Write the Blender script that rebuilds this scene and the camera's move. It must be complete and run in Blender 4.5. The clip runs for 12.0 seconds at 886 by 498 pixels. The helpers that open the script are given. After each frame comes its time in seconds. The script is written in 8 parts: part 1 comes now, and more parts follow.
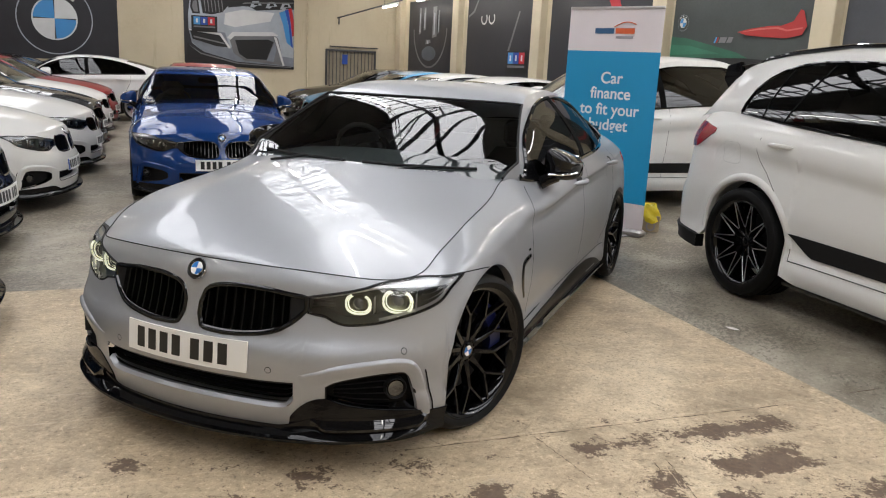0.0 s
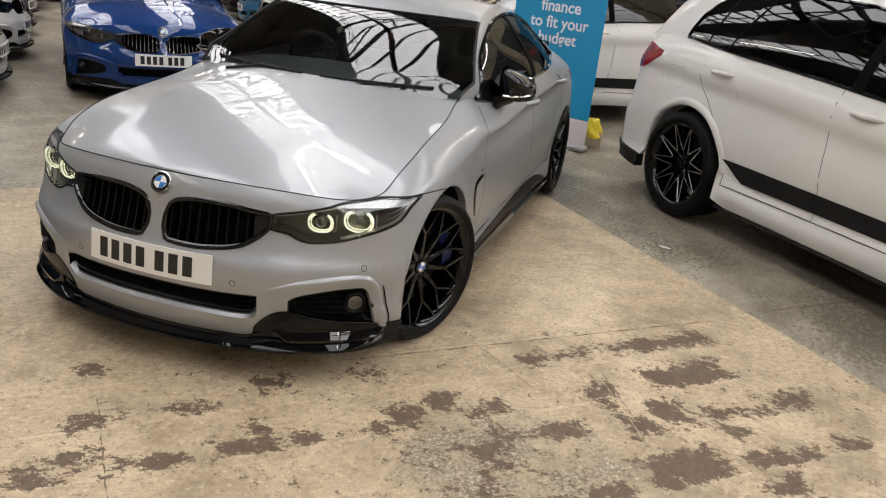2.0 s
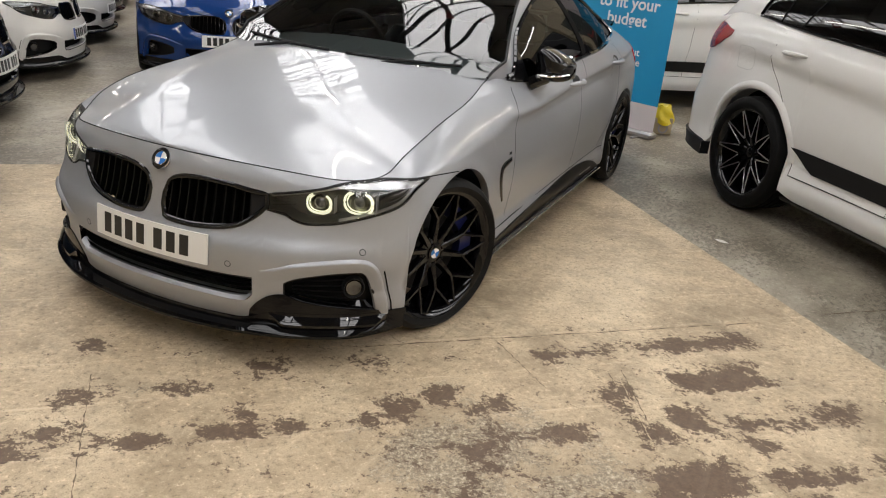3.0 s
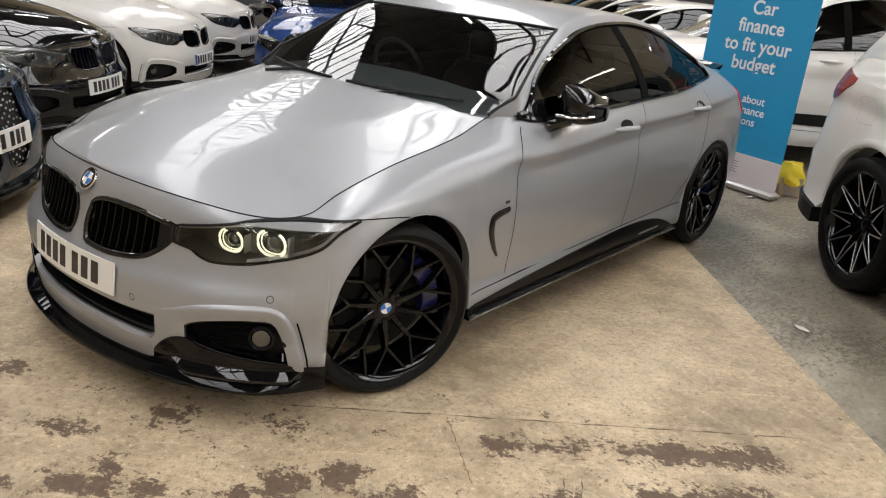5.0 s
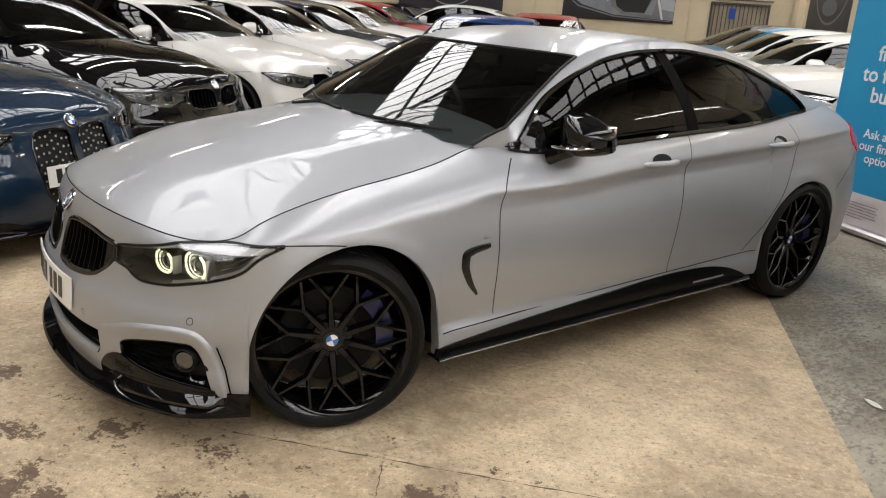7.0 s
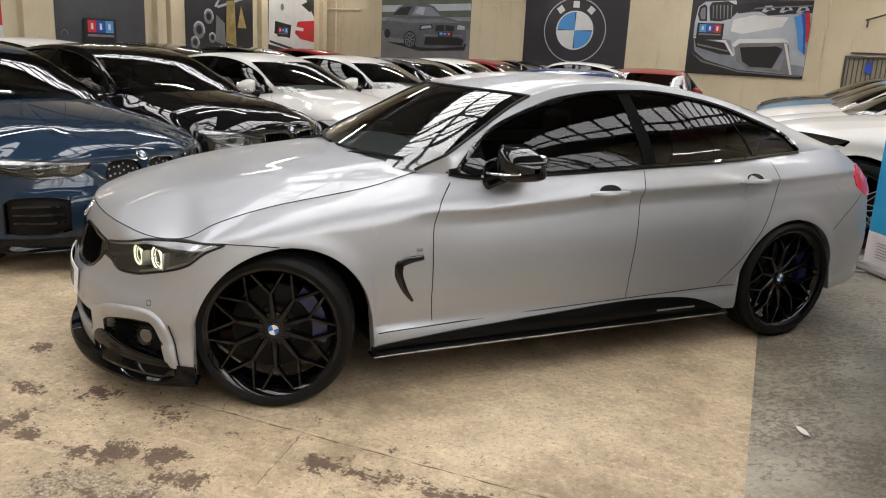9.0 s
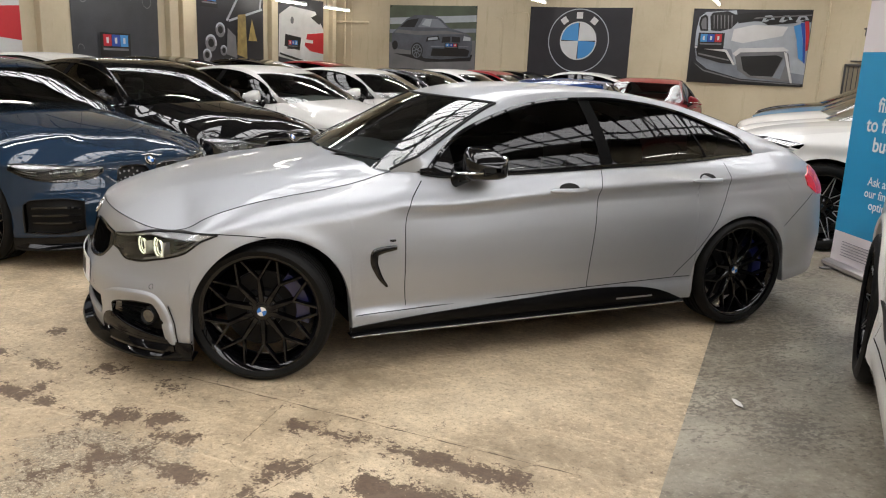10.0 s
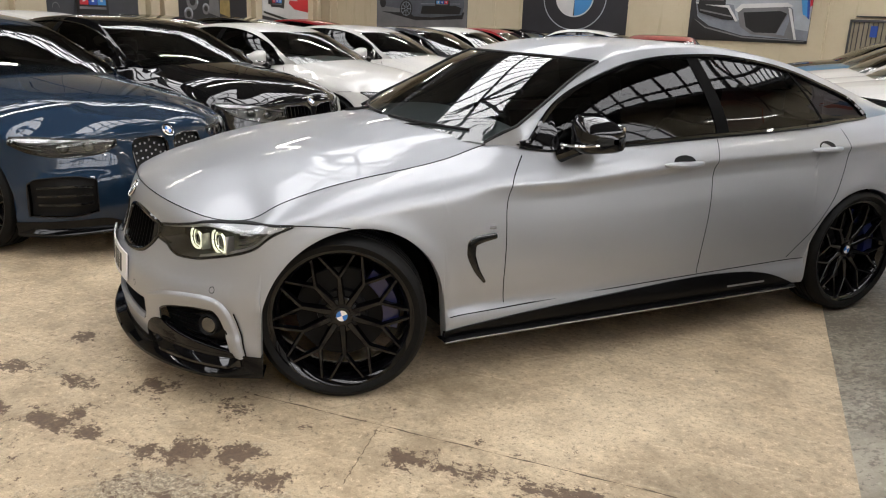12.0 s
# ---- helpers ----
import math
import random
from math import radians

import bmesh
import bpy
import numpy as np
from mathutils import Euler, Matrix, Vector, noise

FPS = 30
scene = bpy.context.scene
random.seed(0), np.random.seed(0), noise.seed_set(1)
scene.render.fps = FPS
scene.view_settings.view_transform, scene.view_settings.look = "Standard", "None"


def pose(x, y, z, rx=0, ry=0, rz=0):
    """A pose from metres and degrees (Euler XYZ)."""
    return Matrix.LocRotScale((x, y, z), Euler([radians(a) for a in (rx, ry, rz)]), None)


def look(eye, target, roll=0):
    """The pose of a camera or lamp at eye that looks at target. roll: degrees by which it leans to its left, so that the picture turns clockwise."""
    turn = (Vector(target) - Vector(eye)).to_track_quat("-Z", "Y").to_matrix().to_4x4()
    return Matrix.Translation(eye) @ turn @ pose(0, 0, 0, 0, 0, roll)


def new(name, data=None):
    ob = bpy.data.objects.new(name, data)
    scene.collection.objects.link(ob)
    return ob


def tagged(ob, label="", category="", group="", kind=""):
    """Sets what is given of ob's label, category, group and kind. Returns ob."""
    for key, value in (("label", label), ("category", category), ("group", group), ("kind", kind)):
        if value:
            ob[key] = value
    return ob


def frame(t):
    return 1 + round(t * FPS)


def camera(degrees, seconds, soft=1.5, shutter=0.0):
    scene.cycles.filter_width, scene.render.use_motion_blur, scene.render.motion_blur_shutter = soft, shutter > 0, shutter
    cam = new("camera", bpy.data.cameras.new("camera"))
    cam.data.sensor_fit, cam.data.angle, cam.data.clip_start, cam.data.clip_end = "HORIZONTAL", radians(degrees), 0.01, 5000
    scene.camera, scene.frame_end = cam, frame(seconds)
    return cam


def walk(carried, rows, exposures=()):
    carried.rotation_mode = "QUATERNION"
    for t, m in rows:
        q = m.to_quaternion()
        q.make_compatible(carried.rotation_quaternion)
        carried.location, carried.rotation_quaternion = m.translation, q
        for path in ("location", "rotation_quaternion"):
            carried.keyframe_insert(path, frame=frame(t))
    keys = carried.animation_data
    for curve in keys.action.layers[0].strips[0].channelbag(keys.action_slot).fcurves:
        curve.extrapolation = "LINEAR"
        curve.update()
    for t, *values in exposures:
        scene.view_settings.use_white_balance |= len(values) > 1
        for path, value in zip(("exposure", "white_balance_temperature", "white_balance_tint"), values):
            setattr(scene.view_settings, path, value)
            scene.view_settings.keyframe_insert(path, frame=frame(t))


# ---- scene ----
cam = camera(59.5, 12.0, soft=1.1)
PATH = [
    (0, (1.869, -2.916, 1.475), (1.139, -1.11, 1.021), 2.8),
    (0.5, (1.732, -2.931, 1.473), (1.055, -1.118, 0.966), 2.9),
    (1, (1.679, -3.054, 1.509), (1.078, -1.227, 0.958), 4.0),
    (1.5, (1.662, -3.127, 1.571), (1.141, -1.312, 0.91), 5.6),
    (2, (1.817, -3.047, 1.588), (1.285, -1.246, 0.899), 6.3),
    (2.5, (1.981, -2.94, 1.58), (1.363, -1.179, 0.861), 6.0),
    (2.7, (2.012, -2.881, 1.568), (1.347, -1.143, 0.837), 5.8),
    (4.3, (2.415, -2.277, 1.537), (1.384, -0.72, 0.822), 4.7),
    (4.5, (2.463, -2.189, 1.52), (1.402, -0.648, 0.811), 4.7),
    (5, (2.556, -1.977, 1.526), (1.413, -0.485, 0.842), 6.0),
    (5.5, (2.775, -1.811, 1.533), (1.521, -0.397, 0.879), 5.7),
    (6, (2.873, -1.668, 1.532), (1.51, -0.35, 0.896), 4.2),
    (6.5, (2.915, -1.45, 1.518), (1.468, -0.218, 0.894), 3.6),
    (7, (3.057, -1.249, 1.503), (1.537, -0.103, 0.89), 3.6),
    (7.5, (3.215, -1.033, 1.481), (1.63, 0.026, 0.876), 3.7),
    (7.7, (3.263, -0.922, 1.461), (1.654, 0.103, 0.86), 3.6),
    (9.3, (4.015, -0.733, 1.495), (2.251, 0.083, 1.025), 2.6),
    (9.5, (4.11, -0.748, 1.499), (2.341, 0.063, 1.041), 2.6),
    (10, (4.312, -0.717, 1.503), (2.545, 0.093, 1.033), 2.4),
    (10.5, (4.301, -0.776, 1.502), (2.552, 0.052, 0.998), 2.1),
    (11, (4.133, -0.876, 1.494), (2.408, -0.024, 0.949), 2.0),
    (11.5, (3.86, -0.894, 1.453), (2.145, -0.031, 0.893), 2.3),
    (12, (3.533, -0.96, 1.447), (1.817, -0.101, 0.885), 2.1),
]
walk(cam, [(t, look(eye, target, roll)) for t, eye, target, roll in PATH], exposures=[(0.0, 0.0, 6250, 10), (1.5, 0.0, 6420, 10), (4.0, 0.02, 6500, 10), (7.5, 0.12, 6500, 10), (9.5, 0.16, 6450, 10), (12.0, 0.14, 6350, 10)])

# ---------- world and light ----------
U_DIR = Vector((0.7421, 0.6703, 0.0))      # along the end wall
V_DIR = Vector((0.6703, -0.7421, 0.0))     # from the end wall towards the camera
HALL = Vector((-14.15, 13.26, 0.0))
HALL_TURN = math.atan2(U_DIR.y, U_DIR.x)


def hall(u, v, z=0.0):
    """A place from metres along the end wall, metres out from it, and height."""
    return HALL + U_DIR * u + V_DIR * v + Vector((0, 0, z))


world = bpy.data.worlds.new("world")
scene.world = world
world.use_nodes = True
sky = world.node_tree.nodes.new("ShaderNodeTexSky")
sky.sky_type, sky.sun_disc = "NISHITA", False
sky.sun_elevation, sky.sun_rotation = radians(40), radians(120)
world.node_tree.nodes["Background"].inputs["Strength"].default_value = 0.08
world.node_tree.links.new(sky.outputs[0], world.node_tree.nodes["Background"].inputs["Color"])

scene.view_settings.exposure = 0.0


# ---------- materials ----------
def mat(name, color, rough=0.5, metal=0.0, coat=0.0, coat_rough=0.03, spec=0.5, emit=None, emit_strength=0.0):
    m = bpy.data.materials.new(name)
    m.use_nodes = True
    b = m.node_tree.nodes["Principled BSDF"]
    b.inputs["Base Color"].default_value = (*color, 1)
    b.inputs["Roughness"].default_value = rough
    b.inputs["Metallic"].default_value = metal
    b.inputs["Coat Weight"].default_value = coat
    b.inputs["Coat Roughness"].default_value = coat_rough
    b.inputs["Specular IOR Level"].default_value = spec
    if emit:
        b.inputs["Emission Color"].default_value = (*emit, 1)
        b.inputs["Emission Strength"].default_value = emit_strength
    return m


def nodes_of(m):
    return m.node_tree.nodes, m.node_tree.links, m.node_tree.nodes["Principled BSDF"]


def coords(m, turn=0.0, scale=(1, 1, 1), kind="Object"):
    n, l, _ = nodes_of(m)
    c, mp = n.new("ShaderNodeTexCoord"), n.new("ShaderNodeMapping")
    mp.inputs["Rotation"].default_value = (0, 0, turn)
    mp.inputs["Scale"].default_value = scale
    l.new(c.outputs[kind], mp.inputs["Vector"])
    return mp.outputs[0]


def noise_tex(m, vec, scale, detail=4, rough=0.55):
    n, l, _ = nodes_of(m)
    t = n.new("ShaderNodeTexNoise")
    t.inputs["Scale"].default_value, t.inputs["Detail"].default_value, t.inputs["Roughness"].default_value = scale, detail, rough
    if vec:
        l.new(vec, t.inputs["Vector"])
    return t.outputs["Fac"]


def ramp(m, fac, stops):
    n, l, _ = nodes_of(m)
    r = n.new("ShaderNodeValToRGB")
    el = r.color_ramp.elements
    while len(el) < len(stops):
        el.new(0.5)
    for e, (p, c) in zip(el, stops):
        e.position, e.color = p, (*c, 1) if len(c) == 3 else c
    l.new(fac, r.inputs[0])
    return r.outputs[0]


def mix(m, fac, a, b, mode="MIX"):
    n, l, _ = nodes_of(m)
    x = n.new("ShaderNodeMix")
    x.data_type, x.blend_type = "RGBA", mode
    for i, v in ((0, fac), (6, a), (7, b)):
        if hasattr(v, "links"):
            l.new(v, x.inputs[i])
        elif i == 0:
            x.inputs[0].default_value = v
        else:
            x.inputs[i].default_value = (*v, 1)
    return x.outputs[2]


def maths(m, op, a, b=0.0, c=None):
    n, l, _ = nodes_of(m)
    x = n.new("ShaderNodeMath")
    x.operation = op
    for i, v in enumerate((a, b) if c is None else (a, b, c)):
        if hasattr(v, "links"):
            l.new(v, x.inputs[i])
        else:
            x.inputs[i].default_value = v
    return x.outputs[0]


def bump(m, height, strength=0.2, distance=0.01):
    n, l, b = nodes_of(m)
    x = n.new("ShaderNodeBump")
    x.inputs["Strength"].default_value, x.inputs["Distance"].default_value = strength, distance
    l.new(height, x.inputs["Height"])
    l.new(x.outputs[0], b.inputs["Normal"])


def link(m, out, socket):
    n, l, b = nodes_of(m)
    l.new(out, b.inputs[socket])


def speckled(name, color, rough, amount=0.15, scale=6.0, fine=60.0, bump_by=0.15, metal=0.0, coat=0.0, spec=0.5):
    """A surface with blotches, grain and fine relief."""
    m = mat(name, color, rough, metal, coat, spec=spec)
    v = coords(m)
    big, small = noise_tex(m, v, scale, 5), noise_tex(m, v, fine, 3)
    dark = tuple(c * (1 - amount) for c in color)
    light = tuple(min(1, c * (1 + amount)) for c in color)
    c1 = ramp(m, big, [(0.3, dark), (0.7, light)])
    link(m, mix(m, 0.25, c1, ramp(m, small, [(0.3, dark), (0.7, light)])), "Base Color")
    link(m, maths(m, "MULTIPLY_ADD", big, 0.25, rough - 0.1), "Roughness")
    bump(m, small, bump_by, 0.003)
    return m


def paint(name, color, metal=0.0, rough=0.4, coat=0.7):
    """Car paint: fine flake under a clear coat, with faint dust."""
    m = mat(name, color, rough, metal, coat, 0.02, 0.15 if max(color) > 0.2 else 0.0)
    v = coords(m)
    flake = noise_tex(m, v, 900.0, 1)
    dust = noise_tex(m, v, 3.0, 5)
    a, b = tuple(c * 0.90 for c in color), tuple(min(1, c * 1.10) for c in color)
    link(m, ramp(m, flake, [(0.3, a), (0.7, b)]), "Base Color")
    link(m, maths(m, "MULTIPLY_ADD", dust, 0.10, rough - 0.05), "Roughness")
    link(m, maths(m, "MULTIPLY_ADD", dust, 0.012, 0.0), "Coat Roughness")
    return m


def window_glass(name, tint, gloss=1.0):
    """Thin tinted glass: what lies behind shows through the tint, under a Fresnel gloss."""
    m = bpy.data.materials.new(name)
    m.use_nodes = True
    n, l = m.node_tree.nodes, m.node_tree.links
    n.clear()
    out, mx = n.new("ShaderNodeOutputMaterial"), n.new("ShaderNodeMixShader")
    tr, gl, fr = n.new("ShaderNodeBsdfTransparent"), n.new("ShaderNodeBsdfGlossy"), n.new("ShaderNodeFresnel")
    tr.inputs[0].default_value = (*tint, 1)
    gl.inputs["Roughness"].default_value = 0.01
    gl.inputs["Color"].default_value = (gloss, gloss, gloss, 1)
    fr.inputs["IOR"].default_value = 1.6
    l.new(fr.outputs[0], mx.inputs[0])
    l.new(tr.outputs[0], mx.inputs[1])
    l.new(gl.outputs[0], mx.inputs[2])
    l.new(mx.outputs[0], out.inputs[0])
    return m


SILVER = paint("silver_paint", (0.382, 0.395, 0.416), 0.56, 0.44, 0.55)
WHITE = paint("white_paint", (0.66, 0.652, 0.63), 0.0, 0.45)
# WHITE darkened in its colour, to offset the strong light on the row
WHITE_B = paint("dimmed_white_paint", (0.60, 0.59, 0.565), 0.1, 0.42)
BLUE = paint("blue_paint", (0.008, 0.036, 0.150), 0.25, 0.42, 0.9)
SLATE_BLUE = paint("slate_blue_paint", (0.011, 0.026, 0.052), 0.25, 0.42, 1.0)
BLACK_PAINT = paint("black_paint", (0.004, 0.004, 0.0045), 0.0, 0.5, 1.0)
GREY_PAINT = paint("grey_paint", (0.035, 0.036, 0.040), 0.25, 0.42, 0.9)
RED_PAINT = paint("red_paint", (0.22, 0.008, 0.012), 0.1, 0.42)
PALE_BLUE = paint("pale_blue_paint", (0.03, 0.16, 0.30), 0.4, 0.35)
GLOSS_BLACK = mat("gloss_black_plastic", (0.004, 0.004, 0.0045), 0.3, 0.0, 1.0, 0.015, 0.0)
SATIN_BLACK = speckled("satin_black_plastic", (0.007, 0.007, 0.0075), 0.5, 0.2, 8, 200, 0.1, spec=0.25)
SPLITTER_BLACK = mat("splitter_black_plastic", (0.003, 0.003, 0.0035), 0.3, 0.0, 0.55, 0.02, 0.0)
SEAM_GREY = mat("seam_shade", (0.16, 0.16, 0.155), 0.6)
# bright metal standing in for the highlight along the black skirt's edge
LIP_GLINT = mat("lip_glint", (0.55, 0.55, 0.56), 0.15, 0.9)
SKIRT_BLACK = mat("skirt_black_plastic", (0.0028, 0.0028, 0.0032), 0.35, 0.0, 0.12, 0.10, 0.08)
GRILLE_BLACK = mat("grille_black_plastic", (0.003, 0.003, 0.003), 0.5, 0.0, 0.12, 0.1, 0.1)
MATT_BLACK = mat("matt_black", (0.003, 0.003, 0.003), 0.9, spec=0.1)
RUBBER = speckled("rubber", (0.0045, 0.0045, 0.0045), 0.5, 0.25, 10, 120, 0.2, spec=0.15)
RIM_BLACK = mat("black_rim_paint", (0.002, 0.002, 0.0025), 0.35, 0.0, 0.8, 0.03, 0.0)
RIM_CUT = mat("machined_rim_face", (0.55, 0.55, 0.56), 0.28, 1.0)
RIM_SILVER = mat("silver_rim_paint", (0.38, 0.38, 0.39), 0.3, 0.8, 0.6, 0.05)
STEEL = speckled("brake_steel", (0.010, 0.010, 0.0105), 0.55, 0.2, 10, 150, 0.1, 0.3, spec=0.3)
CALIPER = mat("blue_caliper", (0.002, 0.006, 0.065), 0.35, 0.0, 0.6)
CHROME = mat("chrome", (0.75, 0.75, 0.76), 0.08, 1.0)
WINDSCREEN = window_glass("windscreen_glass", (0.55, 0.60, 0.58))
TINT = window_glass("tinted_glass", (0.07, 0.075, 0.08), 0.75)
SIDE_TINT = window_glass("dark_side_glass", (0.09, 0.095, 0.10), 0.42)
CLEAR = window_glass("lamp_cover_glass", (0.93, 0.94, 0.95))
RED_GLASS = mat("red_lamp", (0.24, 0.006, 0.012), 0.15, 0.0, 0.35, 0.05, 0.2)
RED_LIT = mat("lit_red_lamp", (0.34, 0.004, 0.006), 0.12, 0.0, 0.6, 0.02, 0.4, (1.0, 0.01, 0.012), 0.18)
LAMP_SHELL = mat("lamp_housing", (0.085, 0.086, 0.080), 0.28, 0.5)
LAMP_GLOW = mat("lit_ring", (0.9, 0.9, 0.8), 0.4, 0, 0, 0, 0.5, (1.0, 0.97, 0.66), 0.95)
LAMP_BRIGHT = mat("lamp_trim", (0.62, 0.62, 0.62), 0.3, 0.55)
LAMP_CHROME = mat("lamp_reflector", (0.55, 0.55, 0.50), 0.18, 1.0)
FOG_GLASS = mat("fog_lamp_glass", (0.11, 0.11, 0.108), 0.12, 0.9, 1.0, 0.02)
LAMP_LENS = mat("lamp_lens", (0.16, 0.16, 0.155), 0.06, 0.6, 1.0)
BADGE_BLUE = mat("badge_blue", (0.03, 0.16, 0.50), 0.25, 0, 1)
BADGE_WHITE = mat("badge_white", (0.75, 0.75, 0.75), 0.25, 0, 1)
PLATE_WHITE = mat("plate_white", (0.80, 0.80, 0.78), 0.35)
PLATE_INK = mat("plate_ink", (0.012, 0.012, 0.012), 0.4)
PLATE_BLUE = mat("plate_blue", (0.02, 0.07, 0.35), 0.4)
LEATHER = speckled("black_leather", (0.022, 0.021, 0.021), 0.5, 0.2, 6, 150, 0.2)
DASH = speckled("dash_plastic", (0.030, 0.030, 0.030), 0.6, 0.2, 6, 200, 0.15)


# ---------- mesh helpers ----------
def pchip(pts):
    """A smooth curve through the points that never overshoots them."""
    x, y = np.array(pts, float).T
    h, d = np.diff(x), np.diff(y) / np.diff(x)
    m = np.zeros(len(x))
    m[0], m[-1] = d[0], d[-1]
    for i in range(1, len(x) - 1):
        if d[i - 1] * d[i] > 0:
            w1, w2 = 2 * h[i] + h[i - 1], h[i] + 2 * h[i - 1]
            m[i] = (w1 + w2) / (w1 / d[i - 1] + w2 / d[i])

    def at(v):
        v = np.clip(np.asarray(v, float), x[0], x[-1])
        i = np.clip(np.searchsorted(x, v) - 1, 0, len(h) - 1)
        t = (v - x[i]) / h[i]
        return ((1 + 2 * t) * (1 - t) ** 2 * y[i] + t * (1 - t) ** 2 * h[i] * m[i]
                + t * t * (3 - 2 * t) * y[i + 1] + t * t * (t - 1) * h[i] * m[i + 1])
    return at


def soft(pts, sigma=0.06):
    """A pchip curve with its small kinks smoothed out."""
    f = pchip(pts)
    a, b = pts[0][0], pts[-1][0]
    n = 900
    pad = 4 * sigma
    x = np.linspace(a - pad, b + pad, n)
    y = f(x)
    h = 1e-3
    y = np.where(x < a, y[0] + (x - a) * float(f(a + h) - f(a)) / h, y)
    y = np.where(x > b, f(b) + (x - b) * float(f(b) - f(b - h)) / h, y)
    step = x[1] - x[0]
    k = np.arange(-int(4 * sigma / step), int(4 * sigma / step) + 1) * step
    w = np.exp(-0.5 * (k / sigma) ** 2)
    y = np.convolve(np.pad(y, len(k) // 2, mode="reflect", reflect_type="odd"), w / w.sum(), mode="valid")
    return lambda v: np.interp(np.asarray(v, float), x, y)


def smooth_step(a, b, v):
    t = np.clip((np.asarray(v, float) - a) / (b - a), 0, 1)
    return t * t * (3 - 2 * t)


class Geo:
    """Points and faces that become one mesh."""

    def __init__(self):
        self.v, self.f = [], []

    def grid(self, P, closed=False, flip=False):
        P = np.asarray(P, float)
        n, m = P.shape[:2]
        o = len(self.v)
        self.v += P.reshape(-1, 3).tolist()
        for i in range(n if closed else n - 1):
            for j in range(m - 1):
                a, b = o + i * m + j, o + (i + 1) % n * m + j
                q = (a, b, b + 1, a + 1)
                self.f.append(q[::-1] if flip else q)
        return self

    def fan(self, ring, flip=False):
        o = len(self.v)
        self.v += [list(p) for p in ring]
        q = tuple(range(o, o + len(ring)))
        self.f.append(q[::-1] if flip else q)
        return self

    def box(self, lo, hi, bevel=0.0):
        (x0, y0, z0), (x1, y1, z1) = lo, hi
        if bevel <= 0:
            o = len(self.v)
            self.v += [[x, y, z] for x in (x0, x1) for y in (y0, y1) for z in (z0, z1)]
            self.f += [tuple(o + k for k in q) for q in ((0, 1, 3, 2), (4, 6, 7, 5), (0, 4, 5, 1), (2, 3, 7, 6), (0, 2, 6, 4), (1, 5, 7, 3))]
            return self
        b = min(bevel, (x1 - x0) / 2.01, (y1 - y0) / 2.01, (z1 - z0) / 2.01)
        rings = []
        for z, k in ((z0, b), (z0 + b, 0), (z1 - b, 0), (z1, b)):
            xa, xb, ya, yb = x0 + k, x1 - k, y0 + k, y1 - k
            rings.append([(xa + b, ya, z), (xb - b, ya, z), (xb, ya + b, z), (xb, yb - b, z), (xb - b, yb, z), (xa + b, yb, z), (xa, yb - b, z), (xa, ya + b, z)])
        P = np.array(rings).transpose(1, 0, 2)
        self.grid(P, closed=True)
        self.fan(rings[0], flip=True)
        self.fan(rings[-1])
        return self

    def lathe(self, prof, axis=0, n=48, center=(0, 0, 0)):
        """Turns (along, radius) points about the x, y or z axis."""
        a = np.linspace(0, 2 * np.pi, n, endpoint=False)
        P = np.zeros((n, len(prof), 3))
        o1, o2 = (axis + 1) % 3, (axis + 2) % 3
        for j, (d, r) in enumerate(prof):
            P[:, j, axis] = d
            P[:, j, o1], P[:, j, o2] = r * np.cos(a), r * np.sin(a)
        return self.grid(P + np.array(center), closed=True)

    def tube(self, pts, r, n=8, closed=False, squash=None):
        """A round bar along the points; r: one radius or one for each point."""
        pts = [Vector(p) for p in pts]
        rings, k = [], len(pts)
        for i, p in enumerate(pts):
            a, b = (pts[i - 1], pts[(i + 1) % k]) if closed else (pts[max(i - 1, 0)], pts[min(i + 1, k - 1)])
            d = (b - a).normalized()
            side = d.cross(Vector((0, 0, 1)))
            side = side.normalized() if side.length > 1e-4 else Vector((1, 0, 0))
            up = side.cross(d)
            ri = r[i] if hasattr(r, "__len__") else r
            q = squash or 1.0
            rings.append([p + ri * (math.cos(t) * side + q * math.sin(t) * up) for t in np.linspace(0, 2 * np.pi, n, endpoint=False)])
        P = np.array(rings)
        P = np.concatenate([P, P[:, :1]], 1)
        self.grid(P, closed=closed, flip=True)
        if not closed:
            self.fan(rings[0])
            self.fan(rings[-1], flip=True)
        return self

    def prism(self, poly, z0, z1):
        """A flat outline of (x, y), raised from z0 to z1."""
        lo, hi = [(x, y, z0) for x, y in poly], [(x, y, z1) for x, y in poly]
        self.grid(np.array([lo, hi]).transpose(1, 0, 2), closed=True)
        self.fan(lo, flip=True)
        self.fan(hi)
        return self

    def move(self, m, since=0):
        for i in range(since, len(self.v)):
            self.v[i] = list(m @ Vector(self.v[i]))
        return self

    def mesh(self, name, material, angle=35, tidy=True):
        me = bpy.data.meshes.new(name)
        me.from_pydata(self.v, [], self.f)
        if tidy:
            bm = bmesh.new()
            bm.from_mesh(me)
            bmesh.ops.remove_doubles(bm, verts=bm.verts, dist=2e-5)
            bmesh.ops.dissolve_degenerate(bm, edges=bm.edges, dist=2e-5)
            bm.to_mesh(me)
            bm.free()
        me.polygons.foreach_set("use_smooth", [True] * len(me.polygons))
        me.set_sharp_from_angle(angle=radians(angle))
        for mt in (material if isinstance(material, (list, tuple)) else (material,)):
            me.materials.append(mt)
        return me


def part(name, geo, material, parent, label="", angle=35):
    """Links a Geo, or a ready mesh, as one mesh object under a thing or a part."""
    me = geo if isinstance(geo, bpy.types.Mesh) else geo.mesh(name, material, angle)
    ob = new(name, me)
    ob.parent = parent
    return tagged(ob, label)


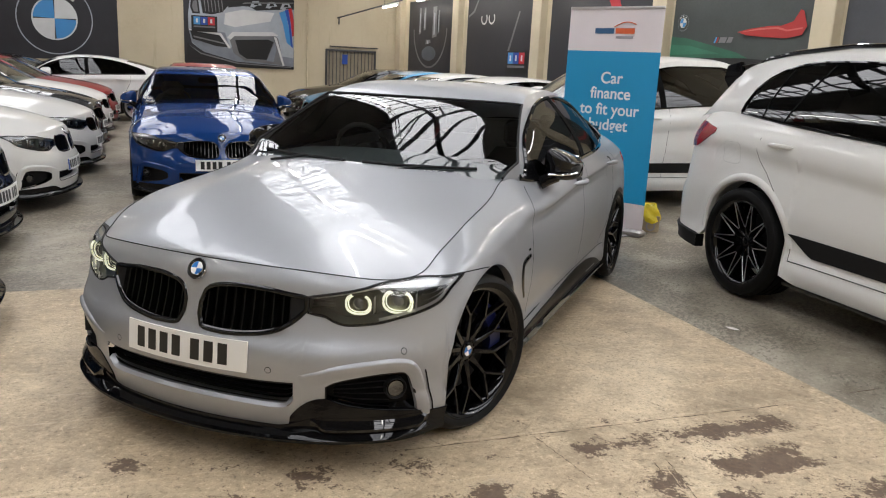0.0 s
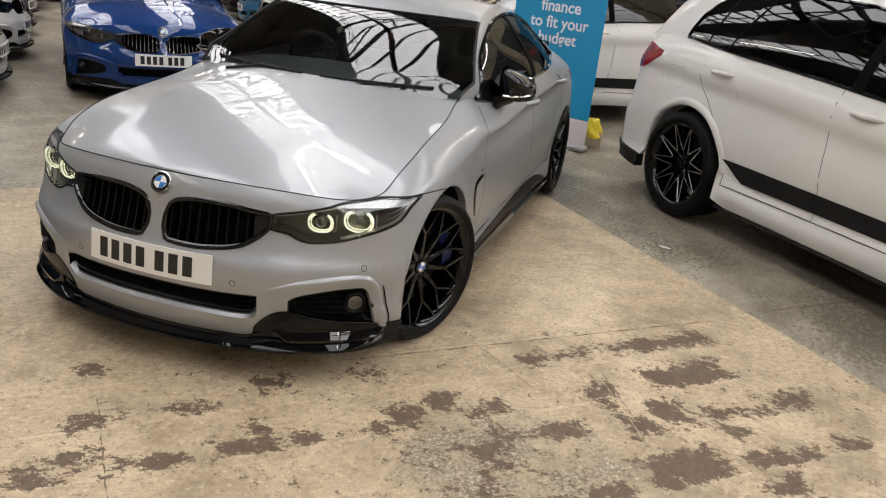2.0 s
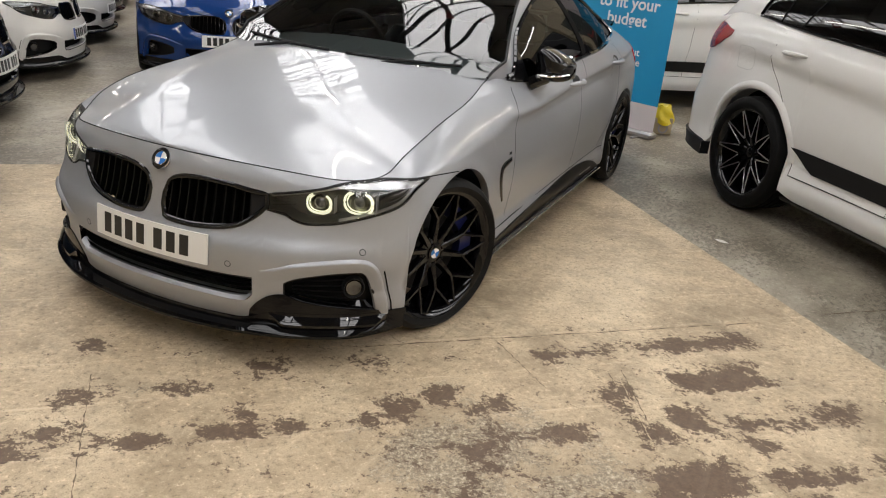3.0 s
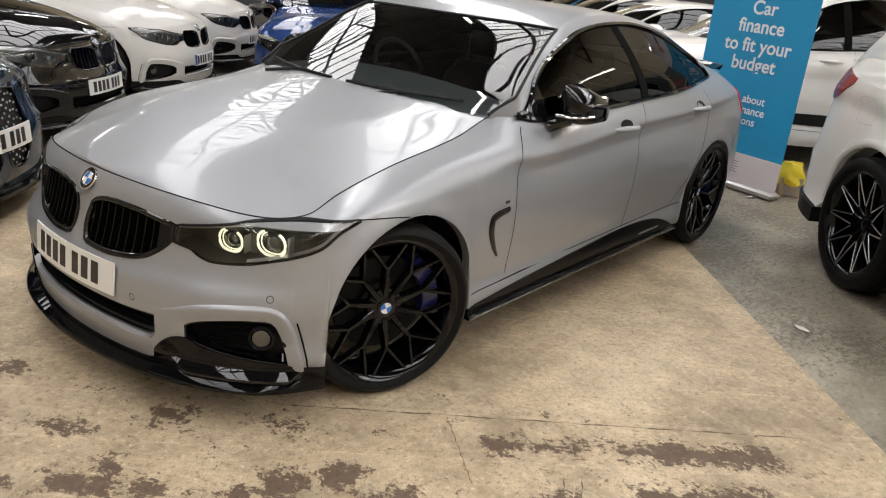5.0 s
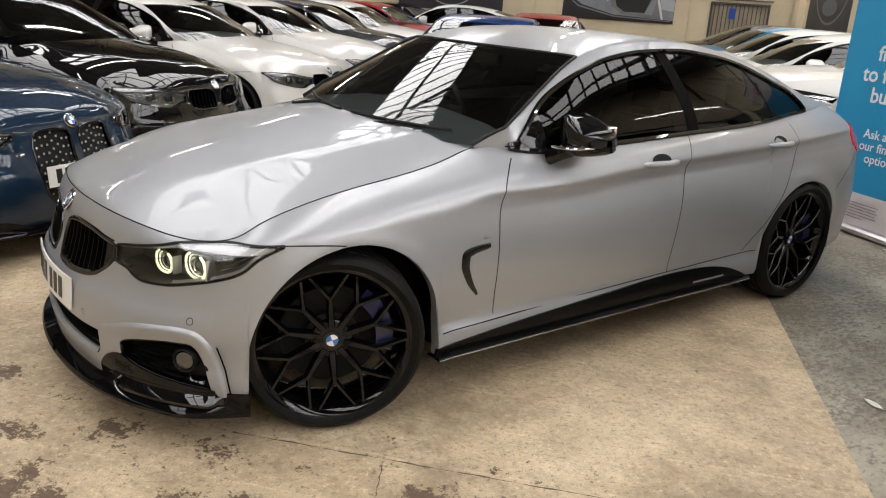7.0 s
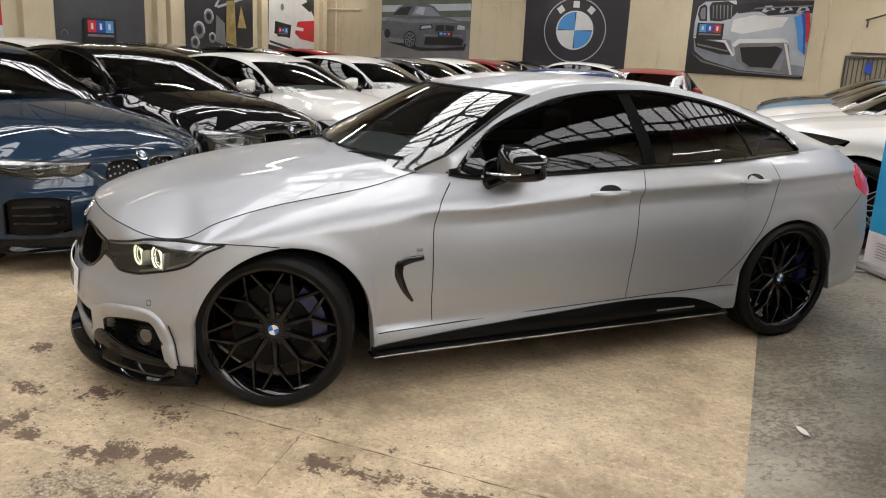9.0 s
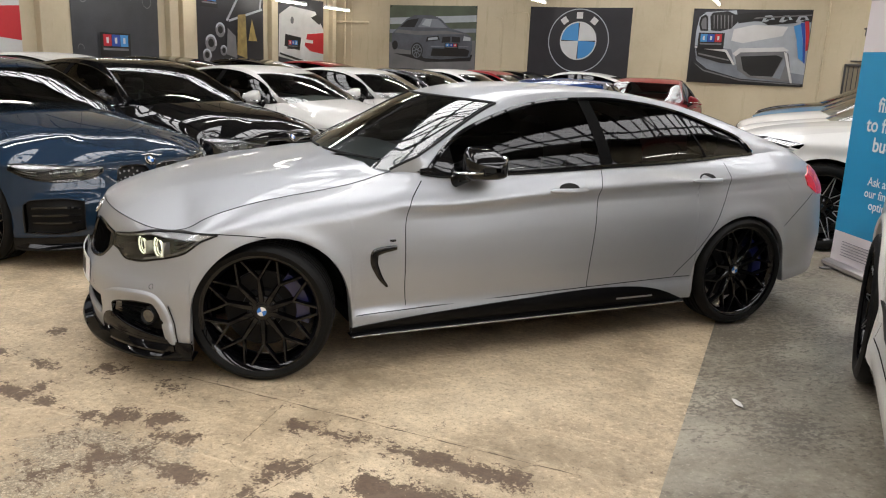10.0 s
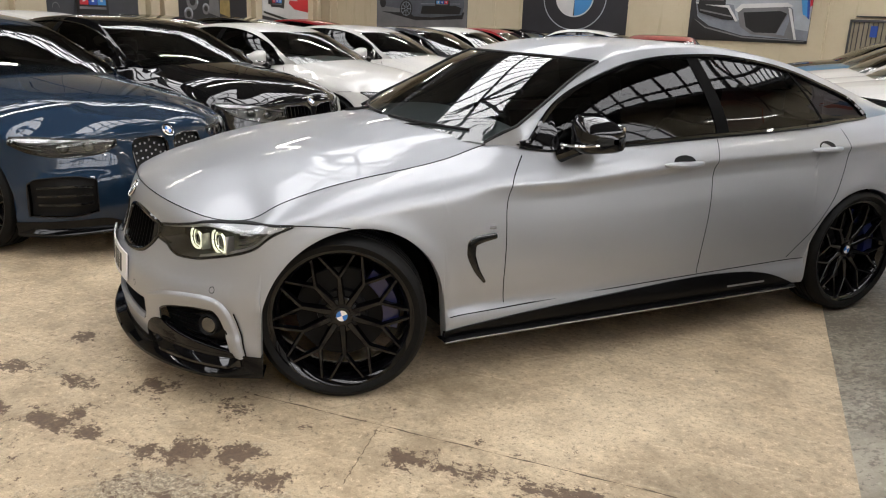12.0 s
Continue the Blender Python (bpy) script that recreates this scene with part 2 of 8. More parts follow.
def thing(name, m, label, category, group="", kind="", geo=None, material=None, angle=35):
    ob = new(name, geo.mesh(name, material, angle) if geo else None)
    ob.matrix_world = m
    return tagged(ob, label, category, group, kind)


def letters(name, text, size, material, parent, m, bold=0.0, depth=0.0006, align="LEFT"):
    """Words in the built-in font, as a mesh on its place."""
    cu = bpy.data.curves.new(name, "FONT")
    cu.body, cu.size, cu.offset, cu.extrude, cu.align_x = text, size, bold, depth, align
    tmp = new(name, cu)
    me = bpy.data.meshes.new_from_object(tmp.evaluated_get(bpy.context.evaluated_depsgraph_get()))
    bpy.data.objects.remove(tmp)
    bpy.data.curves.remove(cu)
    me.materials.clear()
    me.materials.append(material)
    ob = new(name, me)
    ob.parent = parent
    ob.matrix_local = m
    return ob

# ---------- the hall ----------
U0, U1, V1 = -9.67, 7.63, 30.0          # end wall from U0 to U1, hall as deep as V1
U1_FAR, V_STEP, U_WIDE = 9.55, 18.6, 19.5   # the banner side wall runs slightly out, then steps back into an unseen widening added for light
WALL_H, WALL_T = 6.9, 0.3

WALL_PAINT = mat("cream_wall_paint", (0.55, 0.47, 0.33), 0.7)
_v = coords(WALL_PAINT, 0, (1, 1, 1))
_n1, _n2 = noise_tex(WALL_PAINT, _v, 0.7, 6, 0.6), noise_tex(WALL_PAINT, _v, 14.0, 5, 0.6)
_c = mix(WALL_PAINT, _n2, ramp(WALL_PAINT, _n1, [(0.3, (0.46, 0.385, 0.26)), (0.62, (0.60, 0.525, 0.38))]), (0.56, 0.485, 0.345))
_d = noise_tex(WALL_PAINT, coords(WALL_PAINT, 0, (3, 3, 0.35)), 1.6, 5, 0.7)
link(WALL_PAINT, mix(WALL_PAINT, ramp(WALL_PAINT, _d, [(0.56, (0, 0, 0)), (0.75, (0.6, 0.6, 0.6))]), _c, (0.38, 0.33, 0.20)), "Base Color")
_b = WALL_PAINT.node_tree.nodes.new("ShaderNodeTexBrick")
_b.inputs["Scale"].default_value = 4.4
_b.inputs["Mortar Size"].default_value = 0.012
WALL_PAINT.node_tree.links.new(coords(WALL_PAINT, 0, (1, 1, 1), "UV"), _b.inputs["Vector"])
bump(WALL_PAINT, mix(WALL_PAINT, 0.35, _b.outputs["Color"], _n2), 0.25, 0.006)

ROOF_MAT = speckled("roof_boards", (0.13, 0.122, 0.108), 0.8, 0.3, 1.0, 25)
STEEL_GREY = speckled("dark_painted_steel", (0.05, 0.05, 0.052), 0.55, 0.25, 5, 60)
PIPE_PAINT = speckled("cream_pipe_paint", (0.58, 0.50, 0.35), 0.5, 0.15, 8, 60)
TUBE_GLOW = mat("lit_tube", (0.9, 0.9, 0.9), 0.4, 0, 0, 0, 0.5, (1.0, 0.95, 0.86), 34.0)
BATTEN = mat("white_batten", (0.75, 0.75, 0.72), 0.5)


def quad_wall(name, p, q, h, t, label):
    """An upright wall from p to q on the floor, thick away from the hall's inside, with UVs in metres."""
    p, q = Vector(p), Vector(q)
    d = (q - p)
    n = Vector((-d.y, d.x, 0)).normalized()
    g = Geo()
    a = [p, q, q + n * t, p + n * t]
    g.prism([(v.x, v.y) for v in a], -0.15, h)
    me = g.mesh(name, WALL_PAINT)
    uv = me.uv_layers.new(name="UVMap")
    u = d.normalized()
    for loop in me.loops:
        co = me.vertices[loop.vertex_index].co
        uv.data[loop.index].uv = ((co - p).dot(u), co.z)
    return tagged(new(name, me), label, "wall", kind="structure")


END_L, END_R = hall(U0, 0), hall(U1, 0)
NEAR_L, NEAR_R = hall(U0, V1), hall(U1_FAR, V_STEP)
quad_wall("wall_north", END_R, END_L, WALL_H, -WALL_T, "cream painted brick end wall with hung posters")
quad_wall("wall_west", END_L, NEAR_L, WALL_H, -WALL_T, "cream painted side wall with pilasters and posters")
quad_wall("wall_east", NEAR_R, END_R, WALL_H, -WALL_T, "cream painted side wall with pilasters and posters")
# unseen walls, set back so skylight reaches the silver car's left side
quad_wall("wall_east_step", hall(U_WIDE, V_STEP), NEAR_R, WALL_H, -WALL_T, "plain cream return wall, unseen, added where the hall is widened for light")
quad_wall("wall_east_far", hall(U_WIDE, V1), hall(U_WIDE, V_STEP), WALL_H, -WALL_T, "plain cream side wall, unseen, set far out to let light in")
quad_wall("wall_south", NEAR_L, hall(U_WIDE, V1), WALL_H, -WALL_T, "plain cream wall closing the hall")


def pilaster(name, m, w, d):
    g = Geo().box((-w / 2, -0.02, -0.02), (w / 2, d, WALL_H), 0.012)
    g.box((-w / 2 - 0.03, -0.02, -0.02), (w / 2 + 0.03, d + 0.03, 0.25), 0.01)
    me = g.mesh(name, WALL_PAINT)
    me.uv_layers.new(name="UVMap")
    uv = me.uv_layers[0]
    for loop in me.loops:
        co = me.vertices[loop.vertex_index].co
        uv.data[loop.index].uv = (co.x + co.y, co.z)
    ob = new(name, me)
    ob.matrix_world = m
    return tagged(ob, "cream painted brick pilaster on the side wall", "pilaster", "pilasters of the hall", "structure")


def on_west(v, z=0.0):
    """Pose on the west wall: x along the wall towards the end wall, y out into the hall."""
    m = Matrix((( -V_DIR.x, U_DIR.x, 0, 0), (-V_DIR.y, U_DIR.y, 0, 0), (0, 0, 1, 0), (0, 0, 0, 1)))
    return Matrix.Translation(hall(U0, v, z)) @ m


def on_north(u, z=0.0):
    m = Matrix(((-U_DIR.x, V_DIR.x, 0, 0), (-U_DIR.y, V_DIR.y, 0, 0), (0, 0, 1, 0), (0, 0, 0, 1)))
    return Matrix.Translation(hall(u, 0, z)) @ m


EAST_D = (NEAR_R - END_R).normalized()
EAST_N = Vector((EAST_D.y, -EAST_D.x, 0))
if EAST_N.dot(U_DIR) > 0:
    EAST_N = -EAST_N


def on_east(v, z=0.0):
    m = Matrix(((EAST_D.x, EAST_N.x, 0, 0), (EAST_D.y, EAST_N.y, 0, 0), (0, 0, 1, 0), (0, 0, 0, 1)))
    return Matrix.Translation(END_R + EAST_D * v + Vector((0, 0, z))) @ m


for _i, _x in enumerate((0.25, 3.48, 7.1, 7.55, 11.15, 14.6, 18.2, 21.8)):
    pilaster("pilaster", on_west(_x), 0.30 if _i else 0.22, 0.16)
for _x in (0.35, 4.08, 7.84, 11.57, 14.72, 18.2):
    pilaster("pilaster", on_east(_x), 0.34, 0.16)

# floor: grey concrete all over, with a worn buff slab under the silver car
BUFF_U, BUFF_V = 3.63 + (Vector((-2.07, 0.567, 0)) - HALL).dot(U_DIR), (Vector((-2.07, 0.567, 0)) - HALL).dot(V_DIR)


BOARD, SEAM = 0.28, 20.06                  # width of the shutter boards printed in the slab, and where one seam lies


def hall_v(m):
    """Metres out from the end wall, as a socket."""
    n, l, _ = nodes_of(m)
    sep = n.new("ShaderNodeSeparateXYZ")
    l.new(coords(m, -HALL_TURN), sep.inputs[0])
    return maths(m, "MULTIPLY_ADD", sep.outputs["Y"], -1.0, HALL.dot(V_DIR) * -1.0)


def attribute(m, name):
    at = m.node_tree.nodes.new("ShaderNodeAttribute")
    at.attribute_name = name
    return at.outputs["Fac"]


BLACK3, WHITE3 = (0, 0, 0), (1, 1, 1)


def buff_concrete():
    """Worn buff slab: clouds, drag marks along and across, board seams, pits, pale flecks, bare brown patches and rough grey ones."""
    dark, mid, light, bare = (0.265, 0.198, 0.126), (0.50, 0.388, 0.252), (0.74, 0.608, 0.42), (0.126, 0.083, 0.053)
    m = mat("worn_buff_concrete", mid, 0.55)
    v = coords(m, -HALL_TURN)
    cloud, blotch = noise_tex(m, v, 0.9, 8, 0.68), noise_tex(m, v, 6.0, 12, 0.74)
    along, across = noise_tex(m, coords(m, -HALL_TURN, (0.7, 1.6, 1)), 5.0, 12, 0.76), noise_tex(m, coords(m, -HALL_TURN, (7.0, 0.7, 1)), 2.4, 10, 0.72)
    grit, fine = noise_tex(m, v, 40, 8, 0.82), noise_tex(m, v, 150, 4, 0.75)
    c = ramp(m, blotch, [(0.36, dark), (0.48, mid), (0.62, light)])
    c = mix(m, 0.36, c, ramp(m, along, [(0.38, dark), (0.48, mid), (0.60, light)]))
    c = mix(m, 0.42, c, ramp(m, cloud, [(0.36, dark), (0.5, mid), (0.62, light)]))
    # drag marks towards the door
    c = mix(m, maths(m, "MULTIPLY", ramp(m, across, [(0.52, BLACK3), (0.66, WHITE3)]), 0.42), c, light)
    c = mix(m, maths(m, "MULTIPLY", ramp(m, across, [(0.32, WHITE3), (0.43, BLACK3)]), 0.40), c, dark)
    # each board has a tone of its own, with a worn pale ridge at its seam
    k = maths(m, "MULTIPLY_ADD", hall_v(m), 1 / BOARD, -SEAM / BOARD)
    wob = noise_tex(m, v, 7.0, 4, 0.6)
    k = maths(m, "ADD", k, maths(m, "MULTIPLY_ADD", wob, 0.10, -0.05))
    tone = m.node_tree.nodes.new("ShaderNodeTexWhiteNoise")
    tone.noise_dimensions = "1D"
    m.node_tree.links.new(maths(m, "FLOOR", k), tone.inputs["W"])
    c = mix(m, maths(m, "MULTIPLY", tone.outputs["Value"], 0.22), c, mid)
    fr = maths(m, "FRACT", k)
    ridge = maths(m, "MAXIMUM", ramp(m, fr, [(0.0, WHITE3), (0.045, BLACK3)]), ramp(m, fr, [(0.975, BLACK3), (1.0, WHITE3)]))
    ridge = maths(m, "MULTIPLY", ridge, ramp(m, noise_tex(m, v, 3.0, 8, 0.7), [(0.40, BLACK3), (0.56, WHITE3)]))
    c = mix(m, maths(m, "MULTIPLY", ridge, 0.62), c, light)
    # pits and pale flecks
    c = mix(m, maths(m, "MULTIPLY", ramp(m, grit, [(0.38, WHITE3), (0.46, BLACK3)]), 0.85), c, tuple(q * 0.62 for q in dark))
    c = mix(m, maths(m, "MULTIPLY", ramp(m, grit, [(0.55, BLACK3), (0.63, WHITE3)]), 0.75), c, tuple(min(1, q * 1.2) for q in light))
    c = mix(m, maths(m, "MULTIPLY", ramp(m, fine, [(0.38, WHITE3), (0.46, BLACK3)]), 0.55), c, dark)
    grime = noise_tex(m, coords(m, -HALL_TURN, (0.8, 1.2, 1)), 1.6, 12, 0.74)
    c = mix(m, maths(m, "MULTIPLY", ramp(m, grime, [(0.49, BLACK3), (0.65, WHITE3)]), 0.58), c, (0.165, 0.124, 0.076))
    # rough areas, where the skin is gone: grey sand with pale and dark grains
    rough_a = maths(m, "ADD", attribute(m, "rough"), maths(m, "MULTIPLY_ADD", blotch, 2.2, -1.1))
    rough_a = maths(m, "ADD", rough_a, maths(m, "MULTIPLY_ADD", grit, 1.6, -0.8))
    rough_a = ramp(m, rough_a, [(0.46, BLACK3), (0.62, WHITE3)])
    sand = ramp(m, noise_tex(m, v, 62, 8, 0.85), [(0.39, (0.055, 0.044, 0.031)), (0.5, (0.20, 0.160, 0.112)), (0.59, (0.66, 0.575, 0.43))])
    c = mix(m, maths(m, "MULTIPLY", rough_a, 0.72), c, sand)
    # bare brown patches with frayed edges
    mask = maths(m, "ADD", attribute(m, "stain"), maths(m, "MULTIPLY_ADD", noise_tex(m, coords(m, -HALL_TURN, (0.8, 1.25, 1)), 8.0, 12, 0.76), 2.3, -1.15))
    mask = maths(m, "ADD", mask, maths(m, "MULTIPLY_ADD", noise_tex(m, v, 30.0, 8, 0.8), 1.7, -0.85))
    mask = maths(m, "ADD", mask, maths(m, "MULTIPLY_ADD", noise_tex(m, v, 85.0, 6, 0.7), 0.7, -0.35))
    mask = ramp(m, mask, [(0.50, BLACK3), (0.55, WHITE3)])
    brown = ramp(m, grit, [(0.35, tuple(q * 0.75 for q in bare)), (0.65, tuple(q * 1.3 for q in bare))])
    brown = mix(m, maths(m, "MULTIPLY", ramp(m, across, [(0.50, BLACK3), (0.62, WHITE3)]), 0.30), brown, (0.20, 0.145, 0.100))
    link(m, mix(m, mask, c, brown), "Base Color")
    link(m, maths(m, "MULTIPLY_ADD", mask, 0.12, maths(m, "MULTIPLY_ADD", along, 0.5, 0.28)), "Roughness")
    height = maths(m, "MULTIPLY_ADD", mask, -0.35, mix(m, 0.5, grit, blotch))
    bump(m, maths(m, "MULTIPLY_ADD", ridge, 0.3, height), 0.5, 0.005)
    return m


def grey_concrete():
    """Brown-grey floor of the hall: smooth trowelled clouds, rough pitted stretches, dark scuffs and a few pale flecks."""
    dark, mid, light = (0.125, 0.104, 0.074), (0.275, 0.240, 0.182), (0.46, 0.420, 0.338)
    m = mat("grey_concrete", mid, 0.5)
    v = coords(m, -HALL_TURN)
    cloud, blotch, grit = noise_tex(m, v, 0.7, 8, 0.66), noise_tex(m, v, 4.0, 12, 0.72), noise_tex(m, v, 42, 8, 0.8)
    along = noise_tex(m, coords(m, -HALL_TURN, (1.6, 0.55, 1)), 3.2, 12, 0.74)
    c = ramp(m, along, [(0.37, dark), (0.49, mid), (0.62, light)])
    c = mix(m, 0.5, c, ramp(m, cloud, [(0.38, dark), (0.5, mid), (0.62, light)]))
    c = mix(m, 0.25, c, ramp(m, blotch, [(0.38, dark), (0.5, mid), (0.62, light)]))
    skin = maths(m, "ADD", noise_tex(m, coords(m, -HALL_TURN, (1.4, 0.8, 1)), 26.0, 12, 0.76), maths(m, "MULTIPLY_ADD", noise_tex(m, v, 1.1, 6, 0.6), 0.7, -0.35))
    c = mix(m, maths(m, "MULTIPLY", ramp(m, skin, [(0.46, WHITE3), (0.51, BLACK3)]), 0.70), c, (0.105, 0.085, 0.062))
    c = mix(m, maths(m, "MULTIPLY", ramp(m, grit, [(0.36, WHITE3), (0.45, BLACK3)]), 0.45), c, tuple(q * 0.7 for q in dark))
    c = mix(m, maths(m, "MULTIPLY", ramp(m, grit, [(0.55, BLACK3), (0.63, WHITE3)]), 0.70), c, light)
    link(m, c, "Base Color")
    link(m, maths(m, "MULTIPLY_ADD", along, 0.5, 0.20), "Roughness")
    bump(m, mix(m, 0.5, grit, skin), 0.4, 0.004)
    return m


BUFF, GREY_FLOOR = buff_concrete(), grey_concrete()

# places of the bare brown patches on the slab: hall-wise u, v and half lengths
STAINS = [(0.87, 20.30, 0.06, 0.06), (0.82, 20.48, 0.045, 0.06), (0.70, 20.57, 0.06, 0.07), (0.94, 20.60, 0.025, 0.035), (1.07, 20.60, 0.06, 0.03), (1.34, 20.58, 0.13, 0.05), (1.20, 20.30, 0.06, 0.03),
          (0.88, 19.92, 0.03, 0.04), (1.52, 20.20, 0.06, 0.05), (1.91, 20.19, 0.06, 0.03), (1.94, 20.52, 0.07, 0.08), (2.11, 20.47, 0.05, 0.05), (1.54, 20.58, 0.05, 0.025), (1.40, 20.48, 0.04, 0.02), (1.82, 20.58, 0.04, 0.03),
          (2.77, 20.24, 0.22, 0.025), (3.34, 20.24, 0.34, 0.05), (3.27, 20.52, 0.27, 0.09), (2.77, 20.56, 0.07, 0.04), (3.29, 20.83, 0.16, 0.035), (3.58, 20.83, 0.11, 0.04), (2.98, 20.78, 0.08, 0.10), (2.79, 20.82, 0.07, 0.06),
          (2.80, 21.09, 0.19, 0.10), (2.25, 20.57, 0.09, 0.03), (2.46, 20.77, 0.11, 0.03), (2.16, 20.80, 0.08, 0.035), (3.17, 21.14, 0.08, 0.05)]
STAINS += [(3.33, 21.15, 0.05, 0.03), (3.55, 21.17, 0.09, 0.025), (3.08, 21.28, 0.09, 0.04), (3.16, 20.97, 0.04, 0.02), (2.36, 21.13, 0.18, 0.03), (2.76, 20.68, 0.03, 0.14)]

# rough sandy areas: u, v, half lengths, strength
ROUGH = [(2.10, 20.85, 0.50, 0.45, 0.75), (2.5, 21.0, 0.40, 0.30, 0.60), (1.95, 20.45, 0.30, 0.12, 0.40), (3.3, 20.25, 0.6, 0.10, 0.35), (1.1, 20.3, 0.3, 0.15, 0.25), (2.6, 21.5, 0.9, 0.4, 0.35), (3.9, 20.5, 0.3, 0.3, 0.25)]


def lie(name, us, vs, z, material):
    """A level sheet over the hall-wise lines us and vs."""
    uu, vv = np.meshgrid(us, vs, indexing="ij")
    P = np.zeros(uu.shape + (3,))
    for k in range(3):
        P[..., k] = HALL[k] + uu * U_DIR[k] + vv * V_DIR[k]
    P[..., 2] = z
    return Geo().grid(P, flip=True).mesh(name, material, tidy=False), uu, vv


def slab(name, u0, u1, v0, v1, z, material, label):
    cut = lambda a, b, lo, hi, step: np.concatenate([np.linspace(a, lo, 8)[:-1], np.arange(lo, hi, step), np.linspace(hi, b, 8)])
    me, uu, vv = lie(name, cut(u0, u1, 0.4, 3.9, 0.015), cut(v0, v1, 19.7, 21.6, 0.012), z, material)
    stain, rough = np.full(uu.shape, 0.02), np.zeros(uu.shape)
    for cu, cv, ru, rv, k in ROUGH:
        rough = np.maximum(rough, k * np.exp(-((uu - cu) / ru) ** 2 - ((vv - cv) / rv) ** 2))
    for cu, cv, ru, rv in STAINS:
        du, dv = np.abs(uu - cu) - ru * 0.8, np.abs(vv - cv) - rv * 0.8
        d = np.hypot(np.maximum(du, 0), np.maximum(dv, 0)) + np.minimum(np.maximum(du, dv), 0)
        f = np.clip(0.60 - d * 5.0, 0, 0.82)
        # a patch stops dead at the board seam on its near side
        edge = SEAM + BOARD * math.ceil((cv + rv - 0.05 - SEAM) / BOARD)
        if abs(cv + rv - edge) < 0.06:
            f = np.clip(f - 22 * np.maximum(vv - edge, 0), 0, 1)
        stain = np.maximum(stain, f)
    worn = 0.22 * smooth_step(19.6, 20.1, vv) * (1 - smooth_step(21.6, 22.6, vv))
    stain = np.maximum(stain, np.maximum(rough * 0.62, worn))
    for key, val in (("stain", stain), ("rough", rough)):
        me.attributes.new(key, "FLOAT", "POINT").data.foreach_set("value", val.ravel().astype(np.float32))
    return tagged(new(name, me), label, "floor", kind="structure")


# ---------- roof: boarded slopes with bands of glazing running down the hall ----------
EAVES, RIDGE, BAY = 4.9, 6.75, 9.5
SPAN_A, SPAN_B = -13.45, 24.55
# stretches of each slope, from eaves to ridge, that are glazed
# bands of 0.12 to 0.92 are unseen, added to light the car's side
GLAZING = (((0.50, 0.58), (0.06, 0.36)), ((0.41, 0.74), (0.38, 0.70)), ((0.08, 0.50), (0.12, 0.92)), ((0.12, 0.92), (0.12, 0.92)))
LIGHTS = []


def slope_point(u_lo, u_hi, k, v, lift=0.0):
    """A point on a roof slope, k from its eaves to its ridge."""
    p = hall(u_lo + (u_hi - u_lo) * k, v, EAVES + (RIDGE - EAVES) * k)
    return p + Vector((0, 0, lift))


def roof_slope(index, u_lo, u_hi, GLASS_A, GLASS_B, v0, v1):
    g = Geo()
    for k0, k1 in ((0.0, GLASS_A), (GLASS_B, 1.0)):
        P = np.array([[slope_point(u_lo, u_hi, k0, v0), slope_point(u_lo, u_hi, k1, v0)], [slope_point(u_lo, u_hi, k0, v1), slope_point(u_lo, u_hi, k1, v1)]])
        g.grid(P)
        g.grid(P + np.array([0, 0, 0.12]), flip=True)
    tagged(new("ceiling_%d" % index, g.mesh("ceiling", ROOF_MAT)), "grey boarded roof slope", "ceiling", kind="structure")
    bars = Geo()
    for v in np.arange(v0 + 0.4, v1, 0.55):
        a, b = slope_point(u_lo, u_hi, GLASS_A - 0.01, v), slope_point(u_lo, u_hi, GLASS_B + 0.01, v)
        bars.tube([a, b], 0.042, 4)
    for k in (GLASS_A, (GLASS_A + GLASS_B) / 2, GLASS_B):
        bars.tube([slope_point(u_lo, u_hi, k, v0, -0.06), slope_point(u_lo, u_hi, k, v1, -0.06)], 0.05, 6)
    tagged(new("glazing_bars", bars.mesh("glazing_bars", STEEL_GREY)), "dark steel glazing bars and purlins of the roof light", "roof light", kind="structure")
    a, b = slope_point(u_lo, u_hi, GLASS_A, 0, 0.14), slope_point(u_lo, u_hi, GLASS_B, 0, 0.14)
    width = (b - a).length
    lamp = bpy.data.lights.new("skylight", "AREA")
    lamp.shape, lamp.size, lamp.size_y = "RECTANGLE", width, v1 - v0
    lamp.color = (1.0, 0.97, 0.95)
    ob = new("skylight", lamp)
    x = (b - a).normalized()
    y = V_DIR if x.cross(V_DIR).z > 0 else -V_DIR
    z = x.cross(y)
    mid = (a + b) / 2 + V_DIR * (v0 + v1) / 2
    ob.matrix_world = Matrix(((x.x, y.x, z.x, mid.x), (x.y, y.y, z.y, mid.y), (x.z, y.z, z.z, mid.z), (0, 0, 0, 1)))
    LIGHTS.append((lamp, width * (v1 - v0)))


_u, _i, _c = SPAN_A, 0, 0
while _u < SPAN_B - 0.1:
    _near, _far = GLAZING[_i // 2]
    for _v0, _v1, _n, _f in ((-0.4, V1 + 0.4, _near, _far),):
        roof_slope(_c, _u, _u + BAY / 2, *_n, _v0, _v1)
        roof_slope(_c + 1, _u + BAY, _u + BAY / 2, *_f, _v0, _v1)
        _c += 2
    _u, _i = _u + BAY, _i + 2
SKY_POWER = 16.7                          # watts for each square metre of glazing
for _l, _area in LIGHTS:
    _l.energy = SKY_POWER * _area

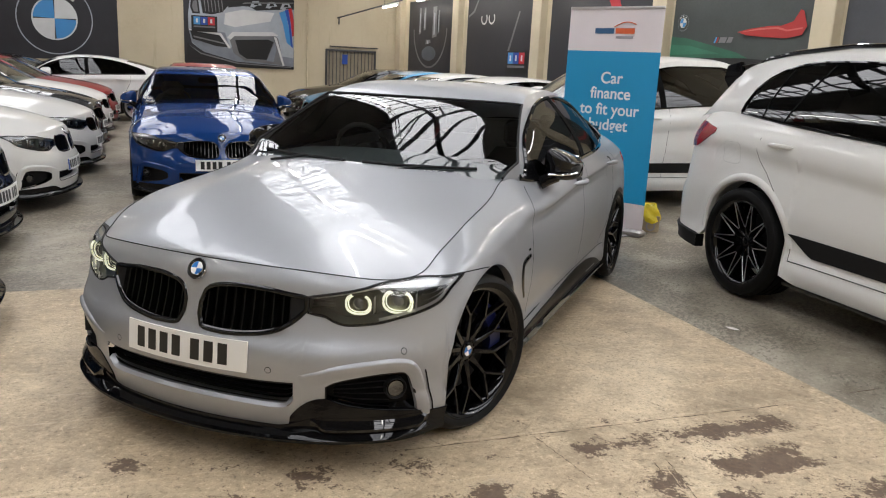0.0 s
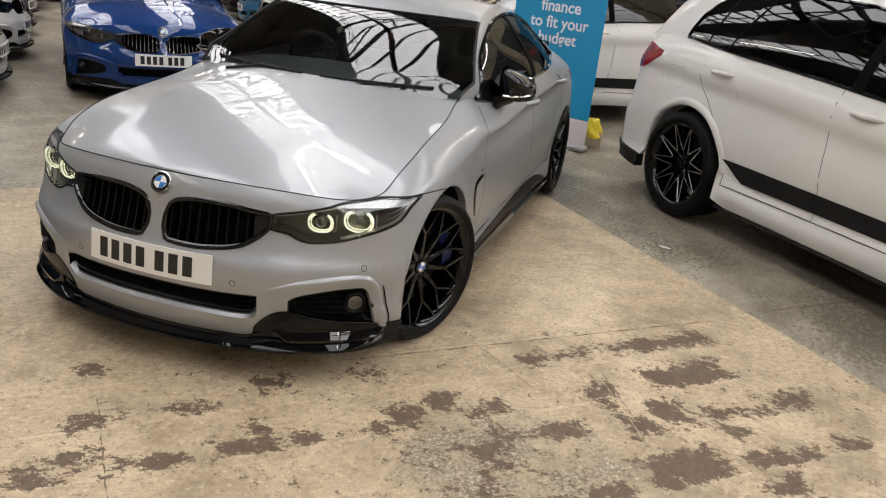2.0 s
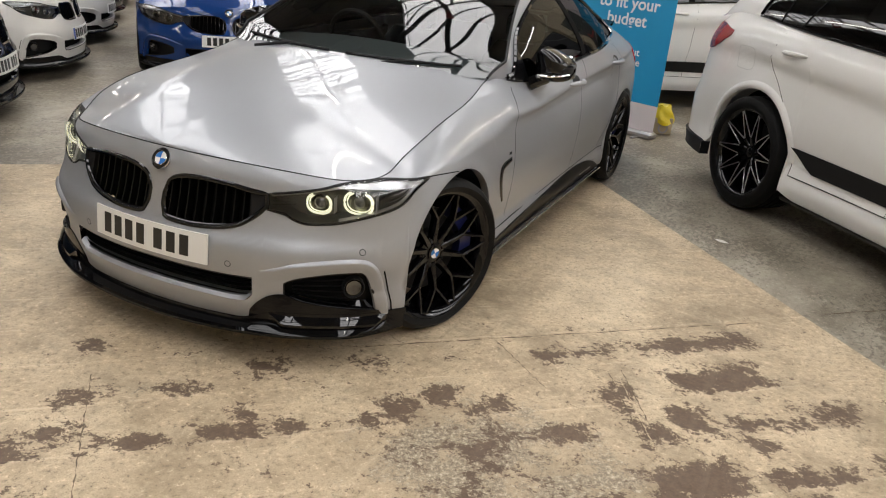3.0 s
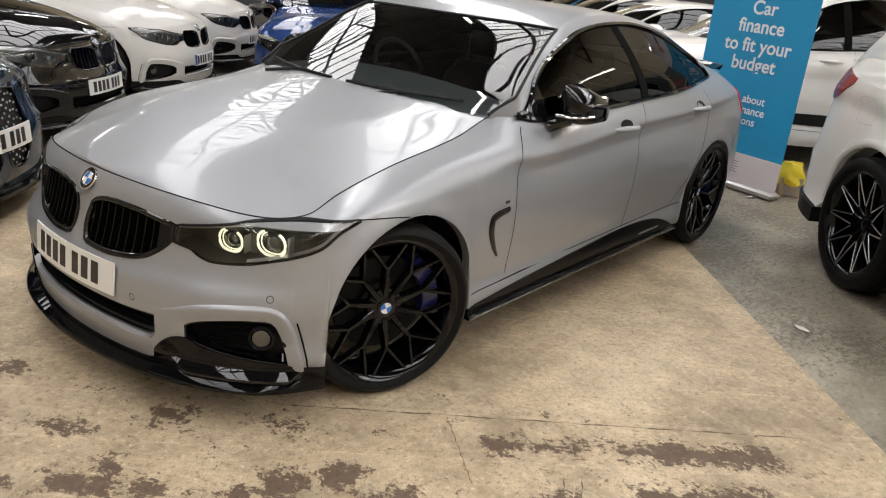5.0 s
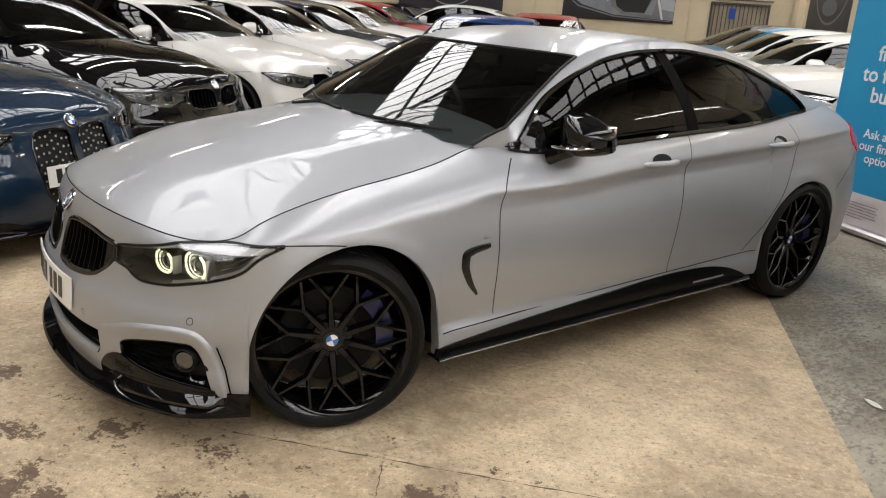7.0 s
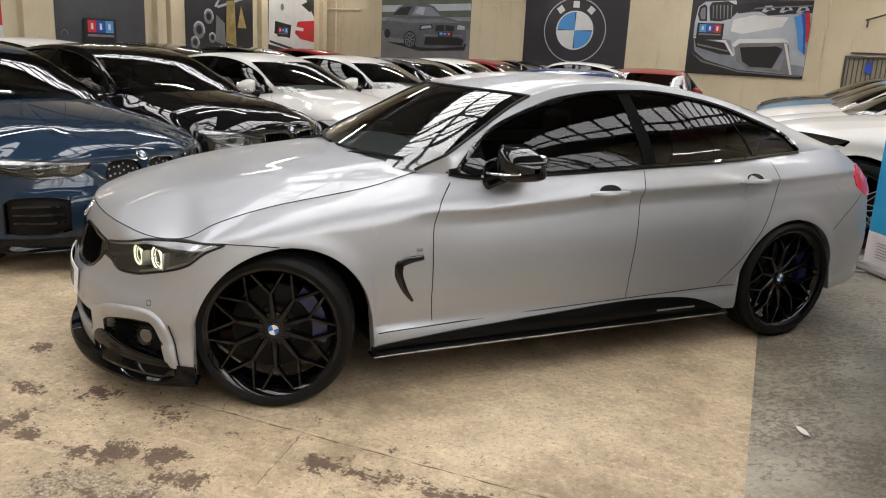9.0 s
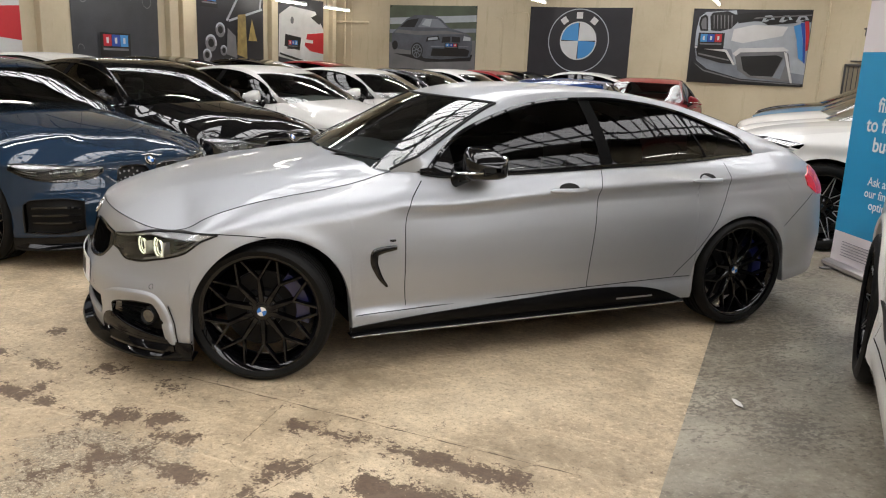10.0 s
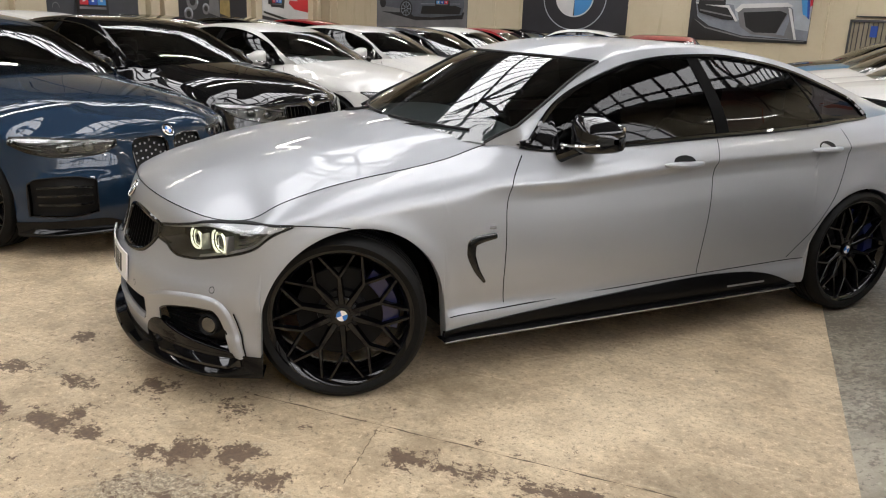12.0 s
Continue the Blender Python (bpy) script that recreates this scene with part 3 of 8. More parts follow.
for _v in np.arange(2.2, V1, 4.4):
    g = Geo()
    _u = SPAN_A
    while _u < SPAN_B - 0.1:
        e0, rd, e1 = hall(_u, _v, EAVES - 0.05), hall(_u + BAY / 2, _v, RIDGE - 0.1), hall(_u + BAY, _v, EAVES - 0.05)
        for a, b in ((e0, rd), (rd, e1), (e0, e1)):
            g.tube([a, b], 0.05, 6)
        for k in (0.25, 0.5, 0.75):
            for s, e in ((e0, rd), (e1, rd)):
                top = s.lerp(e, k)
                g.tube([Vector((top.x, top.y, EAVES - 0.05)), top], 0.03, 5)
                nxt = s.lerp(e, min(1, k + 0.25))
                g.tube([Vector((top.x, top.y, EAVES - 0.05)), nxt], 0.025, 5)
        _u += BAY
    tagged(new("roof_truss", g.mesh("roof_truss", STEEL_GREY)), "dark painted steel roof truss", "roof truss", "roof trusses", "structure")


def tube_light(u, v, z, length=1.5):
    m = Matrix.Translation(hall(u, v, z)) @ Matrix.Rotation(HALL_TURN - math.pi / 2, 4, "Z")
    e = thing("tube_light", m, "lit fluorescent tube on a white batten", "ceiling light", "tube lights")
    part("batten", Geo().box((-length / 2, -0.03, 0.03), (length / 2, 0.03, 0.075), 0.008), BATTEN, e)
    part("tube", Geo().tube([(-length / 2 + 0.03, 0, 0), (length / 2 - 0.03, 0, 0)], 0.016, 8), TUBE_GLOW, e, "lit white tube")
    for s in (-1, 1):
        part("tube_holder", Geo().box((s * length / 2 - 0.02, -0.02, -0.025), (s * length / 2 + 0.02, 0.02, 0.035), 0.004), BATTEN, e)
        part("hanger", Geo().tube([(s * length * 0.4, 0, 0.07), (s * length * 0.4, 0, EAVES - z + 0.9)], 0.006, 5), STEEL_GREY, e)


tagged(new("floor", lie("floor", np.linspace(U0 - 0.2, U_WIDE + 0.3, 60), np.linspace(-0.2, V1 + 0.2, 60), -0.004, GREY_FLOOR)[0]), "worn brown-grey concrete floor with scuffs", "floor", kind="structure")

# ---------- cars ----------
# Each car's own axes: front axle on the floor at the origin, nose towards -y, its left side at +x.
SALOON = dict(
    wheelbase=2.83, hub=0.335, tyre=0.332, rim=0.276, arch=0.368, arch_z=0.364, arch_rear=0.345, track=(0.785, 0.812), tyre_w=0.23,
    outline=[(0, -0.785), (0.2, -0.772), (0.42, -0.728), (0.61, -0.645), (0.772, -0.525), (0.880, -0.37), (0.900, -0.2), (0.904, 0.0), (0.905, 0.5), (0.905, 1.2),
             (0.907, 2.0), (0.913, 2.6), (0.912, 2.9), (0.895, 3.2), (0.85, 3.46), (0.75, 3.66), (0.55, 3.77), (0.25, 3.825), (0, 3.835)],
    top=[(-0.8, 0.757), (-0.758, 0.754), (-0.709, 0.744), (-0.63, 0.727), (-0.565, 0.713), (-0.484, 0.715), (-0.404, 0.726), (-0.351, 0.748), (-0.219, 0.797), (-0.062, 0.838), (0.1, 0.864), (0.3, 0.891), (0.48, 0.924), (0.60, 0.960), (0.68, 0.974), (0.76, 0.958), (0.86, 0.943),
         (1.24, 0.955), (1.76, 0.978), (2.5, 1.004), (2.85, 1.014), (3.2, 1.028), (3.5, 1.03), (3.7, 1.015), (3.9, 1.0)],
    shoulder=[(-0.8, 0.0), (-0.66, 0.0), (-0.55, 0.035), (-0.45, 0.062), (-0.3, 0.083), (0.0, 0.098), (0.4, 0.095), (0.55, 0.105), (0.68, 0.098), (0.80, 0.042), (0.95, 0.0), (2.1, 0.0), (2.4, 0.03), (2.65, 0.075), (2.95, 0.125), (3.3, 0.17), (3.6, 0.18), (3.9, 0.1)],
    bottom=[(-0.8, 0.165), (-0.3, 0.165), (0.4, 0.200), (2.4, 0.203), (3.2, 0.24), (3.9, 0.27)],
    belt_ref=0.985, crease_fall=0.035,
    front=[(0.15, 0.03), (0.28, 0.006), (0.42, 0.0), (0.47, 0.008), (0.50, 0.028), (0.60, 0.062), (0.70, 0.085), (0.77, 0.122), (0.9, 0.2)],
    side=[(0.15, 0.035), (0.24, 0.006), (0.288, 0.010), (0.304, 0.020), (0.33, 0.023), (0.40, 0.014), (0.50, 0.003), (0.60, 0.0), (0.68, 0.004), (0.74, 0.013), (0.78, 0.021), (0.81, 0.0265), (0.84, 0.0245), (0.866, 0.0125), (0.878, 0.0065), (0.89, 0.0095), (0.91, 0.018), (0.945, 0.035), (0.985, 0.061), (1.1, 0.10)],
    plain=[(0.15, 0.035), (0.24, 0.004), (0.295, 0.012), (0.312, 0.030), (0.40, 0.014), (0.50, 0.003), (0.60, 0.0), (0.70, 0.004), (0.80, 0.013), (0.90, 0.028), (0.985, 0.060), (1.1, 0.10)],
    rear=[(0.2, 0.06), (0.3, 0.02), (0.5, 0.0), (0.62, 0.012), (0.80, 0.035), (0.95, 0.05), (1.04, 0.07)],
    hood=[(-0.67, 0.765), (-0.6, 0.798), (-0.5, 0.838), (-0.3, 0.888), (0.0, 0.938), (0.3, 0.980), (0.5, 1.006), (0.8, 1.03)],
    hood_end=0.86, deck=[(3.2, 1.09), (3.5, 1.065), (3.75, 1.03)],
    rail=[(0.62, 0.800, 0.972), (0.70, 0.788, 1.010), (0.8, 0.748, 1.060), (0.95, 0.695, 1.138), (1.1, 0.652, 1.230), (1.25, 0.612, 1.302), (1.5, 0.580, 1.350), (1.8, 0.565, 1.366), (2.1, 0.556, 1.352), (2.5, 0.535, 1.298), (2.9, 0.500, 1.210), (3.2, 0.475, 1.128), (3.5, 0.455, 1.045)],
    spine=[(0.62, 0.40, 0.965), (0.8, 0.62, 1.075), (1.0, 0.85, 1.185), (1.25, 1.13, 1.312), (1.5, 1.45, 1.380), (1.8, 1.78, 1.397), (2.1, 2.1, 1.386), (2.5, 2.53, 1.334), (2.9, 2.97, 1.244), (3.2, 3.33, 1.148), (3.5, 3.62, 1.06)],
    belt_x=[(0.62, 0.80), (0.8, 0.845), (1.2, 0.849), (1.8, 0.845), (2.4, 0.81), (2.6, 0.775), (2.8, 0.742), (3.0, 0.712), (3.2, 0.67), (3.5, 0.60)],
    dlo=[(0.77, 0.935), (0.85, 1.030), (0.93, 1.100), (1.04, 1.163), (1.235, 1.240), (1.42, 1.290), (1.69, 1.322), (1.92, 1.328), (2.27, 1.298), (2.50, 1.256), (2.737, 1.188), (2.88, 1.142), (2.95, 1.112), (2.985, 1.080), (3.0, 1.035)],
    screen=(0.62, 1.25), backlight=(2.62, 3.42),
    pillars=[((1.74, 1.0), (1.89, 1.0)), ((2.49, 0), (2.57, 0))],
    kidney=dict(x=(0.035, 0.470), lo=[(0.035, 0.560), (0.045, 0.525), (0.07, 0.513), (0.165, 0.509), (0.277, 0.518), (0.363, 0.537), (0.406, 0.560), (0.44, 0.584), (0.470, 0.612)],
                hi=[(0.035, 0.60), (0.05, 0.642), (0.09, 0.665), (0.137, 0.674), (0.195, 0.678), (0.303, 0.675), (0.397, 0.664), (0.470, 0.657)], slats=9, solid=0.405),
    lamp=dict(lo=[(0.0, 0.602), (0.03, 0.599), (0.067, 0.593), (0.098, 0.577), (0.15, 0.565), (0.25, 0.571), (0.357, 0.591), (0.452, 0.612), (0.528, 0.637), (0.597, 0.685), (0.677, 0.717)],
              hi=[(0.0, 0.660), (0.116, 0.676), (0.207, 0.692), (0.28, 0.707), (0.415, 0.715), (0.578, 0.721), (0.677, 0.721)], start=0.478),
    tail=dict(y=(3.40, 3.62), lo=[(0, 0.835), (0.3, 0.775), (1, 0.79)], hi=[(0, 0.895), (0.3, 0.945), (1, 0.935)]),
)


def saloon(**change):
    t = dict(SALOON)
    t.update(change)
    return t


SUV = dict(
    wheelbase=2.975, hub=0.385, tyre=0.383, rim=0.292, arch=0.432, track=(0.86, 0.865), tyre_w=0.30,
    outline=[(0, -0.88), (0.3, -0.86), (0.55, -0.80), (0.75, -0.69), (0.88, -0.53), (0.95, -0.35), (0.985, -0.1), (0.995, 0.3), (0.985, 1.0), (0.985, 2.0),
             (0.998, 2.7), (1.0, 3.0), (0.99, 3.35), (0.965, 3.64), (0.90, 3.86), (0.72, 3.99), (0.35, 4.05), (0, 4.06)],
    top=[(-0.9, 0.92), (-0.6, 0.93), (-0.3, 0.985), (0.0, 1.03), (0.4, 1.07), (0.8, 1.09), (1.5, 1.128), (2.0, 1.170), (2.55, 1.205), (3.0, 1.240), (3.25, 1.262), (3.5, 1.262), (3.75, 1.235), (4.1, 1.17)],
    shoulder=[(-0.9, 0.0), (-0.6, 0.05), (0.0, 0.15), (0.5, 0.12), (0.8, 0.03), (1.0, 0.0), (2.6, 0.0), (3.2, 0.03), (3.7, 0.05), (4.1, 0.05)],
    bottom=[(-0.9, 0.22), (0.4, 0.215), (2.4, 0.215), (2.55, 0.26), (3.4, 0.34), (4.1, 0.38)],
    belt_ref=1.12,
    front=[(0.2, 0.04), (0.4, 0.0), (0.6, 0.01), (0.8, 0.03), (0.9, 0.07), (1.0, 0.12)],
    side=[(0.2, 0.045), (0.25, 0.0), (0.35, 0.004), (0.40, 0.034), (0.5, 0.026), (0.62, 0.008), (0.75, 0.018), (0.85, 0.03), (0.93, 0.012), (0.96, 0.014), (1.05, 0.04), (1.12, 0.085), (1.3, 0.13)],
    rear=[(0.3, 0.06), (0.42, 0.0), (0.62, 0.01), (0.72, 0.05), (0.95, 0.08), (1.15, 0.12)],
    hood=[(-0.8, 0.92), (-0.6, 0.98), (-0.2, 1.05), (0.3, 1.10), (0.9, 1.13)],
    hood_end=0.9, deck=[(3.5, 1.2), (4.1, 1.15)],
    rail=[(0.65, 0.82, 1.06), (0.9, 0.77, 1.22), (1.15, 0.73, 1.40), (1.4, 0.70, 1.555), (1.7, 0.675, 1.635), (2.1, 0.66, 1.680), (2.6, 0.65, 1.684), (3.1, 0.635, 1.655), (3.5, 0.615, 1.60), (3.75, 0.60, 1.51), (3.88, 0.60, 1.36), (3.95, 0.60, 1.23)],
    spine=[(0.65, 0.42, 1.10), (0.9, 0.72, 1.25), (1.15, 1.0, 1.41), (1.4, 1.28, 1.57), (1.7, 1.62, 1.68), (2.1, 2.08, 1.745), (2.6, 2.6, 1.75), (3.1, 3.12, 1.73), (3.5, 3.55, 1.68), (3.75, 3.80, 1.59), (3.88, 3.93, 1.39), (3.95, 3.98, 1.23)],
    belt_x=[(0.65, 0.86), (0.9, 0.915), (1.5, 0.92), (2.4, 0.92), (3.0, 0.90), (3.4, 0.86), (3.7, 0.80), (3.95, 0.72)],
    dlo=[(0.88, 1.09), (1.1, 1.26), (1.35, 1.44), (1.6, 1.55), (2.0, 1.615), (2.6, 1.628), (2.8, 1.622), (2.95, 1.600), (3.08, 1.558), (3.17, 1.505), (3.23, 1.44), (3.26, 1.37), (3.27, 1.285)],
    screen=(0.65, 1.4), backlight=(3.74, 3.94),
    pillars=[((1.62, 1.0), (1.76, 1.0)), ((2.62, 0), (2.80, 0)), ((2.98, 0), (3.02, 0))],
    kidney=dict(x=(0.03, 0.36), lo=[(0.03, 0.60), (0.3, 0.60), (0.36, 0.68)], hi=[(0.03, 0.84), (0.1, 0.875), (0.3, 0.875), (0.36, 0.82)], slats=7),
    lamp=dict(lo=[(0.0, 0.76), (0.2, 0.73), (0.45, 0.76), (0.55, 0.83)], hi=[(0.0, 0.84), (0.3, 0.86), (0.55, 0.88)], start=0.45),
    tail=dict(y=(3.43, 3.80), lo=[(0, 1.11), (0.25, 1.03), (0.5, 0.985), (1, 0.98)], hi=[(0, 1.145), (0.4, 1.178), (1, 1.178)]),
)


class Shell:
    """The standing skin of a car, from its nose round one side to its tail, as a surface over (way round, height)."""

    def __init__(self, T):
        self.T = T
        o = np.array(T["outline"], float)
        ext = np.vstack([[-o[1, 0], o[1, 1]], o, [-o[-2, 0], o[-2, 1]]])
        pts = []
        for i in range(1, len(ext) - 2):
            p0, p1, p2, p3 = ext[i - 1:i + 3]
            t = np.linspace(0, 1, 40, endpoint=False)[:, None]
            pts.append(0.5 * (2 * p1 + (p2 - p0) * t + (2 * p0 - 5 * p1 + 4 * p2 - p3) * t ** 2 + (3 * p1 - 3 * p2 + p3 - p0) * t ** 3))
        P = np.vstack(pts + [o[-1:]])
        s = np.r_[0, np.cumsum(np.hypot(*np.diff(P, axis=0).T))]
        even = np.linspace(0, s[-1], 1601)
        Q = np.stack([np.interp(even, s, P[:, 0]), np.interp(even, s, P[:, 1])], 1)
        k = np.exp(-0.5 * (np.arange(-40, 41) * even[1] / 0.05) ** 2)
        k /= k.sum()
        full = np.vstack([Q[40:0:-1] * [-1, 1], Q, Q[-2:-42:-1] * [-1, 1]])
        P = np.stack([np.convolve(full[:, 0], k, mode="valid"), np.convolve(full[:, 1], k, mode="valid")], 1)
        s = np.r_[0, np.cumsum(np.hypot(*np.diff(P, axis=0).T))]
        self.s, self.x, self.y, self.length = s, P[:, 0], P[:, 1], s[-1]
        tx, ty = np.gradient(P[:, 0], s), np.gradient(P[:, 1], s)
        k = np.hypot(tx, ty)
        self.nx, self.ny = ty / k, -tx / k
        self.nx[0] = self.nx[-1] = 0.0
        self.f_top, self.f_shoulder, self.f_bottom = soft(T["top"], 0.05), soft(T["shoulder"], 0.07), pchip(T["bottom"])
        self.f_front, self.f_side, self.f_rear = pchip(T["front"]), pchip(T["side"]), pchip(T["rear"])
        self.f_plain = pchip(T.get("plain", T["side"]))
        self.f_round = pchip(T.get("rounding", [(-0.9, 0.05), (-0.4, 0.055), (-0.2, 0.075), (0.0, 0.11), (0.3, 0.14), (0.8, 0.16), (2.1, 0.16), (2.7, 0.22), (4.2, 0.25)]))
        self.s_corner = float(np.interp(-0.30, self.y[:len(s) // 2], s[:len(s) // 2]))
        self.s_tail = self.length - 1.35

    def at_y(self, y):
        return float(np.interp(y, self.y, self.s))

    def at_x(self, x):
        n = np.argmax(self.x > 0.98 * self.x.max())
        return float(np.interp(x, self.x[:n], self.s[:n]))

    def Y(self, s):
        return np.interp(s, self.s, self.y)

    def top(self, s):
        return self.f_top(self.Y(s))

    def low(self, s):
        """The skin's lower edge, which rises over the wheels."""
        y, T = self.Y(s), self.T
        z = self.f_bottom(y)
        for hub_y in (0.0, T["wheelbase"]):
            d = np.clip(1 - ((y - hub_y) / T["arch"]) ** 2, 0, None)
            rise = T.get("arch_z", T["arch"]) if hub_y == 0 else T.get("arch_rear", T["arch"])
            z = np.where(d > 0, np.maximum(z, T["hub"] + rise * np.sqrt(d)), z)
        return z

    def P(self, s, z, off=0.0):
        s, z = np.broadcast_arrays(np.asarray(s, float), np.asarray(z, float))
        T = self.T
        y = self.Y(s)
        wf = 1 - smooth_step(0.5 * self.s_corner, 1.25 * self.s_corner, s)
        wr = smooth_step(self.s_tail, self.s_tail + 0.75, s)
        belt = self.f_top(np.maximum(y, 0.9)) - T["belt_ref"]
        zs = z - (belt - T.get("crease_fall", 0.0) * (1 - smooth_step(0.8, 1.7, y))) * np.clip((z - 0.4) / 0.5, 0, 1)
        d = wf * self.f_front(z) + wr * self.f_rear(z) + (1 - wf - wr) * (self.f_plain(zs) + smooth_step(0.45, 0.95, y) * (self.f_side(zs) - self.f_plain(zs)))
        zt = self.top(s)
        hh = self.f_round(y)
        u = np.clip((z - (zt - hh)) / hh, 0, 1.3)
        d = d + self.f_shoulder(y) * u ** 1.9
        for hub_y in (0.0, T["wheelbase"]):
            r = np.hypot(y - hub_y, z - T["hub"]) - T["arch"]
            d = d - 0.012 * np.exp(-(r / 0.05) ** 2) * (z < zt - 0.03)
        d = d - off
        x = np.interp(s, self.s, self.x) - np.interp(s, self.s, self.nx) * d
        y = y - np.interp(s, self.s, self.ny) * d
        return np.stack([x, y, z], -1)

    def columns(self, step):
        """Ways round, close together at the nose, the arches and the tail."""
        T = self.T
        keys = [0.0]
        marks = []
        for hub_y in (0.0, T["wheelbase"]):
            a = np.linspace(0, np.pi, max(12, int(T["arch"] * 3.1 / step)))
            marks += [self.at_y(hub_y - T["arch"] * math.cos(t) * 0.99999) for t in a]
        marks += [self.at_y(hub_y + k * T["arch"] * 1.0005) for hub_y in (0.0, T["wheelbase"]) for k in (-1, 1)]
        base = np.r_[np.arange(0, self.s_corner, step * 0.7), np.arange(self.s_corner, self.length, step), self.length]
        near = lambda s: any(abs(self.Y(s) - h) < T["arch"] * 1.02 for h in (0.0, T["wheelbase"])) and 0.3 < s < self.length - 0.3
        keep = [s for s in base if not near(s)]
        return np.unique(np.round(np.r_[keep, marks], 6))


def both(g, P, flip=False):
    """Adds a grid and its mirror image."""
    g.grid(P, flip=flip)
    g.grid(np.asarray(P) * np.array([-1, 1, 1]), flip=not flip)


def ribbon(shell, pts, width, off, closed=False, rise=0.0, side=1):
    """A strip on the skin along (way round, height) points; with rise it bulges into a bead."""
    p = np.array(pts, float)
    if closed:
        t = np.roll(p, -1, 0) - np.roll(p, 1, 0)
    else:
        t = np.gradient(p, axis=0)
    k = np.hypot(*t.T)[:, None] + 1e-9
    n = np.stack([-t[:, 1], t[:, 0]], 1) / k
    if np.ndim(width):
        width = np.asarray(width)[:, None]
    rows = []
    for f, h in ((-0.5, 0.0), (-0.3, 0.8), (0.0, 1.0), (0.3, 0.8), (0.5, 0.0)) if rise else ((-0.5, 0), (0.5, 0)):
        q = p + n * width * f
        rows.append(shell.P(q[:, 0], q[:, 1], off + rise * h) * np.array([side, 1, 1]))
    R = np.stack(rows, 1)
    return np.concatenate([R, R[:1]]) if closed else R


def patch(shell, s0, s1, lo, hi, off, n=24, m=6, depth=None, side=1):
    """A piece of skin between two height curves, held off the body, with its rim turned in to depth."""
    g = Geo()
    s = np.linspace(s0, s1, n)
    zl, zh = lo(s), hi(s)
    w = np.linspace(0, 1, m)
    S, Z = np.repeat(s[:, None], m, 1), zl[:, None] * (1 - w) + zh[:, None] * w
    M = np.array([side, 1, 1])
    g.grid(shell.P(S, Z, off) * M, flip=side < 0)
    if depth is not None:
        ring = [(s[i], zl[i]) for i in range(n)] + [(s[-1], zh[-1])] + [(s[i], zh[i]) for i in range(n - 1, -1, -1)]
        r = np.array(ring)
        g.grid(np.stack([shell.P(r[:, 0], r[:, 1], depth), shell.P(r[:, 0], r[:, 1], off)], 1) * M, closed=True, flip=side < 0)
    return g


def outline_of(s0, s1, lo, hi, n=24):
    s = np.linspace(s0, s1, n)
    return [(a, float(lo(a))) for a in s] + [(a, float(hi(a))) for a in s[::-1]]


WHEELS = {}


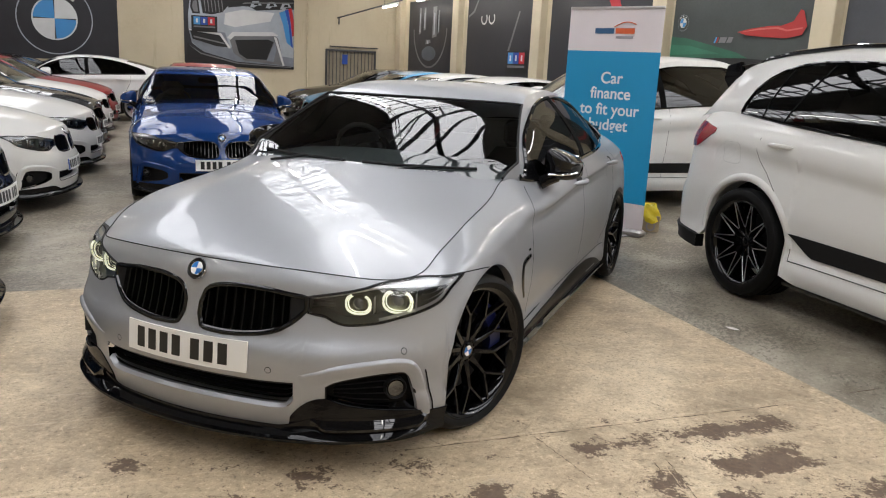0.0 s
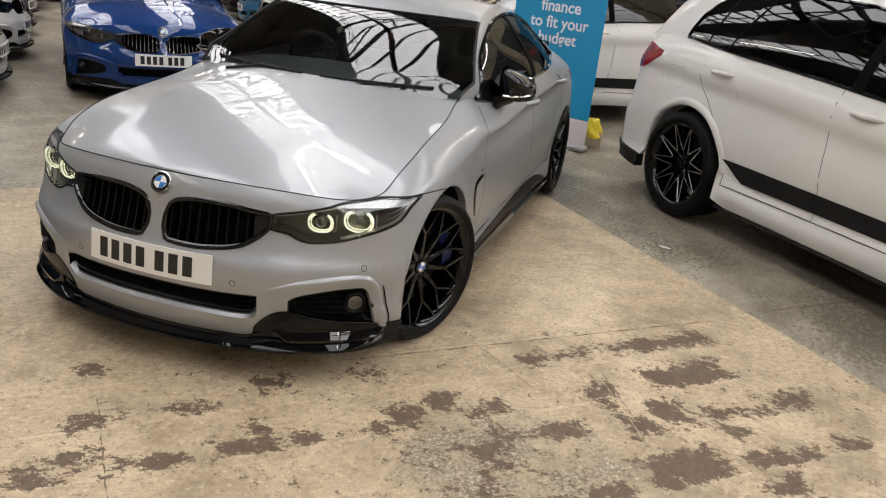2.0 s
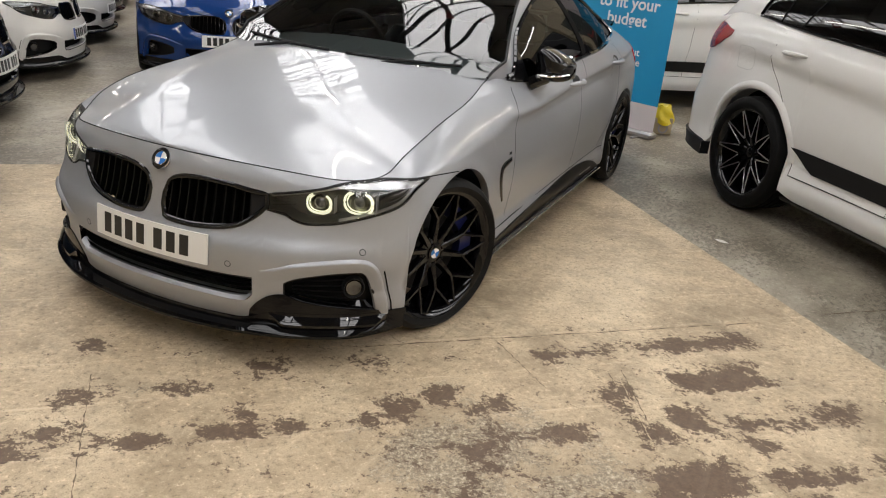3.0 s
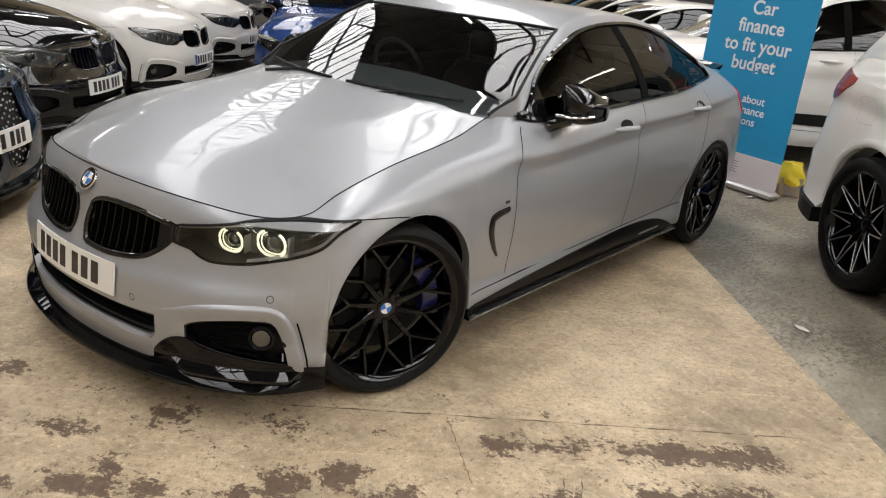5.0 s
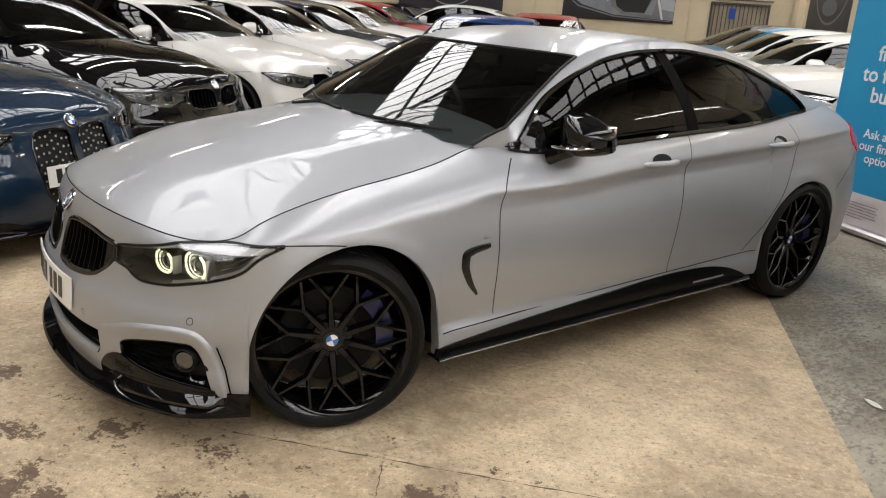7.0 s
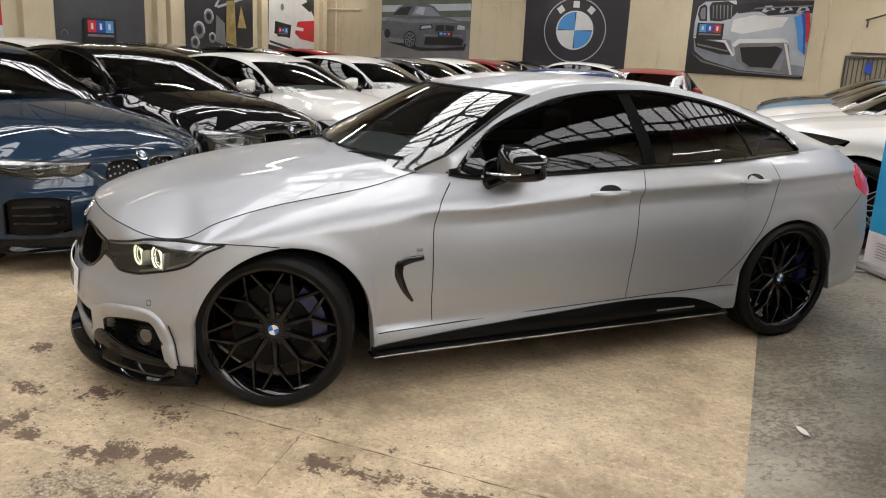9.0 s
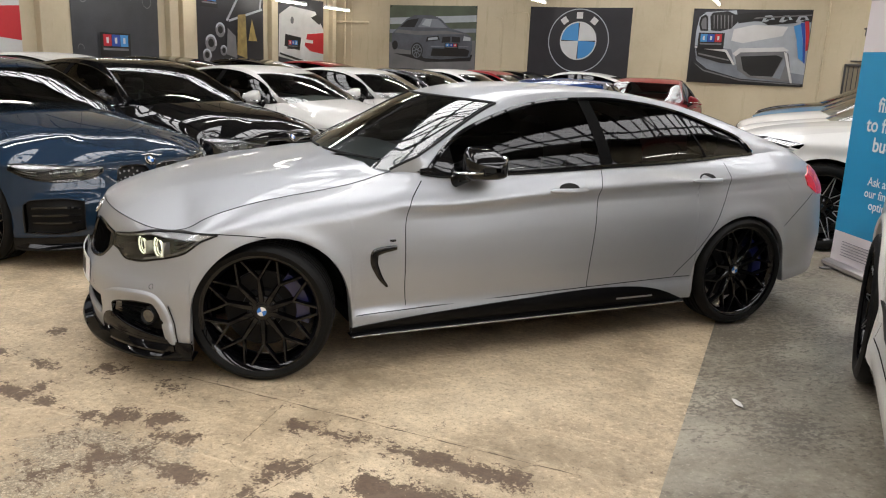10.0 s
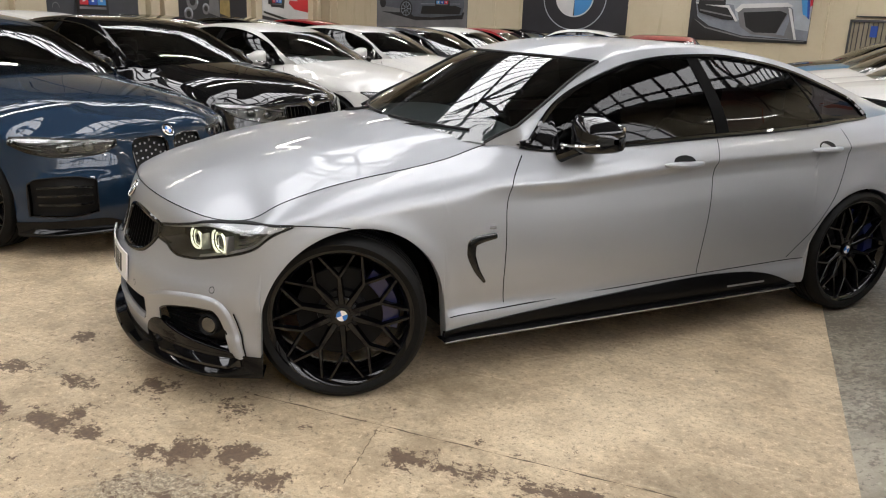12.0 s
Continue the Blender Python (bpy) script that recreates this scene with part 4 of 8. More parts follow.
def wheel_meshes(style, T, fine):
    """Tyre, rim and the rest about the x axis, outer face towards +x, made once for a style."""
    key = (style, T["tyre"], fine)
    if key in WHEELS:
        return WHEELS[key]
    R, r, w = T["tyre"], T["rim"], T["tyre_w"]
    n = 64 if fine else 32
    ty = Geo()
    side = w / 2
    prof = [(-side * 0.86, r - 0.005), (-side, r + 0.018), (-side * 1.02, (r + R) / 2), (-side * 0.93, R - 0.014), (-side * 0.78, R - 0.003)]
    tread = []
    for c in (-0.5, -0.17, 0.17, 0.5):
        for dx, dr in ((-0.07, 0), (-0.06, -0.007), (0.06, -0.007), (0.07, 0)):
            tread.append((side * (c + dx), R + dr))
    prof += tread + [(-x, q) for x, q in prof[::-1]]
    ty.lathe(prof, 0, n)
    out = side * 0.92
    rim = Geo()
    rim.lathe([(-out, r + 0.012), (-out, r - 0.006), (-out * 0.5, r - 0.03), (out * 0.3, r - 0.034), (out * 0.78, r - 0.022), (out * 0.95, r - 0.008), (out * 1.0, r + 0.004), (out * 0.96, r + 0.014)], 0, n)
    face = Geo()
    rim.lathe([(out * 0.15, 0.0), (out * 0.15, 0.075), (out * 0.42, 0.072), (out * 0.50, 0.055), (out * 0.50, 0.0)], 0, 24)
    count, fork, sweep, wid = {"y": (10, 0.50, 0.205, 0.0078), "v": (10, 0.30, 0.29, 0.0080), "double": (7, 0.25, 0.16, 0.017)}[style]

    def spoke(g, p, q, w0, w1, x0, x1, thick):
        (ra, aa), (rb, ab) = p, q
        A, B = Vector((0, ra * math.cos(aa), ra * math.sin(aa))), Vector((0, rb * math.cos(ab), rb * math.sin(ab)))
        d = (B - A).normalized()
        nrm = Vector((1, 0, 0)).cross(d)
        rings = []
        for P, ww, xx in ((A, w0, x0), (A.lerp(B, 0.5), (w0 + w1) / 2, (x0 + x1) / 2 + 0.002), (B, w1, x1)):
            rings.append([P + nrm * (ww * a) + Vector((xx - b * thick, 0, 0)) for a, b in ((-1.25, 1), (-1.0, 0.12), (-0.7, 0), (0.7, 0), (1.0, 0.12), (1.25, 1))])
        P = np.array(rings)
        P = np.concatenate([P, P[:, :1]], 1)
        g.grid(P)

    arm = Geo()
    rim_all, rim = rim, arm
    for k in range(1):
        a = 0.0
        rf = 0.05 + (r - 0.05) * fork
        if fork > 0.4:
            spoke(rim, (0.045, a), (rf, a + 0.03), 0.014, wid, out * 0.52, out * 0.70, 0.035)
            spoke(rim, (rf * 0.97, a + 0.03), (r - 0.006, a + sweep * 1.5), wid * 0.85, wid * 0.75, out * 0.70, out * 0.88, 0.028)
            spoke(rim, (rf * 0.97, a + 0.03), (r - 0.006, a - sweep * 1.1), wid * 0.85, wid * 0.75, out * 0.70, out * 0.88, 0.028)
        else:
            if style == "v":
                spoke(rim, (0.045, a), (0.38 * r, a), 0.012, 0.010, out * 0.52, out * 0.66, 0.04)
            for sgn in (-1, 1):
                if style == "v":
                    spoke(rim, (0.34 * r, a + sgn * 0.03), (r - 0.006, a + sgn * sweep), wid, wid * 0.9, out * 0.64, out * 0.90, 0.035)
                    spoke(face, (0.36 * r, a + sgn * 0.04), (r - 0.012, a + sgn * sweep), wid * 0.40, wid * 0.45, out * 0.66, out * 0.915, 0.002)
                else:
                    spoke(rim, (0.055, a + sgn * 0.05), (r - 0.006, a + sgn * sweep), wid, wid * 0.8, out * 0.52, out * 0.90, 0.04)
    rim = rim_all
    bolt = Geo().lathe([(out * 0.40, 0.010), (out * 0.50, 0.010), (out * 0.52, 0.007), (out * 0.52, 0)], 0, 8, (0, 0.056, 0))
    cap = Geo().lathe([(out * 0.48, 0.034), (out * 0.555, 0.0335), (out * 0.565, 0.031), (out * 0.57, 0.0)], 0, 24)
    segs = []
    for k in range(4):
        ring = [(out * 0.574, 0, 0)] + [(out * 0.574, 0.022 * math.cos(t), 0.022 * math.sin(t)) for t in np.linspace(k * math.pi / 2, (k + 1) * math.pi / 2, 8)]
        segs.append(ring)
    bl, wh = Geo(), Geo()
    for k, ring in enumerate(segs):
        (bl if k % 2 else wh).fan(ring)
    disc = Geo().lathe([(-0.02, 0.10), (-0.02, r * 0.66), (0.0, r * 0.66), (0.004, 0.10), (0.03, 0.095), (0.03, 0.0)], 0, 32)
    cal = Geo()
    a = np.linspace(-0.62, 0.62, 9)
    P = np.array([[(x, q * math.sin(t), q * math.cos(t)) for x, q in ((-0.04, r * 0.60), (0.045, r * 0.58), (0.05, r * 0.80), (-0.04, r * 0.84), (-0.04, r * 0.60))] for t in a])
    cal.grid(P)
    cal.fan(P[0][:4].tolist())
    cal.fan(P[-1][:4].tolist(), flip=True)
    paint_rim = {"y": RIM_BLACK, "v": RIM_BLACK, "double": RIM_SILVER}[style]
    WHEELS[key] = dict(count=count, arm=arm.mesh("spoke", paint_rim, 30), bolt=bolt.mesh("wheel_bolt", STEEL), tyre=ty.mesh("tyre", RUBBER, 40), wheel=rim.mesh("wheel", paint_rim, 30), cap=cap.mesh("centre_cap", GLOSS_BLACK),
                       blue=bl.mesh("badge_quarter", BADGE_BLUE), white=wh.mesh("badge_quarter", BADGE_WHITE), disc=disc.mesh("brake_disc", STEEL), cal=cal.mesh("caliper", CALIPER, 40),
                       face=face.mesh("spoke_face", RIM_CUT) if face.f else None)
    return WHEELS[key]


def add_wheel(car, T, style, x, y, steer, fine, blue_caliper):
    k = wheel_meshes(style, T, fine)
    side = 1 if x > 0 else -1
    w = part("wheel", k["wheel"], None, car)
    turn = Matrix.Rotation(radians(steer), 4, "Z") @ (Matrix.Identity(4) if side > 0 else Matrix.Rotation(math.pi, 4, "Z"))
    w.matrix_local = Matrix.Translation((x, y, T["hub"])) @ turn @ Matrix.Rotation(0.35, 4, "X")
    part("tyre", k["tyre"], None, w, "black low-profile tyre")
    part("centre_cap", k["cap"], None, w)
    if fine:
        part("badge_quarter", k["blue"], None, w)
        part("badge_quarter", k["white"], None, w)
    part("brake_disc", k["disc"], None, w)
    for i in range(k["count"]):
        spin = Matrix.Rotation(2 * math.pi * i / k["count"], 4, "X")
        part("spoke", k["arm"], None, w).matrix_local = spin
        if k["face"]:
            part("spoke_face", k["face"], None, w, "bright machined spoke face").matrix_local = spin
    for i in range(5 if fine else 0):
        part("wheel_bolt", k["bolt"], None, w).matrix_local = Matrix.Rotation(2 * math.pi * i / 5 + 0.3, 4, "X")
    if blue_caliper:
        c = part("caliper", k["cal"], None, w, "blue brake caliper")
        c.matrix_local = Matrix.Rotation(-1.2 - 0.35, 4, "X")


def number_plate(car, sh, zc, blue=False, w=0.54, h=0.115):
    """A white plate, bent to the bumper, whose characters are plain dark bars."""
    def bent(x0, x1, z0, z1, off, n=12):
        x = np.linspace(x0, x1, n)
        rows = []
        for z, o in ((z0, off - 0.006), (z0, off), (z1, off), (z1, off - 0.006)):
            rows.append([sh.P(abs(a), zc, o) * np.array([math.copysign(1, a), 1, 0]) + np.array([0, 0.07 * (z - zc), z]) for a in x])
        g = Geo().grid(np.array(rows).transpose(1, 0, 2))
        for k, fl in ((0, True), (-1, False)):
            g.fan([r[k].tolist() for r in rows], flip=fl)
        return g
    p = part("number_plate", bent(-w / 2, w / 2, zc - h / 2, zc + h / 2, 0.010, 24), PLATE_WHITE, car, "white number plate with dark bars")
    x = -w / 2 + 0.05
    for k in range(7):
        part("plate_bar", bent(x, x + 0.038, zc - 0.039, zc + 0.039, 0.0112, 3), PLATE_INK, p)
        x += 0.058 if k != 3 else 0.084
    if blue:
        part("plate_band", bent(-w / 2 + 0.004, -w / 2 + 0.04, zc - h / 2 + 0.004, zc + h / 2 - 0.004, 0.0112, 3), PLATE_BLUE, p)


def roundel(car, m, r=0.041):
    """A round badge: dark ring, blue and white quarters."""
    b = part("badge", Geo().lathe([(0.0, r), (-0.005, r), (-0.0075, r * 0.9), (-0.008, r * 0.62), (-0.008, 0)], 1, 28), GLOSS_BLACK, car, "round badge with blue and white quarters")
    b.matrix_local = m
    ring = Geo().lathe([(-0.004, r * 1.04), (-0.0085, r * 1.0), (-0.0085, r * 0.95), (-0.004, r * 0.93)], 1, 28)
    part("badge_rim", ring, CHROME, b)
    part("badge_rim", Geo().lathe([(-0.0075, r * 0.66), (-0.0092, r * 0.64), (-0.0075, r * 0.61)], 1, 24), CHROME, b)
    for k in range(4):
        g = Geo().fan([(0, -0.009, 0)] + [(r * 0.6 * math.cos(t), -0.009, r * 0.6 * math.sin(t)) for t in np.linspace(k * math.pi / 2, (k + 1) * math.pi / 2, 7)])
        part("badge_quarter", g, BADGE_WHITE if k % 2 == 0 else BADGE_BLUE, b)


def side_point(F, y, z, off=0.0):
    """A place on the cabin's side glass."""
    B, Rl = (float(F["belt_x"](y)), float(F["belt_z"](y))), (float(F["rail_x"](y)), float(F["rail_z"](y)))
    u = min(max((z - B[1]) / max(Rl[1] - B[1], 1e-3), 0), 1)
    return (B[0] + (Rl[0] - B[0]) * u ** 1.45 + off, y, z)


def seat(car, x, y, z=0.28):
    g = Geo()
    g.box((x - 0.25, y - 0.28, z), (x + 0.25, y + 0.25, z + 0.17), 0.06)
    rows = []
    for k, (zz, yy, hw, dp) in enumerate([(z + 0.10, y + 0.22, 0.25, 0.09), (z + 0.35, y + 0.30, 0.255, 0.08), (z + 0.58, y + 0.39, 0.24, 0.07), (z + 0.68, y + 0.43, 0.17, 0.05)]):
        rows.append([(x + hw * math.copysign(abs(math.cos(t)) ** 0.5, math.cos(t)), yy + dp * math.sin(t), zz) for t in np.linspace(0, 2 * np.pi, 17)])
    g.grid(np.array(rows), flip=True)
    g.fan(rows[-1][:-1])
    g.box((x - 0.13, y + 0.41, z + 0.68), (x + 0.13, y + 0.50, z + 0.86), 0.04)
    return part("seat", g, LEATHER, car, "black leather seat with headrest")


def build_car(name, m, label, T, body, fine=False, wheels="double", roof=None, steer=0.0, trim=None, splitter=True, kind_lamp="ring", plate_blue=False, stripe=None,
              category="car", group="", blue_caliper=False, interior=True, lit=False, spoiler=True, mirror_mat=None, black_roof=False):
    car = thing(name, m, label, category, group)
    sh = Shell(T)
    trim = trim or GLOSS_BLACK
    step = 0.02 if fine else 0.055
    cols = sh.columns(step)
    K, L = T["kidney"], T["lamp"]
    low_in = T.get("intake", dict(x=0.437, lo=[(0, 0.262), (0.2, 0.260), (0.36, 0.257), (0.40, 0.260), (0.425, 0.270), (0.437, 0.290)], hi=[(0, 0.360), (0.3, 0.357), (0.437, 0.359)]))
    fog = T.get("fog", dict(x=(0.552, 0.912), lo=[(0.552, 0.300), (0.60, 0.282), (0.66, 0.266), (0.78, 0.248), (0.88, 0.236), (0.912, 0.232)], hi=[(0.552, 0.348), (0.575, 0.362), (0.64, 0.380), (0.78, 0.397), (0.832, 0.397), (0.856, 0.384), (0.886, 0.322), (0.912, 0.240)]))
    ls = L["start"]
    l_end = ls + L["lo"][-1][0]
    cols = np.unique(np.round(np.r_[cols, K["x"], ls, l_end, low_in["x"], fog["x"]], 5))
    cols = cols[np.r_[True, np.diff(cols) > 0.002]]
    rows = 54 if fine else 22
    W = np.r_[np.linspace(0, 0.70, rows // 2, endpoint=False), np.linspace(0.70, 1, rows - rows // 2)]
    zl, zh = sh.low(cols), sh.top(cols)
    # openings: kidneys, lamps, lower intakes
    k_lo, k_hi = pchip(K["lo"]), pchip(K["hi"])
    l_lo, l_hi = pchip([(ls + a, b) for a, b in L["lo"]]), pchip([(ls + a, b) for a, b in L["hi"]])
    i_lo, i_hi = pchip(low_in["lo"]), pchip(low_in["hi"])
    f_lo, f_hi = pchip(fog["lo"]), pchip(fog["hi"])
    # rows of the grid run along the edges of the openings
    J = [int(round(k * (rows - 1))) for k in (0.22, 0.42, 0.60, 0.83)]
    blend = [smooth_step(low_in["x"], fog["x"][0], cols), smooth_step(K["x"][1], ls, cols)]
    at = lambda fn, a, b: fn(np.clip(cols, a, b))
    E1 = [at(i_, 0, low_in["x"]) * (1 - blend[0]) + at(f_, *fog["x"]) * blend[0] for i_, f_ in ((i_lo, f_lo), (i_hi, f_hi))]
    E2 = [at(k_, *K["x"]) * (1 - blend[1]) + at(f_, ls, l_end) * blend[1] for k_, f_ in ((k_lo, l_lo), (k_hi, l_hi))]
    span_z = zh - zl
    E2[1] = np.minimum(E2[1], zh - 0.002)
    E1[1] = np.minimum(E1[1], E2[0] - 0.03 * span_z)
    E1[0] = np.maximum(np.minimum(E1[0], E1[1] - 0.001), zl + 0.02 * span_z)
    E1[1] = np.maximum(E1[1], E1[0] + 0.001)
    past = smooth_step(l_end, l_end + 0.25, cols)
    edges = [zl] + [e * (1 - past) + (zl + W[k] * span_z) * past for e, k in zip(E1 + E2, J)] + [zh]
    index = [0] + J + [rows - 1]
    Z = np.zeros((len(cols), rows))
    for k in range(5):
        a, b = index[k], index[k + 1]
        even = np.arange(a, b + 1)
        f = (even - a)[None, :] / (b - a)
        w_side = ((W[a:b + 1] - W[a]) / (W[b] - W[a]))[None, :]
        f = f * (1 - past[:, None]) + w_side * past[:, None]
        Z[:, a:b + 1] = edges[k][:, None] * (1 - f) + edges[k + 1][:, None] * f
    S = np.repeat(cols[:, None], rows, 1)
    P = sh.P(S, Z)
    inner = sh.P(cols, zl, -0.035)
    P = np.concatenate([inner[:, None], P], 1)
    g = Geo()
    nr = rows + 1
    quads = []
    for i in range(len(cols) - 1):
        cs = (cols[i] + cols[i + 1]) / 2
        gaps = [J[2 * k:2 * k + 2] for k, runs in ((0, ((0, low_in["x"]), fog["x"])), (1, (K["x"], (ls, l_end)))) if any(a < cs < b for a, b in runs)]
        for j in range(rows):
            if not any(a <= j - 1 < b for a, b in gaps):
                quads.append((i * nr + j, (i + 1) * nr + j, (i + 1) * nr + j + 1, i * nr + j + 1))
    V = P.reshape(-1, 3)
    g.v = V.tolist() + (V * np.array([-1, 1, 1])).tolist()
    n0 = len(V)
    g.f = quads + [tuple(n0 + k for k in q[::-1]) for q in quads]
    part("body", g, body, car, angle=50)

    # bonnet
    i_end = int(np.searchsorted(cols, sh.at_y(T["hood_end"])))
    E = P[:i_end, -1]
    f_hood = soft(T["hood"], 0.10)
    y0, y1 = E[0, 1], E[-1, 1]
    yc = y0 + (y1 - y0) * np.linspace(0, 1, i_end) ** 0.9
    span = np.cumsum(np.r_[0, np.linalg.norm(np.diff(E, axis=0), axis=1)])
    yc = y0 + (np.maximum(E[:, 1], y0) - y0) * 0.85 + (y1 - y0) * 0.15 * (span / span[-1])
    mcount = 26 if fine else 10
    t = np.linspace(0, 1, mcount)
    H = np.zeros((i_end, mcount, 3))
    H[..., 0] = E[:, None, 0] * (1 - t)
    H[..., 1] = E[:, None, 1] * (1 - t) + yc[:, None] * t
    zc = f_hood(yc)
    zc[0] = E[0, 2]
    rise = 1 - (1 - t) ** 2.3
    H[..., 2] = E[:, None, 2] + (zc - E[:, 2])[:, None] * rise
    ridge_at = 0.36 + 0.16 * smooth_step(-0.6, 0.6, H[..., 1])
    fade = smooth_step(0.02, 0.25, H[..., 1] - y0)
    H[..., 2] += 0.006 * np.exp(-((H[..., 0] - ridge_at) / 0.085) ** 2) * fade
    g = Geo()
    both(g, H)
    part("bonnet", g, body, car, angle=50)
    # bonnet shut line
    if fine:
        for sgn in (1, -1):
            lead = P[:i_end, -1] * np.array([sgn, 1, 1])
            part("shut_line", Geo().tube([(p[0], p[1], p[2] + 0.0005) for p in lead[:-2:2]], 0.0022, 5), MATT_BLACK, car)

    # tail deck
    j0 = int(np.searchsorted(cols, sh.at_y(T["rail"][-1][0] - 0.3)))
    E = P[j0:, -1]
    f_deck = pchip(T["deck"])
    t = np.linspace(0, 1, 8)
    D = np.zeros((len(E), 8, 3))
    yc = E[0, 1] + (E[-1, 1] - E[0, 1]) * np.linspace(0, 1, len(E))
    D[..., 0] = E[:, None, 0] * (1 - t)
    D[..., 1] = E[:, None, 1] * (1 - t) + yc[:, None] * t
    zc = f_deck(yc)
    zc[-1] = E[-1, 2]
    D[..., 2] = E[:, None, 2] + (zc - E[:, 2])[:, None] * (1 - (1 - t) ** 2)
    g = Geo()
    both(g, D)
    part("boot_lid", g, body, car, angle=50)

    # cabin
    rl = np.array(T["rail"])
    sp = np.array(T["spine"])
    F = dict(rail_x=soft(rl[:, [0, 1]], 0.09), rail_z=soft(rl[:, [0, 2]], 0.09), sp_y=soft(sp[:, [0, 1]], 0.09), sp_z=soft(sp[:, [0, 2]], 0.09), belt_z=lambda y: sh.f_top(y) - 0.004)
    by = np.linspace(0.4, rl[-1, 0] + 0.05, 80)
    bs = np.array([sh.at_y(y) for y in by])
    late = smooth_step(2.45, 2.9, by)
    bx = sh.P(bs, sh.f_top(by) - 0.004)[:, 0] * (1 - late) + soft(T["belt_x"], 0.07)(by) * late
    F["belt_x"] = lambda y: np.interp(y, by, bx)
    rail_free = F["rail_x"]
    F["rail_x"] = lambda y: min(float(rail_free(y)), float(F["belt_x"](y)))
    f_dlo = soft(T["dlo"], 0.018)
    ya, yb = rl[0, 0], rl[-1, 0]
    ny = 110 if fine else 44
    special = [T["screen"][0], T["screen"][1], T["backlight"][0], T["backlight"][1], T["dlo"][0][0], T["dlo"][-1][0]] + ([] if fine else [q[0] for q in T["dlo"][-6:]])
    ys = np.unique(np.round(np.r_[np.linspace(ya, yb, ny), special], 5))
    ng, nt, nc = 8, 3, 16
    rows_s = []
    for y in ys:
        bz, rz = float(F["belt_z"](y)), float(F["rail_z"](y))
        g0 = bz + min(0.014, max(rz - bz, 0) * 0.3)
        g1 = float(f_dlo(y)) if T["dlo"][0][0] <= y <= T["dlo"][-1][0] else g0
        g1 = min(max(g1, g0), rz)
        zz = np.r_[bz, np.linspace(g0, g1, ng), np.linspace(g1, rz, nt + 1)[1:]]
        side = [side_point(F, y, z) for z in zz]
        rx, sy, sz = float(F["rail_x"](y)), float(F["sp_y"](y)), float(F["sp_z"](y))
        t = np.linspace(0, 1, nc + 1)[1:]
        top = [(rx * math.cos(k * math.pi / 2), sy + (y - sy) * math.cos(k * math.pi / 2) ** 2, rz + (sz - rz) * (math.sin(k * math.pi / 2) ** 0.9)) for k in t]
        top = [(0.0 if k == 1 else p[0], p[1], p[2]) for k, p in zip(t, top)]
        rows_s.append(side + top)
    C = np.array(rows_s)
    n_side = 1 + ng + nt
    frame_k = 1                       # roof panel margin beside the glass, in rows
    shellg, roofg, wsg, blg = Geo(), Geo(), Geo(), Geo()
    windows = [Geo() for _ in range(len(T["pillars"]) + 1)]
    cuts = [(a[0] + b[0]) / 2 for a, b in T["pillars"]]
    nrow = C.shape[1]

    def q_add(gm, i, j):
        quad = [C[i, j], C[i + 1, j], C[i + 1, j + 1], C[i, j + 1]]
        gm.fan(quad)
        gm.fan([v * np.array([-1, 1, 1]) for v in quad], flip=True)

    side_win = {}
    for i in range(len(ys) - 1):
        yy = (ys[i] + ys[i + 1]) / 2
        for j in range(nrow - 1):
            if 1 <= j < ng and T["dlo"][0][0] <= yy <= T["dlo"][-1][0]:
                kk = sum(yy > c for c in cuts)
                quad = [C[i, j], C[i + 1, j], C[i + 1, j + 1], C[i, j + 1]]
                side_win.setdefault((kk, 1), Geo()).fan(quad)
                side_win.setdefault((kk, -1), Geo()).fan([v * np.array([-1, 1, 1]) for v in quad], flip=True)
            elif j >= n_side - 1 + frame_k and T["screen"][0] <= yy <= T["screen"][1]:
                q_add(wsg, i, j)
            elif j >= n_side - 1 + frame_k + 1 and T["backlight"][0] <= yy <= T["backlight"][1]:
                q_add(blg, i, j)
            elif black_roof and j >= n_side - 1:
                q_add(roofg, i, j)
            else:
                q_add(shellg, i, j)
    part("roof", shellg, body, car, angle=50)
    if roofg.f:
        part("roof_panel", roofg, GLOSS_BLACK, car, angle=50)
    part("windscreen", wsg, WINDSCREEN, car, "windscreen reflecting the roof lights", angle=60)
    part("rear_window", blg, TINT, car, angle=60)
    for (kk, sgn), gm in side_win.items():
        part("side_window", gm, SIDE_TINT if fine else TINT, car, "dark tinted side window", angle=60)

    # dark window surround, belt moulding and pillars
    for sgn in (1, -1):
        S3 = lambda y, z, off: tuple(np.array(side_point(F, y, z, off)) * np.array([sgn, 1, 1]))
        yy = np.unique(np.r_[np.linspace(T["dlo"][0][0] - 0.005, T["dlo"][-1][0], 60 if fine else 24), [q[0] for q in T["dlo"][-6:]]])
        up = [S3(y, max(float(f_dlo(y)), float(F["belt_z"](y)) + 0.012) + 0.004, 0.006) for y in yy]
        dn = [S3(y, float(F["belt_z"](y)) + 0.008, 0.003) for y in yy]
        part("window_trim", Geo().tube(up + dn[::-1], 0.0125 if fine else 0.0095, 6, closed=True), trim, car)
        yy = np.linspace(T["dlo"][0][0] - 0.02, T["dlo"][0][0] + 0.16, 8)
        sail = [[S3(y, float(F["belt_z"](y)) + 0.008 + (max(float(f_dlo(y)), float(F["belt_z"](y)) + 0.012) - float(F["belt_z"](y)) - 0.008) * k, 0.004) for k in (0, 0.5, 1)] for y in yy]
        part("mirror_sail", Geo().grid(np.array(sail), flip=sgn < 0), GLOSS_BLACK, car)
